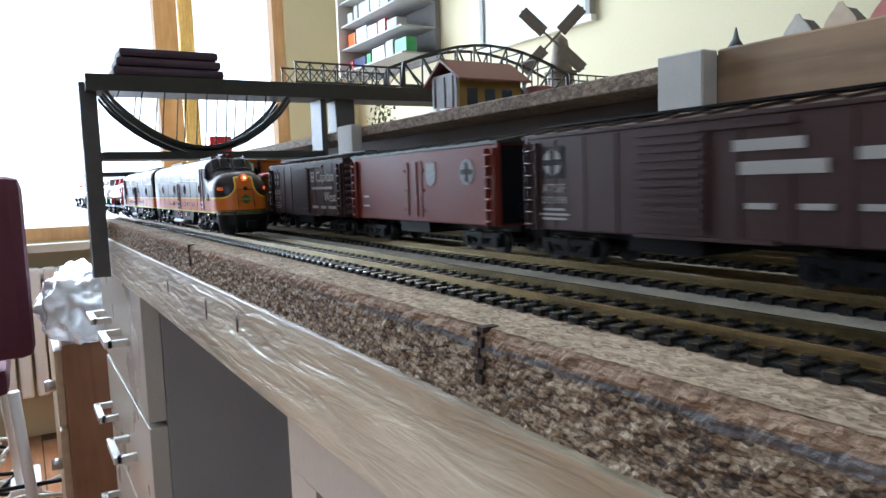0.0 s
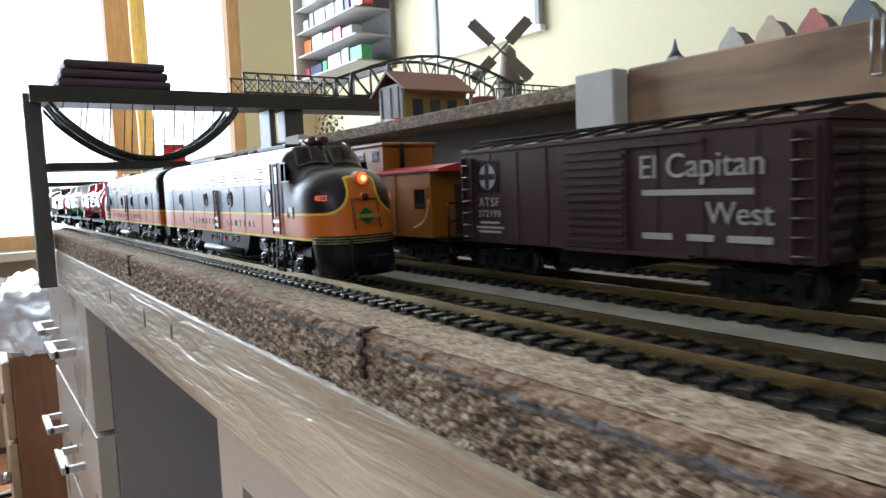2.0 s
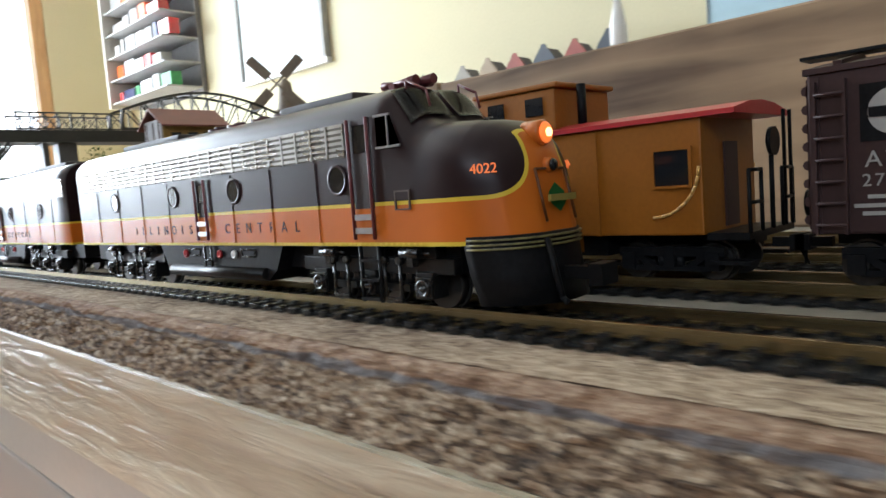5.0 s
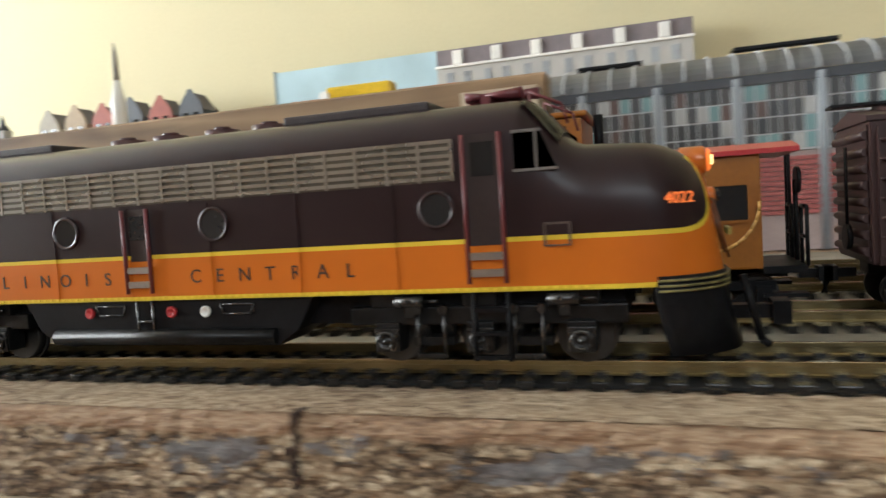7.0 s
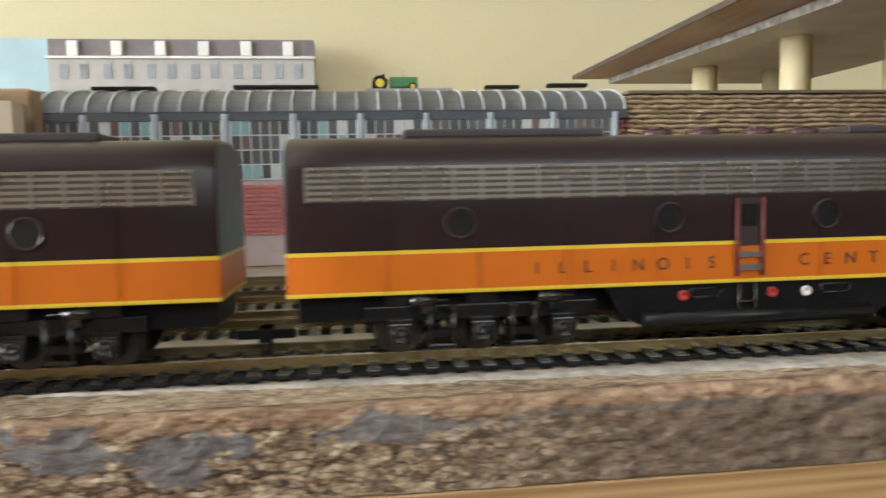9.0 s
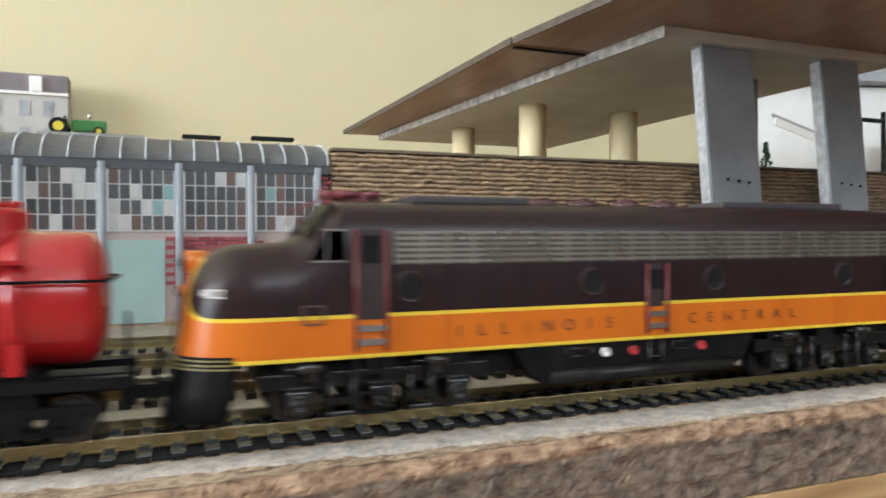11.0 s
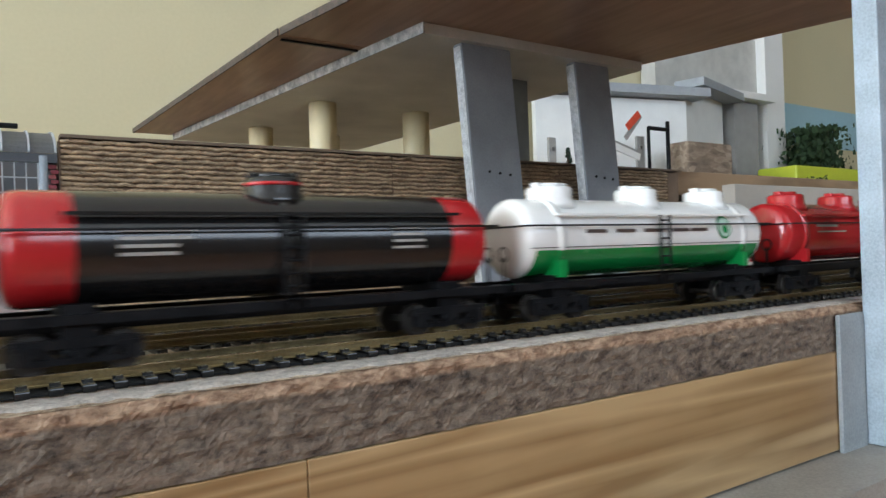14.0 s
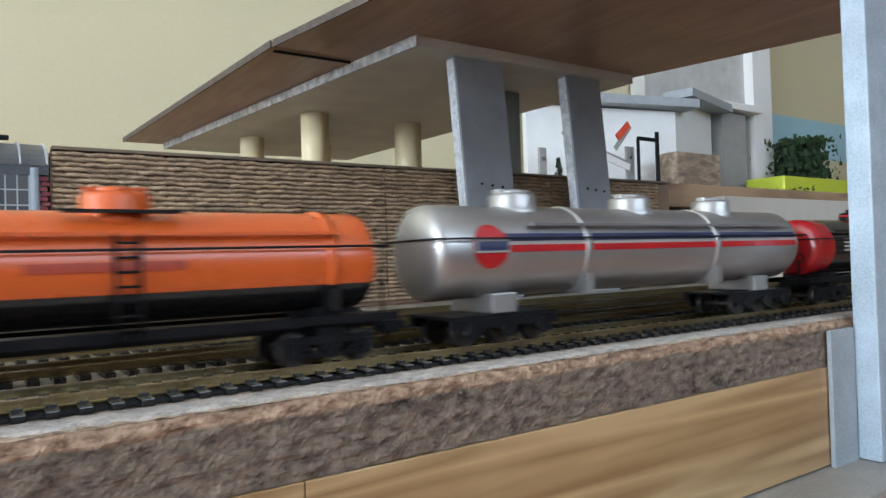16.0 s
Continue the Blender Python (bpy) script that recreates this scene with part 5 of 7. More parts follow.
def tank_car(label, length, paints, pick, domes, radius=0.0148, zc=0.0302, bands=(), name="tank_car", sixwheel=False, ends=0.0):
    """A tank car from x = 0 (rear) to length; paints and pick colour its shell."""
    car = thing(name, label, "tank car", "tank cars")
    r = radius
    prof = [(0.0, r * 0.25), (0.0006, r * 0.62), (0.0016, r * 0.85), (0.003, r * 0.965), (0.0048, r)]
    mid = [(x, r) for x in ((0.012, ends, length - ends, length - 0.012) if ends else (0.012, length - 0.012))]
    prof = prof + sorted(mid) + [(length - s, q) for s, q in prof[::-1]]
    part("shell", turned(bmesh.new(), prof, (0, 0, zc), "X", 40, pick), paints, car)
    for k, x in enumerate(domes):
        bm = bmesh.new()
        dr = 0.0088 if len(domes) > 1 else 0.0085
        turned(bm, [(r * 0.72, dr * 1.22), (r * 0.92, dr * 1.1), (r * 1.02, dr), (r + 0.0036, dr), (r + 0.0046, dr * 0.93), (r + 0.005, dr * 0.6)], (x, 0, zc), "Z", 26)
        dm = part("dome", bm, paints[0], car, "rounded filling dome")
        bm = rod(bmesh.new(), (x, 0, zc + r + 0.0046), (x, 0, zc + r + 0.0061), dr * 0.55, 18)
        part("hatch", bm, paints[0], dm)
        for d in (-1, 1):
            part("valve", box(bmesh.new(), x + d * dr * 0.72 - 0.0012, x + d * dr * 0.72 + 0.0012, -0.002, 0.002, zc + r + 0.0044, zc + r + 0.0064, 0, 0.0004), paints[0], dm)
    for x, m in bands:
        part("tank_band", turned(bmesh.new(), [(x - 0.0014, r), (x - 0.0014, r + 0.0006), (x + 0.0014, r + 0.0006), (x + 0.0014, r)], (0, 0, zc), "X", 40, pick), m if isinstance(m, list) else [m], car)
        for s in (-1, 1):
            part("saddle_strap", boxes((x - 0.0016, x + 0.0016, min(s * 0.006, s * (r + 0.0004)), max(s * 0.006, s * (r + 0.0004)), zc - r * 0.98, zc - r * 0.55)), m[-1] if isinstance(m, list) else m, car)
    # hand rail round the tank, walkway, ladder
    for s in (-1, 1):
        y = s * (r + 0.0016)
        part("hand_rail", rod(bmesh.new(), (-0.001, y, zc + 0.0042), (length + 0.001, y, zc + 0.0042), 0.0004, 6), BLACK, car, "thin hand rail along the tank")
        # on the six-axle tank the walk is silver darkened as if shadowed
        part("side_walk", boxes((0.04 if sixwheel else 0.014, length - 0.014, min(s * r * 0.9, s * r * 1.06), max(s * r * 0.9, s * r * 1.06), zc + r * 0.52, zc + r * 0.58)), paints[0] if not sixwheel else mat("shadowed_walkway", (0.16, 0.155, 0.15), 0.5), car)
        if sixwheel:
            continue
        lx = length * 0.5
        bm = bmesh.new()
        for d in (-1, 1):
            rod(bm, (lx + d * 0.0028, s * (r + 0.0012), 0.012), (lx + d * 0.0028, s * (r + 0.0012), zc + 0.008), 0.0005, 6)
        for k in range(7):
            rod(bm, (lx - 0.0028, s * (r + 0.0012), 0.0145 + k * 0.0036), (lx + 0.0028, s * (r + 0.0012), 0.0145 + k * 0.0036), 0.0004, 6)
        part("ladder", bm, BLACK, car, "side ladder")
    for x in (-0.001, length + 0.001):
        part("end_rail", rod(bmesh.new(), (x, -r - 0.0016, zc + 0.0042), (x, r + 0.0016, zc + 0.0042), 0.0004, 6), BLACK, car)
    if not sixwheel:
        part("underframe", boxes((-0.005, length + 0.005, -0.0045, 0.0045, 0.0095, 0.0135)), BLACK, car, "black centre sill")
        for s in (-1, 1):
            part("running_board", boxes((-0.005, length + 0.005, min(s * 0.0115, s * 0.0145), max(s * 0.0115, s * 0.0145), 0.0118, 0.0142)), BLACK, car, "black running board")
        for x in (0.017, length - 0.017):
            part("bolster", boxes((x - 0.004, x + 0.004, -0.0125, 0.0125, 0.0085, 0.0165)), BLACK, car)
            freight_truck(car, x)
        for x, s in ((-0.004, -1), (length + 0.004, -1)):
            bm = rod(bmesh.new(), (x, s * 0.006, 0.013), (x, s * 0.006, 0.0235), 0.0005, 6)
            rim = [(x, s * 0.006 + 0.0026 * math.cos(k * math.tau / 12), 0.0245 + 0.0026 * math.sin(k * math.tau / 12)) for k in range(12)]
            for k in range(12):
                rod(bm, rim[k], rim[(k + 1) % 12], 0.00035, 5)
            part("brake_wheel", bm, BLACK, car, "black brake wheel on a post")
    else:
        for x in (0.03, length - 0.03):
            part("saddle", box(bmesh.new(), x - 0.0055, x + 0.0055, -0.0125, 0.0125, 0.0105, 0.0175, 0, 0.0006), TANKSILVER, car, "silver saddle block")
            bm = bmesh.new()
            for s in (-1, 1):
                box(bm, x - 0.023, x + 0.023, s * 0.0125 - 0.0013, s * 0.0125 + 0.0013, 0.006, 0.0094)
                for k in (-1, 0, 1):
                    rod(bm, (x + k * 0.0155, s * 0.0135, 0.0055), (x + k * 0.0155, s * 0.0155, 0.0055), 0.0028, 12)
            box(bm, x - 0.024, x + 0.024, -0.013, 0.013, 0.0094, 0.0104)
            tk = part("truck", bm, BLACK, car, "black three-axle truck")
            for k in (-1, 0, 1):
                wheelset(tk, x + k * 0.0155, 0.0047)
    coupler(car, -0.004, -1), coupler(car, length + 0.004, 1)
    return car


def tank_mark(car, x0, x1, z, h, material, r=0.0148, zc=0.0302, label=""):
    """A painted line or panel that follows the shell on both sides."""
    z -= 0.0003 if zc < 0.031 else 0.0015
    for s in (-1, 1):
        bm = bmesh.new()
        rows = []
        for k in range(5):
            zz = z - h / 2 + h * k / 4
            y = s * (math.sqrt(max(1e-9, r * r - (zz - zc) ** 2)) + 0.00022)
            rows.append([bm.verts.new((x, y, zz)) for x in (x0, x1)])
        for a, b in zip(rows, rows[1:]):
            bm.faces.new((a[0], a[1], b[1], b[0])).smooth = True
        part("painted_marking", bm, material, car, label)


def tank_disc(car, x, z, rad, material, r=0.0148, zc=0.0302, label="", lift=0.0003):
    """A round badge that follows the shell on both sides."""
    for s in (-1, 1):
        bm = bmesh.new()
        rows = []
        for k in range(13):
            zz = z + rad * math.sin(-math.pi / 2 + math.pi * k / 12)
            w = max(1e-5, rad * math.cos(-math.pi / 2 + math.pi * k / 12))
            y = s * (math.sqrt(max(1e-9, r * r - (zz - zc) ** 2)) + lift)
            rows.append([bm.verts.new((x - w, y, zz)), bm.verts.new((x + w, y, zz))])
        for a, b in zip(rows, rows[1:]):
            bm.faces.new((a[0], a[1], b[1], b[0])).smooth = True
        part("round_badge", bm, material, car, label)


# ---- the passenger train ----
lead = diesel()
second = copy_thing(lead, pose(0, 0, 0))
for o in second.children_recursive:
    if o.name.startswith(("headlight", "number_board")):
        o.data = o.data.copy()
        o.data.materials[0] = GLASS if o.name.startswith("headlight") else WHITE
        o["label"] = "unlit headlight" if o.name.startswith("headlight") else "unlit white number"
L3 = 0.1435
red_tank = tank_car("glossy red three-dome tank car", L3, [TANKRED], None, (0.024, 0.073, 0.119), bands=((0.0165, TANKRED), (L3 - 0.0165, TANKRED)))
tank_mark(red_tank, 0.026, 0.046, 0.0335, 0.0012, LETTER, label="white lettering")
tank_mark(red_tank, 0.026, 0.054, 0.0305, 0.0006, LETTER, label="white lettering")
tank_mark(red_tank, 0.083, 0.092, 0.0315, 0.001, LETTER, label="small white emblem")
tank_mark(red_tank, 0.11, 0.122, 0.033, 0.0065, mat("teal_panel", (0.1, 0.2, 0.24), 0.4), label="grey-teal panel")


def half_green(a, x):
    return 1 if math.sin(a) < -0.3 and 0.006 < x < L3 - 0.006 else 0


white_tank = tank_car("white and green three-dome tank car", L3, [TANKWHITE, TANKGREEN], half_green, (0.024, 0.073, 0.119), bands=((0.0165, [TANKWHITE, TANKGREEN]), (L3 - 0.0165, [TANKWHITE, TANKGREEN])))
tank_mark(white_tank, 0.002, L3 - 0.002, 0.0268, 0.0003, BLACK)
for x in (0.034, 0.05, 0.066, 0.083, 0.095):
    tank_mark(white_tank, x - 0.0055, x + 0.0055, 0.0325, 0.0014, DARKLETTER, label="dark lettering")
tank_disc(white_tank, 0.1125, 0.033, 0.005, TANKGREEN, label="green round badge")
tank_disc(white_tank, 0.1125, 0.033, 0.0042, mat("pale_green_badge", (0.45, 0.62, 0.5), 0.4), label="pale badge centre", lift=0.0005)
tank_disc(white_tank, 0.1125, 0.0322, 0.0018, TANKGREEN, label="green badge sign", lift=0.0007)


def red_ends(a, x):
    return 1 if x < 0.0165 or x > 0.1415 - 0.0165 else 0


black_tank = tank_car("black tank car with red ends and one dome", 0.1415, [TANKBLACK, TANKRED], red_ends, (0.0707,), bands=((0.0707, TANKBLACK),), ends=0.0165)
bm = turned(bmesh.new(), [(0.0148 + 0.0022, 0.0087), (0.0148 + 0.0032, 0.0087)], (0.0707, 0, 0.0302), "Z", 26)
part("dome_stripe", bm, TANKRED, black_tank, "thin red stripe round the dome")
for z in (0.0345, 0.0325, 0.0305, 0.0285):
    tank_mark(black_tank, 0.026, 0.044 if z > 0.031 else 0.04, z, 0.0009, LETTER, label="white lettering")
    tank_mark(black_tank, 0.103, 0.114, z, 0.0008, LETTER, label="white lettering")
SL = 0.217
silver_tank = tank_car("long silver six-axle tank car with red and navy lines", SL, [TANKSILVER], None, (0.045, 0.11, 0.167), radius=0.0165, zc=0.032, bands=((0.068, TANKSILVER), (0.148, TANKSILVER)), sixwheel=True)
tank_mark(silver_tank, 0.028, SL - 0.006, 0.0381, 0.0026, NAVY, 0.0165, 0.032, "navy line")
tank_mark(silver_tank, 0.028, SL - 0.006, 0.0361, 0.0013, LETTER, 0.0165, 0.032, "white line")
tank_mark(silver_tank, 0.028, SL - 0.006, 0.0342, 0.0025, TANKRED, 0.0165, 0.032, "red line")
tank_disc(silver_tank, 0.0215, 0.0335, 0.0075, TANKRED, 0.0165, 0.032, "round red badge", 0.0004)
tank_mark(silver_tank, 0.0142, 0.029, 0.0352, 0.0046, LETTER, 0.0172, 0.032, "white badge band")
tank_mark(silver_tank, 0.015, 0.0282, 0.0352, 0.003, NAVY, 0.0174, 0.032, "navy badge lettering band")
OL = 0.144


def half_black(a, x):
    return 1 if math.sin(a) < -0.42 else 0


orange_tank = tank_car("bright orange tank car with black belly and one dome", OL, [TANKORANGE, TANKBLACK], half_black, (0.072,), bands=((0.0165, [TANKORANGE, TANKBLACK]), (OL - 0.0165, [TANKORANGE, TANKBLACK])))
for side in (-1, 1):
    part("dome_walk", boxes((0.058, 0.086, min(side * 0.0085, side * 0.0125), max(side * 0.0085, side * 0.0125), 0.0438, 0.0446)), BLACK, orange_tank, "dark plank beside the dome")
tank_mark(orange_tank, 0.05, 0.086, 0.0305, 0.0024, mat("dull_red_lettering", (0.36, 0.05, 0.02), 0.4), label="red lettering")

# ---- the freight train ----
SF = [("cross", "", 0.0046, 0.0178, 0.0362), ("wide", "ATSF", 0.0046, 0.0185, 0.0268), ("wide", "272198", 0.0036, 0.0185, 0.0226), ("bar", 0.011, 0.0008, 0.0185, 0.0194), ("bar", 0.016, 0.0008, 0.0185, 0.0176), ("bar", 0.013, 0.0008, 0.0185, 0.016)]
WORDS = [("text", "El Capitan", 0.0094, 0.107, 0.0362), ("bar", 0.034, 0.0016, 0.106, 0.0293), ("text", "West", 0.0084, 0.119, 0.0235), ("bar", 0.01, 0.0018, 0.094, 0.0172), ("bar", 0.008, 0.0018, 0.108, 0.0172), ("bar", 0.012, 0.0018, 0.122, 0.0172)]
car_a = boxcar(BOXBROWN, "dark brown steel boxcar with white slogan lettering", slogan=SF + WORDS)
car_b = boxcar(BOXRED, "rust-red refrigerator car with hinged doors", "refrigerator_car", 0.146, slogan=(("bar", 0.006, 0.001, 0.02, 0.024), ("bar", 0.007, 0.001, 0.02, 0.019)), roofwalk=False, door=False)
car_c = boxcar(BOXBROWN, "dark brown steel boxcar with white slogan lettering", slogan=SF + [("bar", 0.02, 0.003, 0.102, 0.0375), ("bar", 0.024, 0.0035, 0.106, 0.0315), ("bar", 0.01, 0.003, 0.13, 0.034), ("bar", 0.008, 0.0016, 0.1, 0.0215), ("bar", 0.008, 0.0016, 0.115, 0.0215), ("bar", 0.008, 0.0016, 0.13, 0.0215)])
car_d = boxcar(BOXRED, "rust-red refrigerator car with hinged doors", "refrigerator_car", 0.146, roofwalk=False, door=False)
GREYEMBLEM = mat("grey_emblem", (0.2, 0.19, 0.19), 0.5, var=0.3, scale=300)
for reefer in (car_b, car_d):
    bm = bmesh.new()
    rim = [(-0.0042, 0.0055), (-0.002, 0.0048), (0, 0.006), (0.002, 0.0048), (0.0042, 0.0055), (0.0046, -0.001), (0.0036, -0.0042), (0, -0.006), (-0.0036, -0.0042), (-0.0046, -0.001)]
    front, back = [[bm.verts.new((x, y, z)) for x, z in rim] for y in (-0.0003, 0.0)]
    bm.faces.new(front), bm.faces.new(back[::-1])
    for k in range(10):
        bm.faces.new((front[k], back[k], back[(k + 1) % 10], front[(k + 1) % 10]))
    part("shield_emblem", bm, GREYEMBLEM, reefer, "pale grey shield emblem").matrix_basis = pose(0.0905, -0.01635, 0.0345)
    em = part("round_emblem", rod(bmesh.new(), (0, 0, 0), (0, -0.0003, 0), 0.0056, 28), GREYEMBLEM, reefer, "grey round emblem with a dark cross")
    em.matrix_basis = pose(0.121, -0.01635, 0.0345)
    part("cross", boxes((-0.001, 0.001, -0.0006, -0.0001, -0.0042, 0.0042), (-0.0042, -0.0011, -0.0006, -0.0001, -0.001, 0.001), (0.0011, 0.0042, -0.0006, -0.0001, -0.001, 0.001)), BLACK, em)
tail = caboose()

# ---- railway works building and the ribbed wall behind the tracks ----
BX0, BX1, BY = 0.447, 0.832, 0.28
works = thing("works_building", "grey printed-card railway works with ribbed roof and glazed front", "model building")
part("core", boxes((BX0, BX1, BY + 0.003, BY + 0.012, 0.0, 0.097)), CONCRETE, works)
part("brick_base", boxes((BX0, BX1, BY + 0.0005, BY + 0.003, 0.0, 0.0545)), mat("dark_red_mortar", (0.42, 0.33, 0.31), 0.8, var=0.1), works, "red brick base wall")
bm = boxes((-0.0042, 0.0042, -0.0011, 0.0, -0.0011, 0.0011))
cardbrick = mesh_of("brick", bm, random_mat("printed_brick_red", [(0.3, 0.05, 0.06), (0.36, 0.07, 0.08), (0.25, 0.04, 0.05), (0.4, 0.1, 0.1)], 0.7))
for j in range(12):
    for i in range(24):
        x = BX0 + 0.2 + 0.0045 + i * 0.009 + (j % 2) * 0.0045
        if x + 0.0042 < BX1 - 0.0135 and x < 0.79 and not 0.655 < x < 0.735:
            ob = new("brick", cardbrick)
            ob.parent, ob.matrix_basis = works, pose(x, BY + 0.0005, 0.021 + j * 0.0027)
bm = bmesh.new()
for j in range(12):
    for i in range(21):
        x = BX0 + 0.006 + i * 0.009 + (j % 2) * 0.0045
        box(bm, x - 0.0042, x + 0.0042, BY - 0.0006, BY + 0.0006, 0.0199 + j * 0.0027, 0.0221 + j * 0.0027)
tagged(part("brickwork", bm, mat("faded_red_brick", (0.42, 0.12, 0.11), 0.7, var=0.25, scale=200), works, "faded red brickwork"), kind="stuff")
part("sliding_gate", boxes((0.66, 0.732, BY - 0.0012, BY + 0.0004, 0.0, 0.05)), mat("pale_teal_door", (0.3, 0.42, 0.4), 0.6, var=0.06), works, "pale teal workshop door")
part("door_bar", boxes((0.67, 0.681, BY - 0.0016, BY - 0.0012, 0.027, 0.0295)), LETTER, works)
part("fascia", boxes((BX0 - 0.002, BX1 + 0.001, BY - 0.001, BY + 0.003, 0.0925, 0.098)), mat("dark_slate", (0.07, 0.075, 0.085), 0.6), works, "dark strip under the roof")
n = 8
bm = bmesh.new()
rows = [[bm.verts.new((x, BY - 0.0015 + 0.05 * (1 - math.cos(k * math.pi / 2 / n)), 0.098 + 0.0185 * math.sin(k * math.pi / 2 / n))) for k in range(n + 1)] for x in (BX0 - 0.003, BX1 + 0.001)]
for k in range(n):
    bm.faces.new((rows[0][k], rows[1][k], rows[1][k + 1], rows[0][k + 1])).smooth = True
bmesh.ops.solidify(bm, geom=list(bm.faces), thickness=0.0012)
part("curved_roof", bm, mat("slate_grey_card", (0.27, 0.28, 0.29), 0.4, var=0.2, scale=30), works, "grey curved card roof")
for i in range(29):
    x = BX0 + i * (BX1 - BX0) / 28
    bm = bmesh.new()
    for k in range(n):
        a, b = rows_pt = [(BY - 0.0022 + 0.05 * (1 - math.cos(q * math.pi / 2 / n)), 0.0985 + 0.0185 * math.sin(q * math.pi / 2 / n)) for q in (k, k + 1)]
        bar(bm, (x, *a), (x, *b), 0.0011, 0.0011)
    part("roof_rib", bm, mat("pale_rib", (0.5, 0.52, 0.54), 0.5), works)
pane = mesh_of("pane", boxes((-0.0026, 0.0026, -0.0004, 0.0, -0.0042, 0.0042)), random_mat("printed_panes", [(0.07, 0.072, 0.075), (0.1, 0.1, 0.1), (0.05, 0.053, 0.056), (0.09, 0.08, 0.075), (0.6, 0.6, 0.58), (0.15, 0.09, 0.075), (0.08, 0.08, 0.085), (0.06, 0.06, 0.06), (0.25, 0.42, 0.43), (0.1, 0.1, 0.1)], 0.35))
FRAMEGREY = mat("pale_grey_frame", (0.66, 0.67, 0.67), 0.5, var=0.06)
for i in range(9):
    x0 = BX1 - 0.0085 - (i + 1) * 0.0425
    bay = part("window_bay", boxes((x0 + 0.004, x0 + 0.0425, BY + 0.0001, BY + 0.003, 0.055, 0.0925)), FRAMEGREY, works, "large steel-framed window")
    for k in range(6):
        for j in range(4):
            ob = new("pane", pane)
            ob.parent, ob.matrix_basis = bay, pose(x0 + 0.0084 + k * 0.00605, BY, 0.0603 + j * 0.0092)
    part("column", rod(bmesh.new(), (x0 + 0.0021, BY - 0.0004, 0.0), (x0 + 0.0021, BY - 0.0004, 0.0965), 0.0024, 12), mat("column_grey", (0.3, 0.33, 0.36), 0.5, var=0.1), works, "round grey column")
part("column", rod(bmesh.new(), (BX1 - 0.0065, BY - 0.0004, 0.0), (BX1 - 0.0065, BY - 0.0004, 0.0965), 0.0024, 12), MATS["column_grey"], works, "round grey column")
for j in range(30):
    ob = new("brick", cardbrick)
    ob.parent, ob.matrix_basis = works, pose(BX1 - 0.0006 - 0.0012 * (j % 2), BY + 0.0005, 0.003 + j * 0.003) @ Matrix.Diagonal((0.5, 1, 1, 1))
for x, y, w in ((0.5, 0.315, 0.02), (0.6, 0.31, 0.028), (0.755, 0.312, 0.012), (0.8, 0.305, 0.014)):
    solid("slate_strip", box(bmesh.new(), x - w, x + w, y - 0.004, y + 0.004, 0.1168, 0.119, 0, 0.0004), BLACK, "loose dark strip lying on the roof", "strip", "loose strips")

stop = thing("buffer_stop", "low black buffer beam with a red end on the rear track", "buffer stop")
part("beam", box(bmesh.new(), 0.7495, 0.777, 0.158, 0.172, 0.0128, 0.0182, 0, 0.0006), BLACK, stop)
part("red_cap", box(bmesh.new(), 0.742, 0.7493, 0.157, 0.173, 0.0122, 0.0188, 0, 0.0008), TANKRED, stop, "red painted end")
for x in (0.756, 0.772):
    part("post", boxes((x - 0.0012, x + 0.0012, 0.163, 0.167, 0.002, 0.0127)), BLACK, stop)

# the ribbed wall: courses of uneven corrugated card
wall = thing("ribbed_wall", "brown corrugated-card wall weathered like stone courses", "retaining wall")
part("backing", boxes((BX1 + 0.002, 1.42, BY + 0.002, BY + 0.01, 0.0, 0.107)), mat("brown_joint", (0.22, 0.15, 0.1), 0.9), wall)
for s0, s1 in ((BX1 + 0.003, 1.0655), (1.067, 1.245), (1.2465, 1.4)):
    for j in range(32):
        z = 0.0025 + j * 0.0033
        bm = bmesh.new()
        m = max(2, int((s1 - s0) / 0.002))
        top, mid, bot, back = [], [], [], []
        for k in range(m + 1):
            x = s0 + (s1 - s0) * k / m
            d = 0.0011 * noise.noise(Vector((x * 160, j * 3.7, 1)))
            if (k + 3 * (j % 2) + int(2 * noise.noise(Vector((x * 40, j, 2))))) % 6 == 0:
                d += 0.0013
            e = 0.0009 * noise.noise(Vector((x * 90, j * 1.7, 5))) + 0.0006 * noise.noise(Vector((x * 260, j * 5.3, 8)))
            back.append(bm.verts.new((x, BY + 0.003, z + 0.0006 + e)))
            bot.append(bm.verts.new((x, BY + 0.0006 + d, z + 0.0003 + e)))
            mid.append(bm.verts.new((x, BY - 0.0008 + d, z + 0.0016 + e)))
            top.append(bm.verts.new((x, BY + 0.0014 + d, z + 0.0031 + e)))
        for a, b in ((back, bot), (bot, mid), (mid, top)):
            for k in range(m):
                bm.faces.new((a[k], a[k + 1], b[k + 1], b[k])).smooth = True
        part("course", bm, BRICKPAPER, wall)
part("capping", boxes((BX1 + 0.003, 1.42, BY - 0.0012, BY + 0.011, 0.1085, 0.1105)), mat("dull_brown_cap", (0.17, 0.12, 0.08), 0.8, var=0.2), wall, "thin brown capping")
solid("low_brown_ledge", box(bmesh.new(), 1.3, 2.3, BY + 0.012, BY + 0.03, 0.085, 0.1115, 0, 0.001), PLANK, "brown wooden ledge behind the tracks", "ledge")
solid("pale_block", box(bmesh.new(), 1.45, 1.95, 0.235, 0.25, 0.0, 0.092, 0, 0.001), mat("pale_plaster", (0.5, 0.45, 0.38), 0.8, var=0.08, scale=30), "pale rough board beside the tracks", "board")

# ---- the overpass ----
over = thing("overpass", "brown plywood overpass on a grey slab with slanted piers", "overpass")


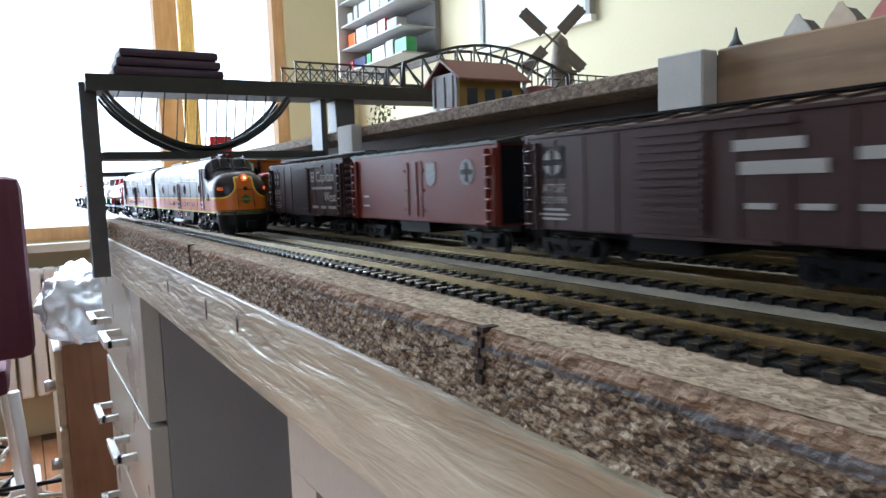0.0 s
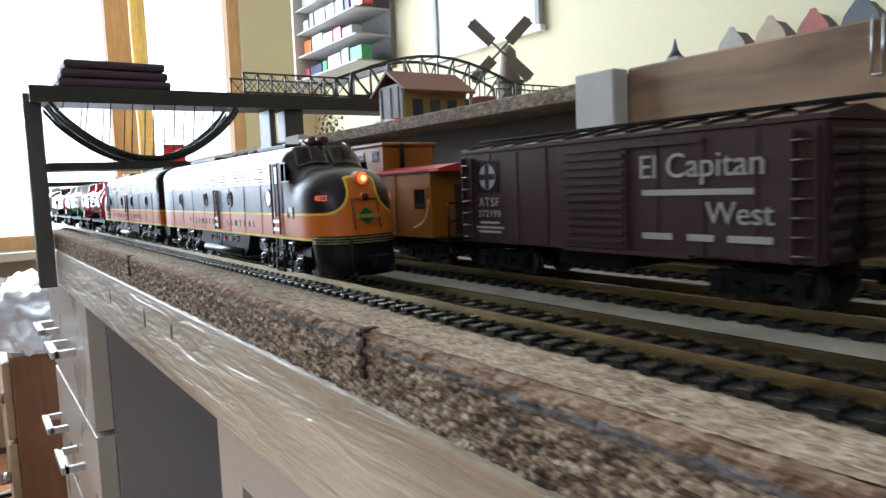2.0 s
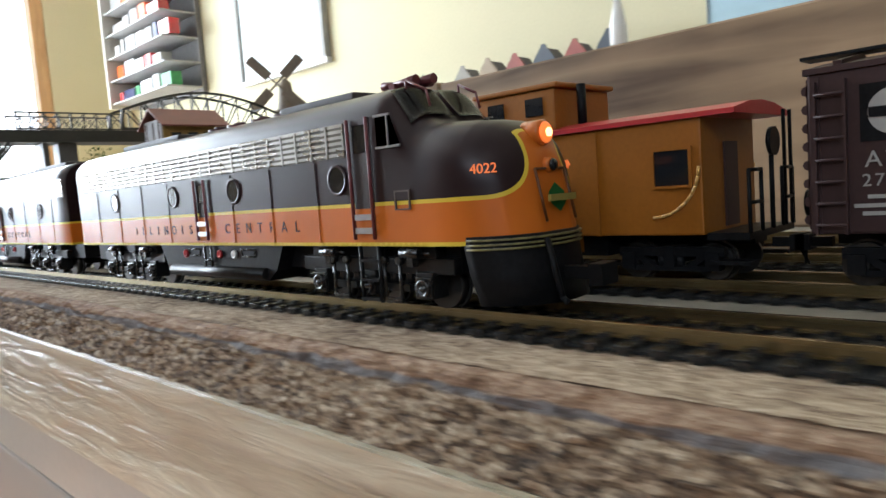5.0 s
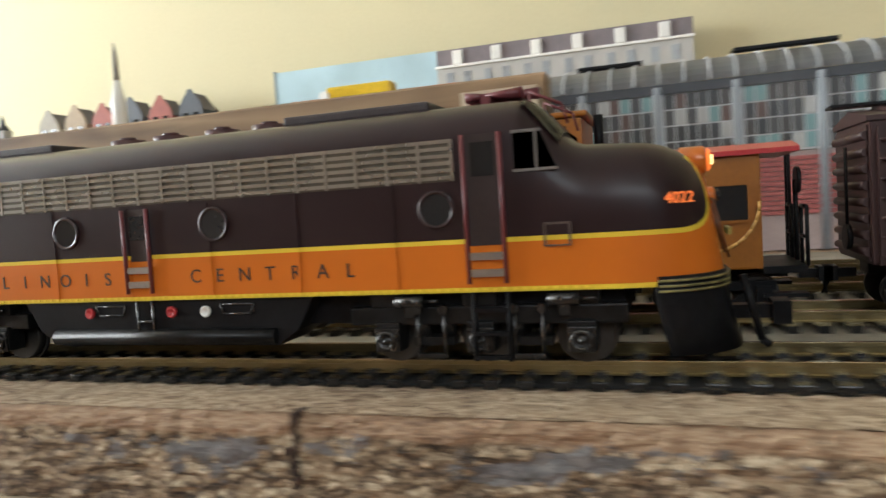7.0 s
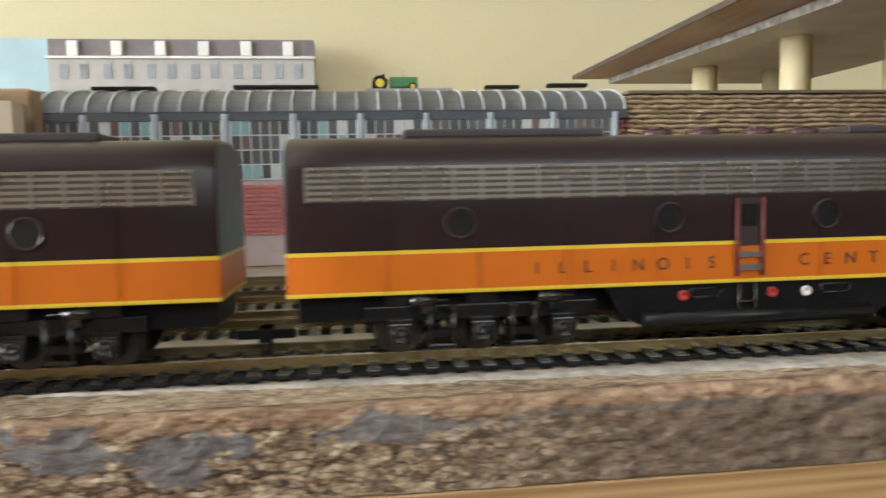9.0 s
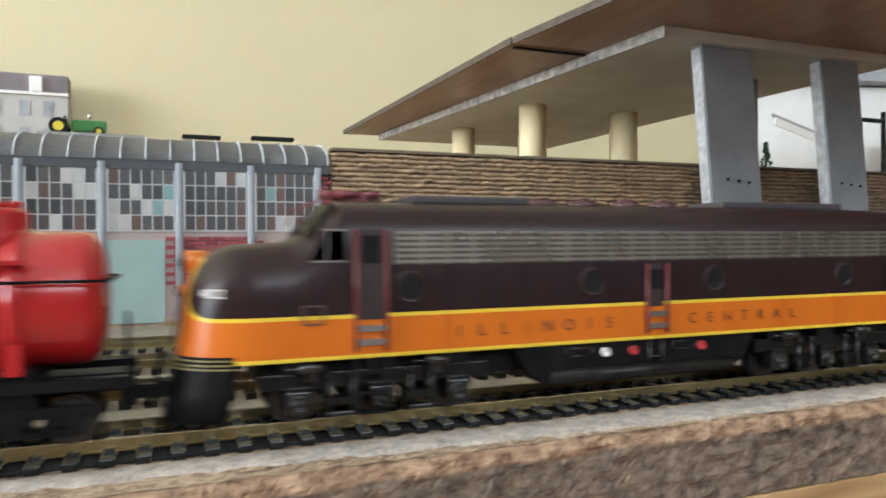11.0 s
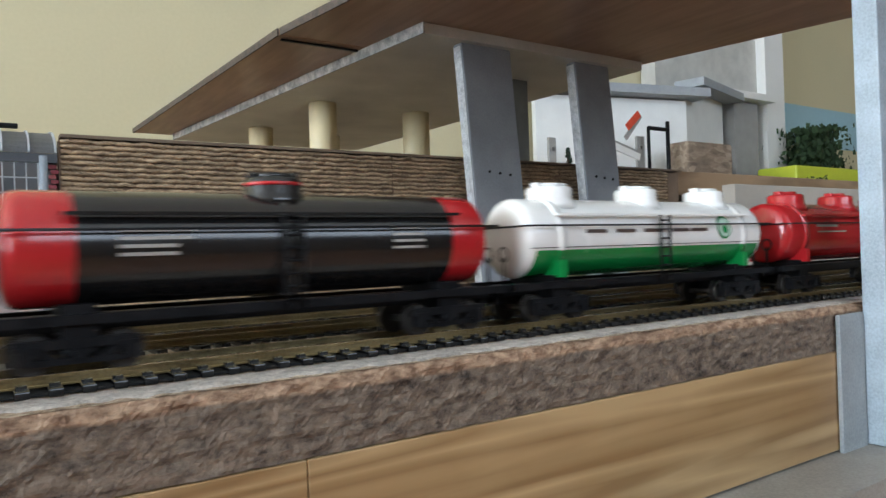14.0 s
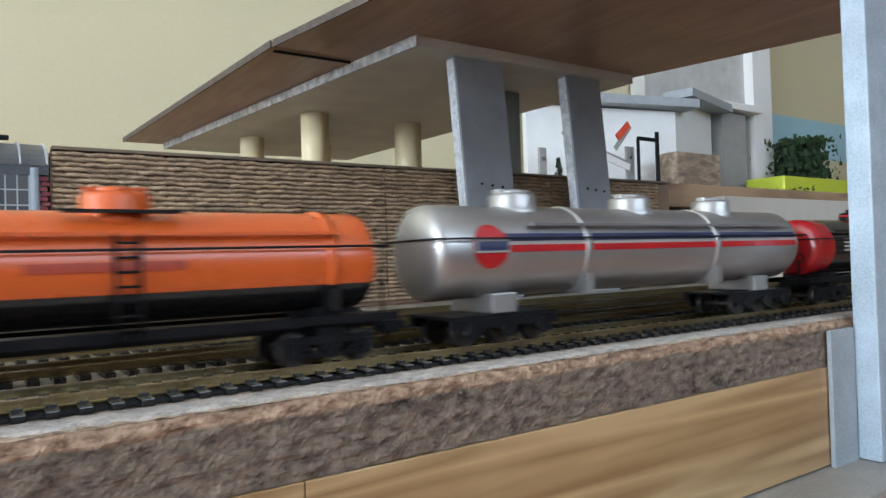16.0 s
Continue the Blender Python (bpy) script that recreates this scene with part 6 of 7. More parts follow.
def sheet(outline, z0, z1):
    """A flat board of any outline."""
    bm = bmesh.new()
    low, high = [[bm.verts.new((x, y, z)) for x, y in outline] for z in (z0, z1)]
    bm.faces.new(low[::-1]), bm.faces.new(high)
    for k in range(len(outline)):
        q = (k + 1) % len(outline)
        bm.faces.new((low[k], low[q], high[q], high[k]))
    return bm


part("deck", sheet(((1.0, 0.337), (1.072, -0.12), (1.438, -0.12), (1.33, 0.337)), 0.211, 0.2155), PLY, over, "stained brown plywood deck")
part("rear_deck", sheet(((0.999, 0.34), (1.328, 0.34), (1.32, 0.84), (0.974, 0.84)), 0.2113, 0.2158), PLY, over, "stained brown plywood deck")
part("slab", sheet(((1.086, 0.257), (1.338, 0.257), (1.31, 0.826), (1.0245, 0.826)), 0.2025, 0.2108), mat("grey_brown_underside", (0.62, 0.59, 0.53), 0.7, var=0.12, scale=20), over, "grey-brown slab under the deck")
part("slab_edge", sheet(((1.0842, 0.2555), (1.0858, 0.2555), (1.0243, 0.826), (1.0227, 0.826)), 0.2021, 0.2108), mat("worn_white_edge", (0.5, 0.49, 0.46), 0.7, var=0.5, scale=120), over, "worn whitish slab edge")
part("deck_edge", sheet(((0.9985, 0.337), (1.0705, -0.12), (1.0718, -0.12), (0.9998, 0.337)), 0.2105, 0.2165), mat("dark_deck_edge", (0.08, 0.058, 0.045), 0.7, var=0.5, scale=150), over)
part("deck_edge", sheet(((0.9725, 0.84), (0.9975, 0.34), (0.9988, 0.34), (0.9738, 0.84)), 0.2108, 0.2168), MATS["dark_deck_edge"], over)
part("deck_batten", boxes((1.003, 1.073, 0.3455, 0.348, 0.2092, 0.2108)), BLACK, over)
for x in (1.153, 1.277):
    bm = bmesh.new()
    v = [bm.verts.new((x + dx + sh, y + ly, z)) for z, sh, ly in ((0.0, 0.004, -0.012), (0.2024, -0.002, 0.0)) for dx, y in ((-0.026 if x < 1.2 else -0.0225, 0.263), (0.026 if x < 1.2 else 0.0225, 0.263), (0.026 if x < 1.2 else 0.0225, 0.2745), (-0.026 if x < 1.2 else -0.0225, 0.2745))]
    for f in ((0, 1, 2, 3), (4, 5, 6, 7), (0, 1, 5, 4), (1, 2, 6, 5), (2, 3, 7, 6), (3, 0, 4, 7)):
        bm.faces.new([v[i] for i in f])
    bmesh.ops.recalc_face_normals(bm, faces=list(bm.faces))
    bmesh.ops.bevel(bm, geom=list(bm.edges), offset=0.0008, segments=2, affect="EDGES")
    pr = part("pier", bm, GREYPAINT, over, "grey-blue painted slanted pier")
    half = 0.026 if x < 1.2 else 0.0225
    # west face: worn paint, made paler still to stand for window light
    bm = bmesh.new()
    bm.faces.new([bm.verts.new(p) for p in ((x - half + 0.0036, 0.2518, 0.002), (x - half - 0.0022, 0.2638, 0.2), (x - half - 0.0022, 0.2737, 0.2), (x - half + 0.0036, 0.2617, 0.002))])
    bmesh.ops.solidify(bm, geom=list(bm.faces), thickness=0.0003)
    part("worn_side", bm, mat("worn_lit_pale", (0.74, 0.75, 0.75), 0.6, var=0.3, scale=160), pr, "worn side of the pier, paled further for window light")
    for k in range(3):
        part("nail_hole", rod(bmesh.new(), (x - 0.008 + k * 0.011, 0.2565, 0.096 - 0.001 * k), (x - 0.008 + k * 0.011, 0.2555, 0.096 - 0.001 * k), 0.0011, 10), BLACK, pr)
for x, y, r, z0 in ((1.118, 0.525, 0.0155, SH - 0.002), (1.244, 0.53, 0.0165, SH - 0.002), (1.105, 0.696, 0.0155, SH - 0.002), (1.215, 0.72, 0.014, SH - 0.002)):
    part("tube", rod(bmesh.new(), (x, y, z0), (x, y, 0.2024), r, 28), CREAMPOST, over, "cream round support tube")
# the pier's grey is darkened to carry the shadow under the deck
part("rear_pier", boxes((1.2352, 1.2617, 0.34, 0.352, SH - 0.002, 0.2024)), mat("shaded_grey", (0.2, 0.2, 0.18), 0.7), over, "grey rear pier, darkened for the shadow it stands in")
bm = bmesh.new()
box(bm, 1.1035, 1.1105, 0.44, 0.4475, SH - 0.002, SH + 0.016)
solid("signal_box", bm, BLACK, "tiny black relay box behind the wall", "box")

# post and shelf in front of the table end
PY = -0.041
solid("end_post", box(bmesh.new(), 1.1375, 1.162, PY - 0.006, PY + 0.005, -0.066, 0.2108, 0, 0.001), mat("flaking_blue_grey_paint", (0.36, 0.43, 0.48), 0.5, var=0.2, scale=50), "blue-grey painted wooden post with flaking edges", "post")
solid("lower_ledge", boxes((0.95, 1.6, -0.064, FRONTY + 0.0175, -0.079, -0.0662)), mat("dusty_cream_ledge", (0.3, 0.285, 0.25), 0.5, var=0.2, scale=40), "cream ledge below the table", "ledge")
solid("corner_bracket", box(bmesh.new(), 1.115, 1.137, FRONTY - 0.003, FRONTY - 0.0009, -0.068, -0.004, 0, 0.0005), mat("grey_tape", (0.3, 0.33, 0.34), 0.5), "grey tape strip over the board end", "tape")
solid("card_strip", box(bmesh.new(), 1.185, 1.2, -0.03, 0.0, -0.0005, 0.0004, 0, 0.0001), GREYWHITE, "small pale card on the table end", "card")
solid("cable_heap", rod(rod(bmesh.new(), (1.1, -0.2, -0.2), (1.6, -0.05, -0.16), 0.004), (1.15, -0.19, -0.21), (1.5, -0.15, -0.13), 0.004), BLACK, "black cables below the table end", "cable")

# ---- what stands on the raised board ----
DZ = SH - 0.002
trac = thing("toy_tractor", "small green toy tractor with yellow wheels", "toy tractor")
tx, ty, tz = 0.683, 0.33, 0.1172
part("bonnet", box(bmesh.new(), tx - 0.006, tx + 0.014, ty - 0.004, ty + 0.004, tz + 0.003, tz + 0.0105, 0, 0.001), GREEN, trac)
part("fender", box(bmesh.new(), tx - 0.016, tx - 0.007, ty - 0.005, ty + 0.005, tz + 0.006, tz + 0.009, 0, 0.001), GREEN, trac)
part("exhaust", rod(bmesh.new(), (tx + 0.004, ty, tz + 0.0105), (tx + 0.004, ty, tz + 0.0165), 0.0008), STEEL, trac)
part("steering_wheel", rod(bmesh.new(), (tx - 0.009, ty, tz + 0.009), (tx - 0.0105, ty, tz + 0.013), 0.0008), BLACK, trac)
for x, r in ((tx - 0.013, 0.0055), (tx + 0.01, 0.003)):
    for s in (-1, 1):
        wl = part("wheel", rod(bmesh.new(), (x, ty + s * 0.005, tz + r), (x, ty + s * 0.008, tz + r), r, 18), BLACK, trac)
        part("rim", rod(bmesh.new(), (x, ty + s * 0.0045, tz + r), (x, ty + s * 0.0084, tz + r), r * 0.55, 14), mat("rim_yellow", (0.7, 0.55, 0.04), 0.4), wl)
solid("tractor_stand", boxes((0.66, 0.72, 0.31, 0.345, DZ, 0.1171)), CONCRETE, "grey card block behind the roof", "block")

AY = 1.06
apt = thing("apartment_block", "grey-white printed card tenement block with dark mansard roof", "model building")
ax0, ax1 = 0.15, 0.583
part("facade", boxes((ax0, ax1, AY, AY + 0.04, DZ, 0.285)), mat("white_card_front", (0.45, 0.44, 0.42), 0.7, var=0.08, scale=40), apt, "pale grey-white front")
part("mansard", boxes((ax0, ax1, AY + 0.002, AY + 0.04, 0.2855, 0.3155)), mat("slate_mauve", (0.2, 0.17, 0.18), 0.7, var=0.15, scale=60), apt, "dark mansard roof")
part("cornice", boxes((ax0 - 0.002, ax1 + 0.002, AY - 0.004, AY + 0.002, 0.283, 0.287)), WHITE, apt)
for k in range(6):
    x = ax0 + 0.04 + k * 0.07
    part("dormer", box(bmesh.new(), x - 0.009, x + 0.009, AY - 0.004, AY + 0.002, 0.2875, 0.312, 0, 0.002), WHITE, apt, "white dormer")
    for j in range(3):
        for d in (-0.016, 0.016):
            part("window", boxes((x + d - 0.0065, x + d + 0.0065, AY - 0.0012, AY, 0.25 - j * 0.042, 0.274 - j * 0.042)), mat("grey_window", (0.3, 0.32, 0.34), 0.3), apt)
pan = thing("sky_panel", "pale blue painted sky panel leaning at the wall", "scenic panel")
part("panel", boxes((-0.19, 0.148, AY + 0.02, AY + 0.026, DZ, 0.3205)), mat("painted_sky", (0.42, 0.58, 0.64), 0.7, var=0.14, scale=9), pan)
part("panel_edge", boxes((-0.193, -0.19, AY + 0.018, AY + 0.03, DZ, 0.323)), mat("dusty_blue", (0.25, 0.3, 0.32), 0.7), pan)
tv = thing("toy_van", "yellow toy van with a bright lamp", "toy van")
part("body", box(bmesh.new(), 0.285, 0.338, 0.345, 0.36, DZ + 0.006, DZ + 0.029, 0, 0.002), mat("toy_yellow", (0.75, 0.5, 0.03), 0.35), tv)
part("lamp", rod(bmesh.new(), (0.284, 0.349, DZ + 0.022), (0.2835, 0.3435, DZ + 0.022), 0.0042, 16), WHITE, tv)
for x in (0.296, 0.327):
    part("wheel", rod(bmesh.new(), (x, 0.343, DZ + 0.004), (x, 0.362, DZ + 0.004), 0.004, 14), BLACK, tv)
for x0, x1 in ((0.25, 0.283), (0.342, 0.39)):
    solid("orange_load", box(bmesh.new(), x0, x1, 0.35, 0.36, DZ, DZ + 0.022, 0, 0.001), mat("rust_orange", (0.5, 0.14, 0.05), 0.6), "low orange wagon load", "wagon load", "orange loads")

# gabled houses along the wall
GCOL = [(0.36, 0.33, 0.28), (0.38, 0.29, 0.2), (0.34, 0.11, 0.09), (0.1, 0.11, 0.125), (0.33, 0.1, 0.08), (0.08, 0.09, 0.105)]
for i, c in enumerate(GCOL):
    x = -0.719 + i * 0.0725
    gy = 1.03
    z1 = 0.262 + 0.004 * (i % 2)
    hs = thing("canal_house", "narrow toy canal house with a stepped gable", "model house", "row of canal houses")
    part("front", boxes((x - 0.028, x + 0.028, gy, gy + 0.003, DZ, z1 - 0.004)), mat("house_front_%s" % "abcdef"[i], c, 0.7, var=0.12, scale=60), hs)
    bm = bmesh.new()
    pts = [(-0.028, 0), (-0.024, 0.012), (-0.017, 0.022), (-0.009, 0.031), (-0.0035, 0.04), (0.0035, 0.04), (0.009, 0.031), (0.017, 0.022), (0.024, 0.012), (0.028, 0)]
    for (a0, b0), (a1, b1) in zip(pts[:5], pts[1:5]):
        v = [bm.verts.new((x + a, y, z1 - 0.004 + b)) for y in (gy, gy + 0.003) for a, b in ((a0, b0), (-a0, b0), (-a1, b1), (a1, b1))]
        for f in ((0, 1, 2, 3), (4, 5, 6, 7), (0, 1, 5, 4), (1, 2, 6, 5), (2, 3, 7, 6), (3, 0, 4, 7)):
            bm.faces.new([v[k] for k in f])
    part("gable", bm, MATS["house_front_%s" % "abcdef"[i]], hs)
    bm = bmesh.new()
    v = [bm.verts.new((x + a, y, z1 - 0.004 + b)) for y in (gy + 0.0032, gy + 0.05) for a, b in ((-0.024, -0.002), (0, 0.034), (0.03, -0.002))]
    for f in ((0, 1, 2), (3, 4, 5), (0, 1, 4, 3), (1, 2, 5, 4), (0, 2, 5, 3)):
        bm.faces.new([v[k] for k in f])
    part("roof", bm, mat("dark_tile", (0.09, 0.08, 0.085), 0.7, var=0.2, scale=80), hs, "dark tiled roof")
    part("rear", boxes((x - 0.028, x + 0.028, gy + 0.0032, gy + 0.05, DZ, z1 - 0.0062)), MATS["house_front_%s" % "abcdef"[i]], hs)
    for j in range(3):
        for d in (-0.012, 0.012):
            part("window", boxes((x + d - 0.006, x + d + 0.006, gy - 0.0008, gy, 0.238 - j * 0.035, 0.256 - j * 0.035)), GLASS, hs)
rk = thing("toy_rocket", "white toy rocket with a dark pointed tip", "toy rocket")
part("booster", turned(bmesh.new(), [(0, 0.0075), (0.062, 0.0075), (0.084, 0.003)], (-0.006, 0.45, DZ), "Z", 20), TANKWHITE, rk)
part("tip", turned(bmesh.new(), [(0.084, 0.003), (0.108, 0.0025), (0.123, 0.0006)], (-0.006, 0.45, DZ), "Z", 16), CONCRETE, rk)
sp = thing("church_spire", "small grey model church spire", "model church")
part("tower", boxes((-0.835, -0.81, 1.0, 1.02, DZ, 0.262)), CONCRETE, sp)
part("spire", turned(bmesh.new(), [(0.262, 0.014), (0.275, 0.006), (0.296, 0.0008)], (-0.8225, 1.01, 0.0), "Z", 8), mat("slate_spire", (0.08, 0.09, 0.1), 0.6), sp)

# ---- the crossing bridges at the far end, above the tracks ----
CX = -0.93
gant = thing("bridge_gantry", "dark gantry carrying a cross bridge over the tracks", "gantry")
part("post", box(bmesh.new(), CX - 0.012, CX + 0.012, -0.056, -0.0375, -0.0649, 0.165, 0, 0.001), mat("grey_upright", (0.1, 0.1, 0.1), 0.5), gant, "dark upright at the table edge")
part("post", box(bmesh.new(), CX - 0.02, CX + 0.02, 0.2375, 0.246, 0.0, 0.153, 0, 0.001), mat("grey_upright", (0.1, 0.1, 0.1), 0.5), gant, "dark pier behind the tracks")
part("post", box(bmesh.new(), CX - 0.015, CX + 0.015, 0.262, 0.29, SH + 0.0005, 0.153, 0, 0.001), MATS["grey_upright"], gant)
part("upper_deck", boxes((CX - 0.03, CX + 0.03, -0.05, 0.9, 0.1535, 0.1725)), BRIDGE, gant, "dark upper deck")
part("middle_deck", boxes((CX - 0.03, CX + 0.03, -0.037, 0.2372, 0.074, 0.083)), BRIDGE, gant, "dark middle deck")
part("lower_deck", boxes((CX - 0.25, CX - 0.16, -0.04, 0.235, 0.0595, 0.0645)), BRIDGE, gant, "dark lower shelf")
for s in (-1, 1):
    for off, r in ((0.0, 0.0035), (0.014, 0.0028)):
        bm = bmesh.new()
        pts = [(-0.033 + 0.225 * k / 18, 0.158 - off * 0.6 - (0.071 - off * 0.35) * math.sin(math.pi * k / 18) ** 0.8) for k in range(19)]
        rings = [[bm.verts.new((CX + s * 0.026 + dx, y, z + dz)) for dx, dz in ((-0.002, -r), (0.002, -r), (0.002, r), (-0.002, r))] for y, z in pts]
        for a, b in zip(rings, rings[1:]):
            for k in range(4):
                bm.faces.new((a[k], a[(k + 1) % 4], b[(k + 1) % 4], b[k]))
        bm.faces.new(rings[0]), bm.faces.new(rings[-1])
        part("hanging_arc", bm, BRIDGE, gant, "dark hanging arch rib")
    for k in range(1, 17, 2):
        y, z = -0.033 + 0.225 * k / 18, 0.158 - 0.071 * math.sin(math.pi * k / 18) ** 0.8
        part("hanger", rod(bmesh.new(), (CX + s * 0.026, y, z), (CX + s * 0.026, y + 0.006, 0.155), 0.0008, 6), BRIDGE, gant)
for j in range(3):
    bm = box(bmesh.new(), CX - 0.028, CX + 0.028, -0.02 + 0.004 * j, 0.108 - 0.003 * j, 0.173 + 0.011 * j, 0.183 + 0.011 * j, 0, 0.004)
    solid("timber_load", bm, mat("dark_purple_timber", (0.07, 0.04, 0.06), 0.7, var=0.3, scale=60, stretch=(1, 0.2, 1)), "stack of dark purplish timber on the bridge", "timber", "timber stack")
# lattice railings
rail_span = thing("lattice_span", "dark lattice-railed bridge span", "bridge")
for s in (-1, 1):
    xx = CX + s * 0.027
    for z in (0.1745, 0.2):
        part("chord", boxes((xx - 0.0012, xx + 0.0012, 0.2, 0.36, z - 0.0012, z + 0.0012)), BRIDGE, rail_span)
        part("chord", boxes((xx - 0.0012, xx + 0.0012, 0.68, 0.9, z + 0.006, z + 0.0084)), BRIDGE, rail_span)
    for k in range(9):
        y = 0.202 + k * 0.0197
        part("upright", bar(bmesh.new(), (xx, y, 0.174), (xx, y, 0.2), 0.0018, 0.0018), BRIDGE, rail_span)
        if k < 8:
            part("brace", bar(bmesh.new(), (xx, y, 0.175), (xx, y + 0.0197, 0.199), 0.0012, 0.0012), BRIDGE, rail_span)
            part("brace", bar(bmesh.new(), (xx, y, 0.199), (xx, y + 0.0197, 0.175), 0.0012, 0.0012), BRIDGE, rail_span)
    for k in range(12):
        y = 0.682 + k * 0.0197
        part("upright", bar(bmesh.new(), (xx, y, 0.174), (xx, y, 0.208), 0.0018, 0.0018), BRIDGE, rail_span)
arch = thing("arch_bridge", "dark curved-chord truss bridge model", "bridge")
ARC = [(0.362, 0.176)] + [(0.365 + 0.31 * k / 10, 0.196 + 0.047 * math.sin(math.pi * (0.08 + 0.84 * k / 10))) for k in range(11)] + [(0.678, 0.176)]
for s in (-1, 1):
    xx = CX + s * 0.027
    for a, b in zip(ARC, ARC[1:]):
        part("upper_chord", bar(bmesh.new(), (xx, *a), (xx, *b), 0.0032, 0.0042), BRIDGE, arch)
    part("lower_chord", boxes((xx - 0.0016, xx + 0.0016, 0.36, 0.68, 0.173, 0.178)), BRIDGE, arch)
    for k in range(1, 12):
        y, z = ARC[k]
        part("hanger", bar(bmesh.new(), (xx, y, 0.176), (xx, y, z), 0.002, 0.002), BRIDGE, arch)
        if k < 11:
            y2, z2 = ARC[k + 1]
            a, b = ((xx, y, z), (xx, y2, 0.177)) if k < 6 else ((xx, y, 0.177), (xx, y2, z2))
            part("diagonal", bar(bmesh.new(), a, b, 0.0022, 0.0022), BRIDGE, arch)
for k in range(2, 11):
    part("cross_strut", bar(bmesh.new(), (CX - 0.027, ARC[k][0], ARC[k][1]), (CX + 0.027, ARC[k][0], ARC[k][1]), 0.002, 0.002), BRIDGE, arch)

# station, barrel, small clutter on the shelf
st = thing("station_house", "timber-framed toy station with a red-brown roof", "model house")
hx, hy = -0.8, 0.37
part("wall", boxes((hx - 0.03, hx + 0.035, hy, hy + 0.1, SH + 0.0004, 0.172)), mat("ochre_wall", (0.3, 0.19, 0.05), 0.7, var=0.15, scale=60), st, "ochre boarded wall")
part("gable_front", boxes((hx - 0.028, hx + 0.033, hy - 0.003, hy - 0.0004, SH + 0.0004, 0.176)), mat("grey_white_gable", (0.42, 0.42, 0.43), 0.7), st, "grey-white timbered gable")
bm = bmesh.new()
v = [bm.verts.new((hx + a, y, z)) for y in (hy - 0.008, hy + 0.108) for a, z in ((-0.044, 0.163), (0.0025, 0.192), (0.049, 0.163), (0.049, 0.166), (0.0025, 0.196), (-0.044, 0.166))]
for f in ((0, 1, 2, 3, 4, 5), (6, 7, 8, 9, 10, 11), (0, 1, 7, 6), (1, 2, 8, 7), (2, 3, 9, 8), (3, 4, 10, 9), (4, 5, 11, 10), (5, 0, 6, 11)):
    bm.faces.new([v[k] for k in f])
part("roof", bm, mat("red_brown_tile", (0.18, 0.06, 0.045), 0.6, var=0.15, scale=80), st, "red-brown pitched roof")
for y in (hy + 0.02, hy + 0.048, hy + 0.076):
    part("window", boxes((hx + 0.0352, hx + 0.0362, y - 0.008, y + 0.008, 0.125, 0.155)), GLASS, st)
for a in (-0.02, 0.005, 0.025):
    part("beam", boxes((hx + a - 0.0015, hx + a + 0.0015, hy - 0.0042, hy - 0.0031, SH + 0.001, 0.172)), DARKLETTER, st)
bt = thing("water_tub", "round striped water tub beside the station", "tub")
part("tub", turned(bmesh.new(), [(SH, 0.019), (0.16, 0.02), (0.162, 0.016)], (hx + 0.03, hy + 0.135, 0), "Z", 22), mat("dull_red_tub", (0.22, 0.07, 0.06), 0.6), bt)
part("hoop", turned(bmesh.new(), [(0.145, 0.0203), (0.149, 0.0205)], (hx + 0.03, hy + 0.135, 0), "Z", 22), CONCRETE, bt)
for x, y, s, m, nm in ((-0.7, 0.3, 0.009, WHITE, "white_crate"), (-0.72, 0.33, 0.012, CABROOF, "red_crate"), (-0.66, 0.285, 0.006, WHITE, "white_crate")):
    solid(nm, box(bmesh.new(), x - s, x + s, y - s, y + s, SH + 0.0003, SH + 1.3 * s, 0, 0.001), m, "little painted crate on the shelf", "crate")


def bush(name, label, x, y, z, r, n, colour):
    bm = bmesh.new()
    for k in range(n):
        a, b, c = random.gauss(0, 0.5), random.gauss(0, 0.5), random.random()
        p = Vector((x + a * r, y + b * r, z + c * r * 1.5))
        q = Euler((random.random() * 6, random.random() * 6, 0)).to_matrix()
        s = r * (0.05 + 0.08 * random.random())
        vs = [bm.verts.new(p + q @ Vector(d) * s) for d in ((-1, -0.5, 0), (1, -0.4, 0.2), (0.8, 0.7, 0), (-0.7, 0.8, -0.2))]
        bm.faces.new(vs)
    return solid(name, bm, colour, label, "bush", "model bushes", "stuff")


bush("model_bush", "dark green model bush on the shelf", -0.83, 0.29, SH, 0.02, 130, LEAF)
ml = thing("toy_windmill", "wooden toy windmill with four lattice sails", "windmill")
mx, my = -1.06, 0.8
WDULL = mat("grey_brown_timber", (0.2, 0.16, 0.12), 0.7, var=0.2, scale=80)
part("body", turned(bmesh.new(), [(SH, 0.036), (0.215, 0.023), (0.225, 0.026), (0.26, 0.019), (0.3, 0.014), (0.312, 0.004)], (mx, my, 0), "Z", 8), WDULL, ml)
part("gallery", turned(bmesh.new(), [(0.236, 0.032), (0.24, 0.034)], (mx, my, 0), "Z", 10), WDULL, ml)
for k in range(4):
    bm = boxes((-0.002, 0.002, -0.002, 0.002, 0.0, 0.082), (-0.011, 0.011, -0.0012, 0.0002, 0.022, 0.08))
    sl = part("sail", bm, WDULL, ml, "grey-brown slatted sail")
    sl.matrix_basis = Matrix.Translation((mx + 0.012, my - 0.03, 0.297)) @ Matrix.Rotation(radians(52), 4, "Z") @ Matrix.Rotation(radians(45 + 90 * k), 4, "Y")

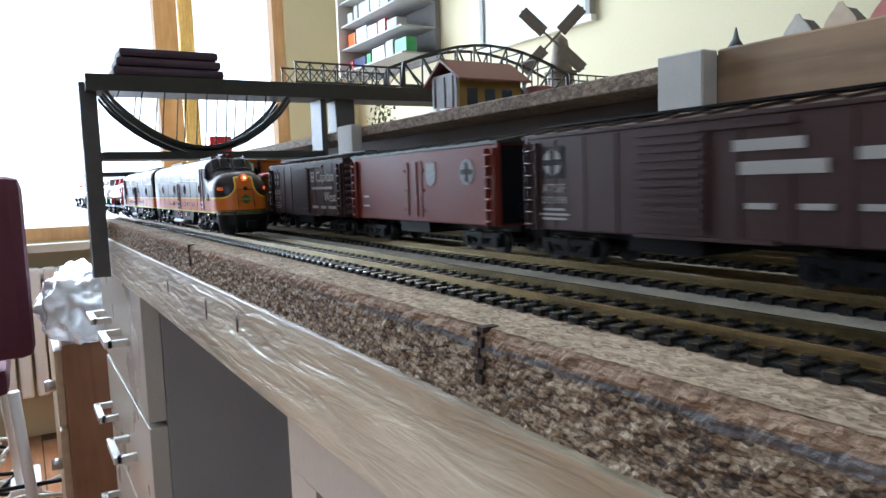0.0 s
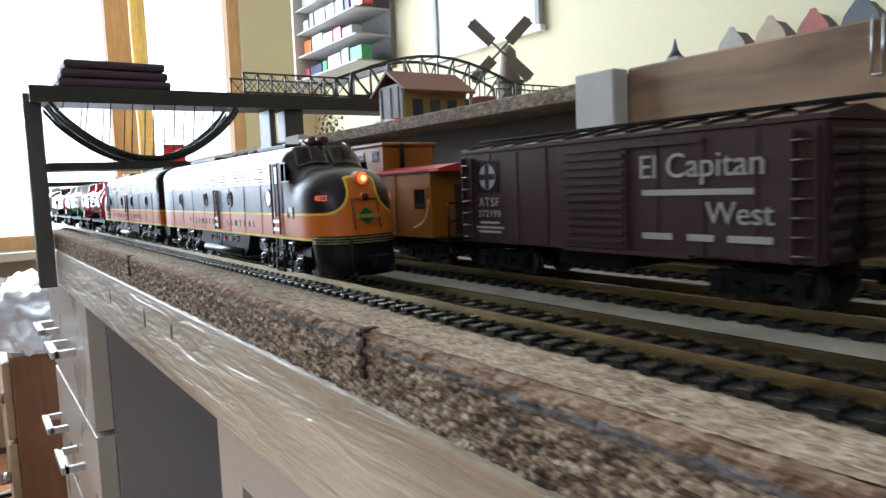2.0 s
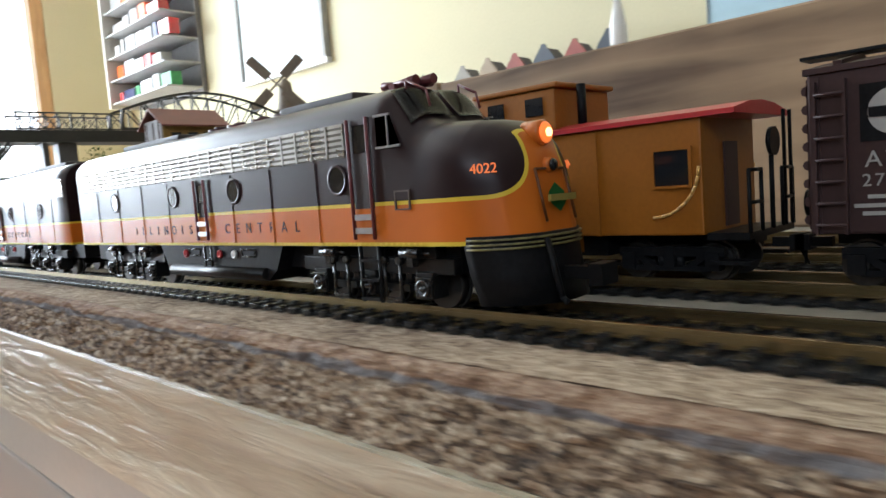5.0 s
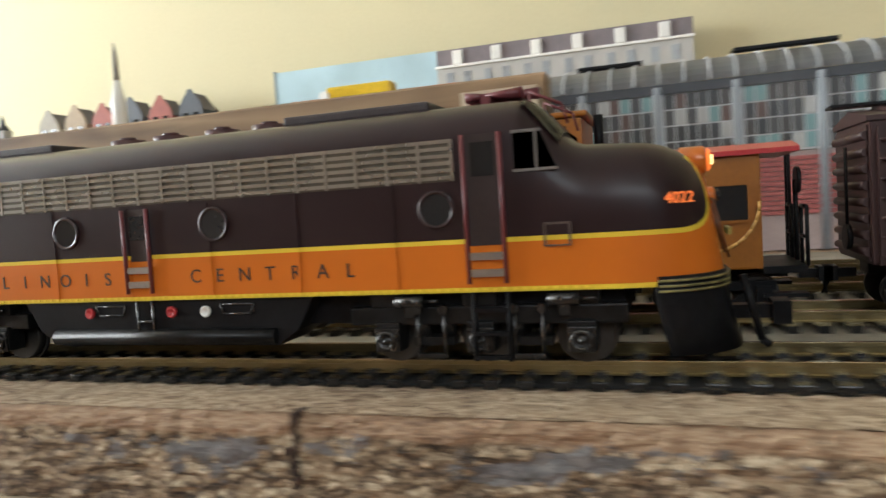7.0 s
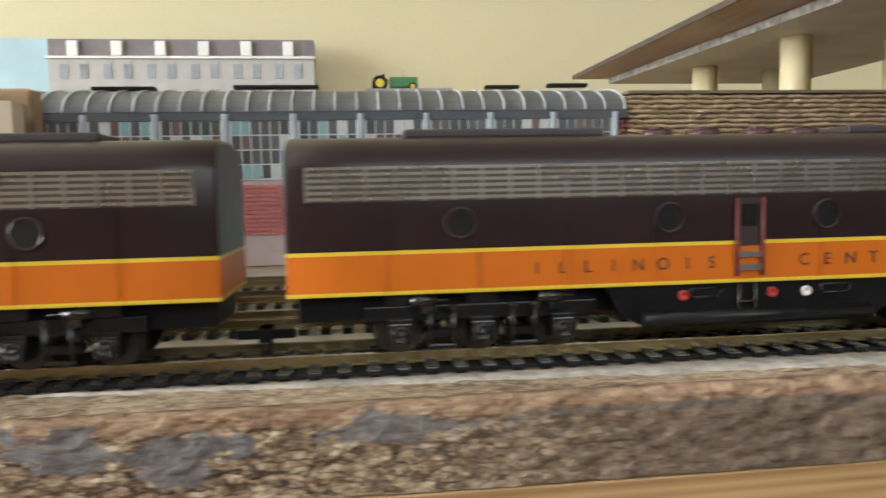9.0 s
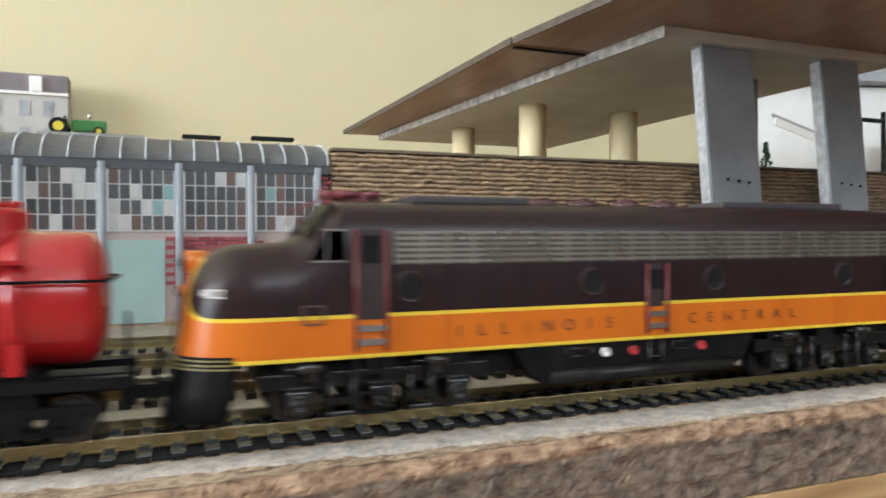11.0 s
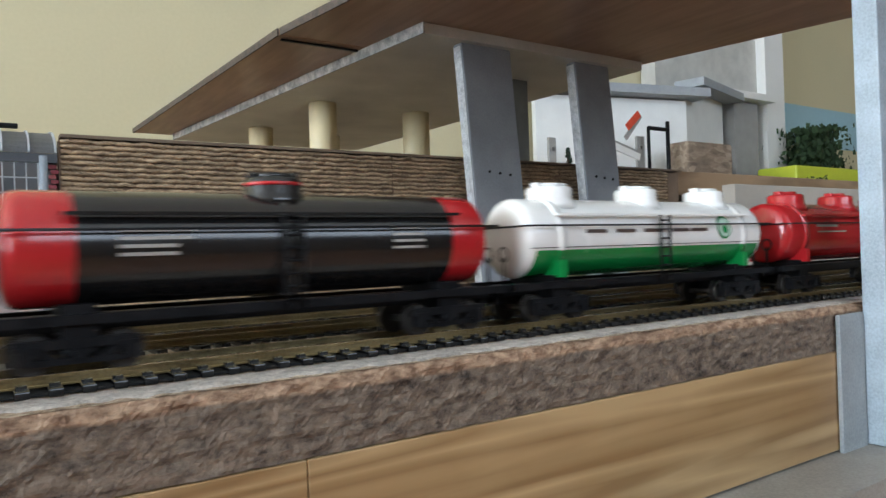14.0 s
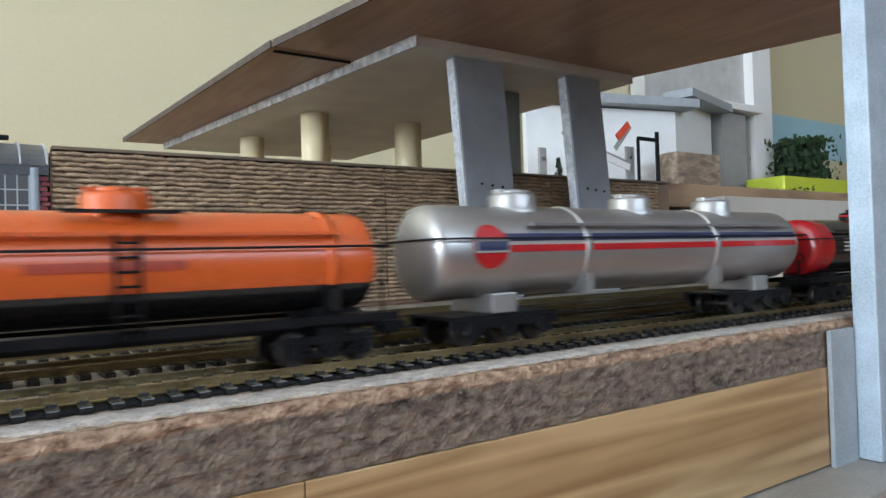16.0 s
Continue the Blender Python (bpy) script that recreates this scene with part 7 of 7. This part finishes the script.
# ---- room things behind the layout ----
pc = thing("wall_map", "pale framed map hanging on the wall", "picture")
part("map_sheet", boxes((-1.75, -1.31, NORTH - 0.012, NORTH - 0.008, 0.43, 0.75)), mat("map_paper", (0.6, 0.66, 0.64), 0.6, var=0.12, scale=14), pc)
for r in ((-1.765, -1.29, 0.415, 0.43), (-1.765, -1.29, 0.75, 0.765)):
    part("frame_bar", boxes((r[0], r[1], NORTH - 0.02, NORTH - 0.001, r[2], r[3])), WHITE, pc)
for x in (-1.765, -1.31):
    part("frame_bar", boxes((x, x + 0.015, NORTH - 0.02, NORTH - 0.001, 0.4302, 0.7498)), CONCRETE, pc)
sh = thing("display_shelf", "tall wall shelf crowded with model trains", "shelf")
part("back", boxes((-2.5, -2.02, NORTH - 0.02, NORTH - 0.002, 0.44, 1.2)), mat("shelf_back", (0.16, 0.15, 0.14), 0.7), sh)
part("side_panel", boxes((-2.515, -2.5, NORTH - 0.16, NORTH - 0.002, 0.44, 1.2)), GREYWHITE, sh)
for j in range(9):
    z = 0.455 + j * 0.085
    part("board", boxes((-2.5, -2.02, NORTH - 0.15, NORTH - 0.0205, z, z + 0.006)), CONCRETE, sh)
COL = [TANKRED, TANKWHITE, CONCRETE, BLACK, TANKORANGE, NAVY, GREENSIGN, TANKSILVER]
for j in range(7):
    x = -2.48
    while x < -2.08:
        w = random.uniform(0.03, 0.1)
        m = random.choice(COL)
        solid("model_wagon", box(bmesh.new(), x, x + w, NORTH - 0.13, NORTH - 0.09, 0.4635 + j * 0.085, 0.4635 + j * 0.085 + random.uniform(0.035, 0.065), 0, 0.003), m, "small model wagon on the display shelf", "model wagon", "shelf models")
        x += w + 0.012
# folded strip added in place of a yellow toy crane's pole
for y0, y1, m, nm in ((0.395, 0.45, mat("pale_crane_yellow", (0.75, 0.58, 0.25), 0.7), "yellow_curtain"),):
    bm = bmesh.new()
    folds = [(WEST + 0.12 + 0.014 * math.sin(k * 1.3), y0 + (y1 - y0) * k / 28) for k in range(29)]
    low, high = [[bm.verts.new((x, y, z)) for x, y in folds] for z in (-0.05, 1.6)]
    for k in range(28):
        bm.faces.new((low[k], low[k + 1], high[k + 1], high[k])).smooth = True
    bmesh.ops.solidify(bm, geom=list(bm.faces), thickness=0.002)
    solid(nm, bm, m, "narrow yellow strip at the window standing in for a toy crane pole", "curtain", "curtains")
for y, z, w, h, m, nm in ((0.33, 0.02, 0.06, 0.16, TANKRED, "red_toy_building"), (0.44, 0.0, 0.05, 0.1, TANKRED, "red_toy_building"), (0.55, 0.02, 0.06, 0.14, MATS["pale_crane_yellow"], "yellow_toy_crane")):
    solid(nm, box(bmesh.new(), -2.0, -1.95, y, y + w, 0.006, z + h, 0, 0.004), m, "coloured toy standing on the far board", "toy")
solid("far_board", boxes((-2.2, -1.36, 0.2, NORTH, -0.02, 0.005)), CHIP_TOP, "far board of the layout by the window", "board")

# under the table: drawers, cabinets, floor clutter
dr = thing("drawer_cabinet", "cream drawer cabinet with looped metal handles", "cabinet")
part("carcass", boxes((-1.15, -0.745, -0.012, 0.5, FLOOR, -0.0665)), DARKGREY, dr, "dark grey cabinet side")
zs = [-0.068, -0.205, -0.34, -0.475, -0.61, -0.77]
for a, b in zip(zs, zs[1:]):
    d = part("drawer_front", box(bmesh.new(), -1.15, -0.75, -0.03, -0.0125, b + 0.004, a - 0.002, 0, 0.001), GREYWHITE, dr, "cream drawer front")
    for hx0 in (-0.9, -1.07):
        bm = bmesh.new()
        z = (a + b) / 2
        for e in (-0.035, 0.035):
            bar(bm, (hx0 + e, -0.031, z), (hx0 + e, -0.052, z), 0.008, 0.008)
        bar(bm, (hx0 - 0.039, -0.052, z), (hx0 + 0.039, -0.052, z), 0.008, 0.008)
        part("handle", bm, mat("cream_handle", (0.66, 0.64, 0.58), 0.3), d, "cream loop handle")
cb = thing("side_cabinet", "cream framed cabinet under the table", "cabinet")
part("carcass", boxes((-0.29, 0.8, -0.012, 0.5, FLOOR, -0.0665)), GREYWHITE, cb)
part("face_frame", boxes((-0.297, 0.8, -0.031, -0.0125, -0.09, -0.0665), (-0.297, -0.265, -0.031, -0.0125, FLOOR, -0.0905)), GREYWHITE, cb, "cream face frame")
part("door_panel", box(bmesh.new(), -0.262, 0.15, -0.029, -0.0125, FLOOR + 0.03, -0.094, 0, 0.002), mat("grey_cream_panel", (0.46, 0.44, 0.4), 0.35, var=0.05, scale=8), cb, "grey-cream door panel")
part("door_panel", box(bmesh.new(), 0.155, 0.56, -0.029, -0.0125, FLOOR + 0.03, -0.094, 0, 0.002), MATS["grey_cream_panel"], cb, "grey-cream door panel")
bm = bmesh.new()
for e in (-0.03, 0.03):
    bar(bm, (0.09 + e, -0.03, -0.115), (0.09 + e, -0.05, -0.115), 0.008, 0.008)
bar(bm, (0.056, -0.05, -0.115), (0.124, -0.05, -0.115), 0.008, 0.008)
part("handle", bm, MATS["cream_handle"], cb, "cream loop handle")
solid("table_back_panel", boxes((-1.05, 0.9, 0.55, 0.565, FLOOR, -0.021)), DARKGREY, "dark panel under the table", "panel")
cr = thing("low_dresser", "brown wooden dresser with small chrome knobs", "dresser")
part("carcass", box(bmesh.new(), -1.95, -1.55, -0.075, 0.35, FLOOR, -0.262, 0, 0.003), wood_mat("red_brown_veneer", (0.22, 0.1, 0.05), (0.36, 0.18, 0.09), 50, (1, 1, 0.1), 0.4), cr)
for k in range(3):
    part("drawer_front", box(bmesh.new(), -1.93, -1.57, -0.09, -0.0755, FLOOR + 0.02 + k * 0.165, FLOOR + 0.175 + k * 0.165, 0, 0.002), mat("pale_veneer", (0.55, 0.42, 0.28), 0.4), cr, "pale drawer front")
    part("knob", rod(bmesh.new(), (-1.6, -0.11, FLOOR + 0.1 + k * 0.165), (-1.6, -0.0905, FLOOR + 0.1 + k * 0.165), 0.012, 14), STEEL, cr, "chrome knob")
bm = bmesh.new()
bmesh.ops.create_icosphere(bm, subdivisions=5, radius=1.0)
for v in bm.verts:
    k = 1 + 0.22 * noise.noise(v.co * 2.3) + 0.16 * abs(noise.noise(v.co * 5.1)) + 0.05 * noise.noise(v.co * 13)
    v.co = Vector((v.co.x * 0.16 * k, v.co.y * 0.085 * k, max(-0.055, v.co.z * 0.085 * k)))
for f in bm.faces:
    f.smooth = True
BAG = mat("translucent_plastic", (0.75, 0.77, 0.78), 0.18, var=0.08, scale=30, coat=0.3)
BAG.node_tree.nodes["Principled BSDF"].inputs["Transmission Weight"].default_value = 0.35
solid("plastic_bag", bm, BAG, "crumpled translucent plastic bag on the dresser", "plastic bag", at=(-1.62, -0.02, -0.2))
rd = thing("radiator", "white ribbed radiator under the window", "radiator")
for k in range(34):
    y = -1.2 + k * 0.045
    part("fin", box(bmesh.new(), WEST + 0.05, WEST + 0.11, y, y + 0.036, -0.62, -0.2, 0, 0.008), WHITE, rd)
part("top_pipe", rod(bmesh.new(), (WEST + 0.08, -1.22, -0.22), (WEST + 0.08, 0.33, -0.22), 0.018, 12), WHITE, rd)
ch = thing("padded_chair", "dark red padded chair with white tubular legs", "chair")
part("backrest", box(bmesh.new(), -1.66, -1.6, -0.5, -0.118, -0.29, 0.075, 0, 0.025), mat("dark_red_fabric", (0.09, 0.02, 0.035), 0.85, var=0.15, scale=80), ch, "dark red padded back")
part("seat", box(bmesh.new(), -2.05, -1.64, -0.52, -0.17, -0.37, -0.31, 0, 0.02), MATS["dark_red_fabric"], ch)
for x, y in ((-1.64, -0.165), (-1.64, -0.48), (-2.0, -0.2), (-2.0, -0.48)):
    part("leg", rod(bmesh.new(), (x, y, -0.36), (x - 0.03, y + 0.03, FLOOR + 0.0005), 0.011, 12), WHITE, ch, "white tubular leg")
for k in range(7):
    bm = bmesh.new()
    p = [Vector((-2.35 + 0.1 * random.random() + 0.06 * i, -0.28 + 0.05 * i * random.random() + 0.03 * math.sin(i + k), FLOOR + 0.008 + 0.03 * k * abs(math.sin(i * 0.6)))) for i in range(9)]
    for a, b in zip(p, p[1:]):
        rod(bm, a, b, 0.005, 6)
    solid("floor_cable", bm, BLACK if k % 2 else GREYWHITE, "loose cable tangled on the floor", "cable", "floor cables")
ps = thing("power_strip", "white power strip lying among cables", "power strip")
part("housing", box(bmesh.new(), -2.15, -1.98, -0.2, -0.13, FLOOR + 0.0003, FLOOR + 0.09, 0, 0.008), WHITE, ps)
part("switch", box(bmesh.new(), -2.02, -2.0, -0.206, -0.2, FLOOR + 0.03, FLOOR + 0.06, 0, 0.002), BLACK, ps)

# ---- the far corner behind the overpass ----
wb = thing("white_model_building", "white card model building with a flat grey roof", "model building")
part("left_wall", bar(bmesh.new(), (1.93, 1.09, 0.255), (2.36, 0.98, 0.255), 0.02, 0.31), mat("white_card", (0.8, 0.8, 0.77), 0.6, var=0.05, scale=20), wb, "white front wall")
part("right_wall", bar(bmesh.new(), (2.36, 0.985, 0.27), (2.63, 1.06, 0.27), 0.02, 0.35), MATS["white_card"], wb, "white side wall")
for (a, b, z) in (((1.9, 1.08), (2.4, 0.955), 0.425), ((2.36, 0.96), (2.66, 1.04), 0.455)):
    part("flat_roof", bar(bmesh.new(), (*a, z), (*b, z), 0.08, 0.022), mat("grey_roof_card", (0.33, 0.35, 0.37), 0.6, var=0.1), wb, "grey flat roof edge")
solid("grey_model_tower", boxes((2.66, 2.78, 1.03, 1.1, DZ, 0.45)), CONCRETE, "grey card tower beside the white building", "model building")
solid("grey_loft", boxes((2.35, 2.85, 1.06, 1.11, 0.47, 0.66)), mat("mottled_grey_card", (0.5, 0.49, 0.45), 0.7, var=0.15, scale=25), "mottled grey upper card building", "model building")
solid("white_upright", boxes((2.83, 2.93, 1.03, 1.115, 0.2, 1.1)), WHITE, "white painted upright board on the wall", "board")
solid("white_cross_shelf", boxes((2.55, 2.83, 1.0, 1.1, 0.455, 0.475)), WHITE, "white small shelf between the boards", "shelf")
solid("red_signal_arm", bar(bmesh.new(), (2.047, 0.9, 0.306), (2.089, 0.9, 0.341), 0.004, 0.016), mat("signal_red", (0.6, 0.07, 0.03), 0.5), "red tilted signal arm", "signal")
solid("dark_signal_arm", bar(bmesh.new(), (2.047, 0.907, 0.281), (2.101, 0.907, 0.338), 0.003, 0.012), CONCRETE, "grey edge of the tilted arm", "signal")
solid("pale_crossing_arm", bar(bmesh.new(), (1.893, 0.915, 0.296), (2.104, 0.915, 0.241), 0.004, 0.016), WHITE, "pale tilted crossing arm", "signal")
solid("grey_crossing_arm", bar(bmesh.new(), (1.893, 0.922, 0.310), (2.104, 0.922, 0.255), 0.004, 0.006), CONCRETE, "grey upper edge of the crossing arm", "signal")
for x0, x1, z1 in ((1.825, 1.846, 0.273), (2.107, 2.135, 0.294)):
    plate = thing("sign_plate", "upright grey plate with a bright bolt", "plate", "grey plates")
    part("plate", box(bmesh.new(), x0, x1, 0.925, 0.931, DZ, z1, 0, 0.001), CONCRETE, plate)
    part("bolt", rod(bmesh.new(), ((x0 + x1) / 2, 0.9249, z1 - 0.025), ((x0 + x1) / 2, 0.922, z1 - 0.025), 0.005, 10), STEEL, plate, "bright bolt head")
fir = thing("model_fir_tree", "small dark green model fir tree", "model tree")
fx, fz = 1.915, 0.259
part("trunk", rod(bmesh.new(), (fx, 0.96, DZ), (fx, 0.96, fz - 0.01), 0.003, 8), DARKLETTER, fir)
bm = bmesh.new()
for k in range(420):
    h = random.random()
    a, q = random.random() * math.tau, (1 - h) * 0.034 * (0.4 + 0.6 * random.random()) + 0.002
    p = Vector((fx + q * math.cos(a), 0.96 + q * math.sin(a), DZ + 0.01 + h * (fz - DZ - 0.01)))
    e = Euler((random.random() * 6, random.random() * 6, 0)).to_matrix()
    bm.faces.new([bm.verts.new(p + e @ Vector(d) * 0.004) for d in ((-1, -0.4, 0), (1, -0.3, 0.2), (0, 0.9, 0))])
part("crown", bm, mat("fir_green", (0.02, 0.05, 0.025), 0.8, var=0.5, scale=200), fir, "dark green needles")
bm = rod(bmesh.new(), (2.19, 0.9, DZ), (2.19, 0.9, 0.33), 0.005)
rod(bm, (2.12, 0.9, 0.31), (2.19, 0.9, 0.31), 0.005)
rod(bm, (2.12, 0.9, 0.2), (2.12, 0.9, 0.31), 0.004)
solid("water_crane", bm, BLACK, "black model water crane", "water crane")
solid("stone_block", box(bmesh.new(), 2.24, 2.42, 0.88, 0.94, DZ, 0.285, 0, 0.008), flake_mat("rough_stone", (0.15, 0.11, 0.08), (0.27, 0.2, 0.14), (0.4, 0.32, 0.24), 90, (0.3, 1, 1)), "rough brown layered stone block", "stone")
for x, y, r, c in ((2.05, 0.92, 0.05, LEAF), (2.48, 0.9, 0.06, LEAF), (2.62, 0.9, 0.06, mat("olive_foliage", (0.16, 0.15, 0.04), 0.8, var=0.4, scale=120)), (2.75, 0.92, 0.07, LEAF)):
    bush("model_bush", "green and olive model bushes by the wall", x, y, DZ, r, 900, c)
solid("lime_box", box(bmesh.new(), 2.72, 3.3, 0.88, 1.0, DZ, 0.245, 0, 0.006), LIME, "lime-yellow plastic planter box by the wall", "box")
bush("model_hedge", "dark green foliage over the yellow box", 2.98, 0.98, 0.245, 0.09, 1500, mat("dark_hedge", (0.03, 0.06, 0.02), 0.8, var=0.5, scale=120))
# standing coach on the third track
co = thing("standing_coach", "grey-roofed orange passenger coach standing on a siding", "coach")
part("body", box(bmesh.new(), 0.06, 0.2, 0.094, 0.126, 0.016, 0.043, 0, 0.0015), mat("amber_coach_paint", (0.62, 0.26, 0.015), 0.35, var=0.06), co)
part("roof", box(bmesh.new(), 0.059, 0.201, 0.0935, 0.1265, 0.0432, 0.051, 0, 0.003), CONCRETE, co)
for k in range(6):
    part("window", boxes((0.068 + k * 0.022, 0.081 + k * 0.022, 0.0936, 0.0944, 0.029, 0.039)), GLASS, co)
part("underframe", boxes((0.063, 0.197, 0.099, 0.121, RAILZ + 0.0003, 0.0158)), BLACK, co)

# ---- what moves ----


def nose(t):
    """Where the leading nose is along the track."""
    if t <= 11.0:
        return 0.0866 + 0.14443 * (t - 4) + 0.002535 * (t - 4) ** 2
    return 1.2218 + 0.178 * (t - 11)


def freight(t):
    """Where the rear of the last boxcar is along the second track."""
    return float(np.interp(t, (0, 1.5, 2, 3.5, 4.5, 7, 7.5, 16), (-0.5236, -0.2696, -0.1889, 0.0426, 0.1904, 0.5737, 0.6545, 2.05)))


def motions():
    times = [0, 1.5, 3, 4.5, 5.75, 7, 8, 9, 10, 11, 12, 13.5, 15, 16]
    for ob, off in ((red_tank, -0.6415), (white_tank, -0.804), (black_tank, -0.9605), (silver_tank, -1.197), (orange_tank, -1.36)):
        walk(ob, [(t, pose(nose(t) + off, 0, RAILZ)) for t in times])
    walk(lead, [(t, pose(nose(t), 0, 0)) for t in times])
    walk(second, [(t, pose(nose(t) - 0.4864, 0, 0, 0, 0, 180)) for t in times])
    for ob, off in ((tail, -0.1162), (car_a, 0.0), (car_b, 0.152), (car_c, 0.3115), (car_d, 0.464)):
        walk(ob, [(t, pose(freight(t) + off, 0.055, RAILZ)) for t in times])


motions()
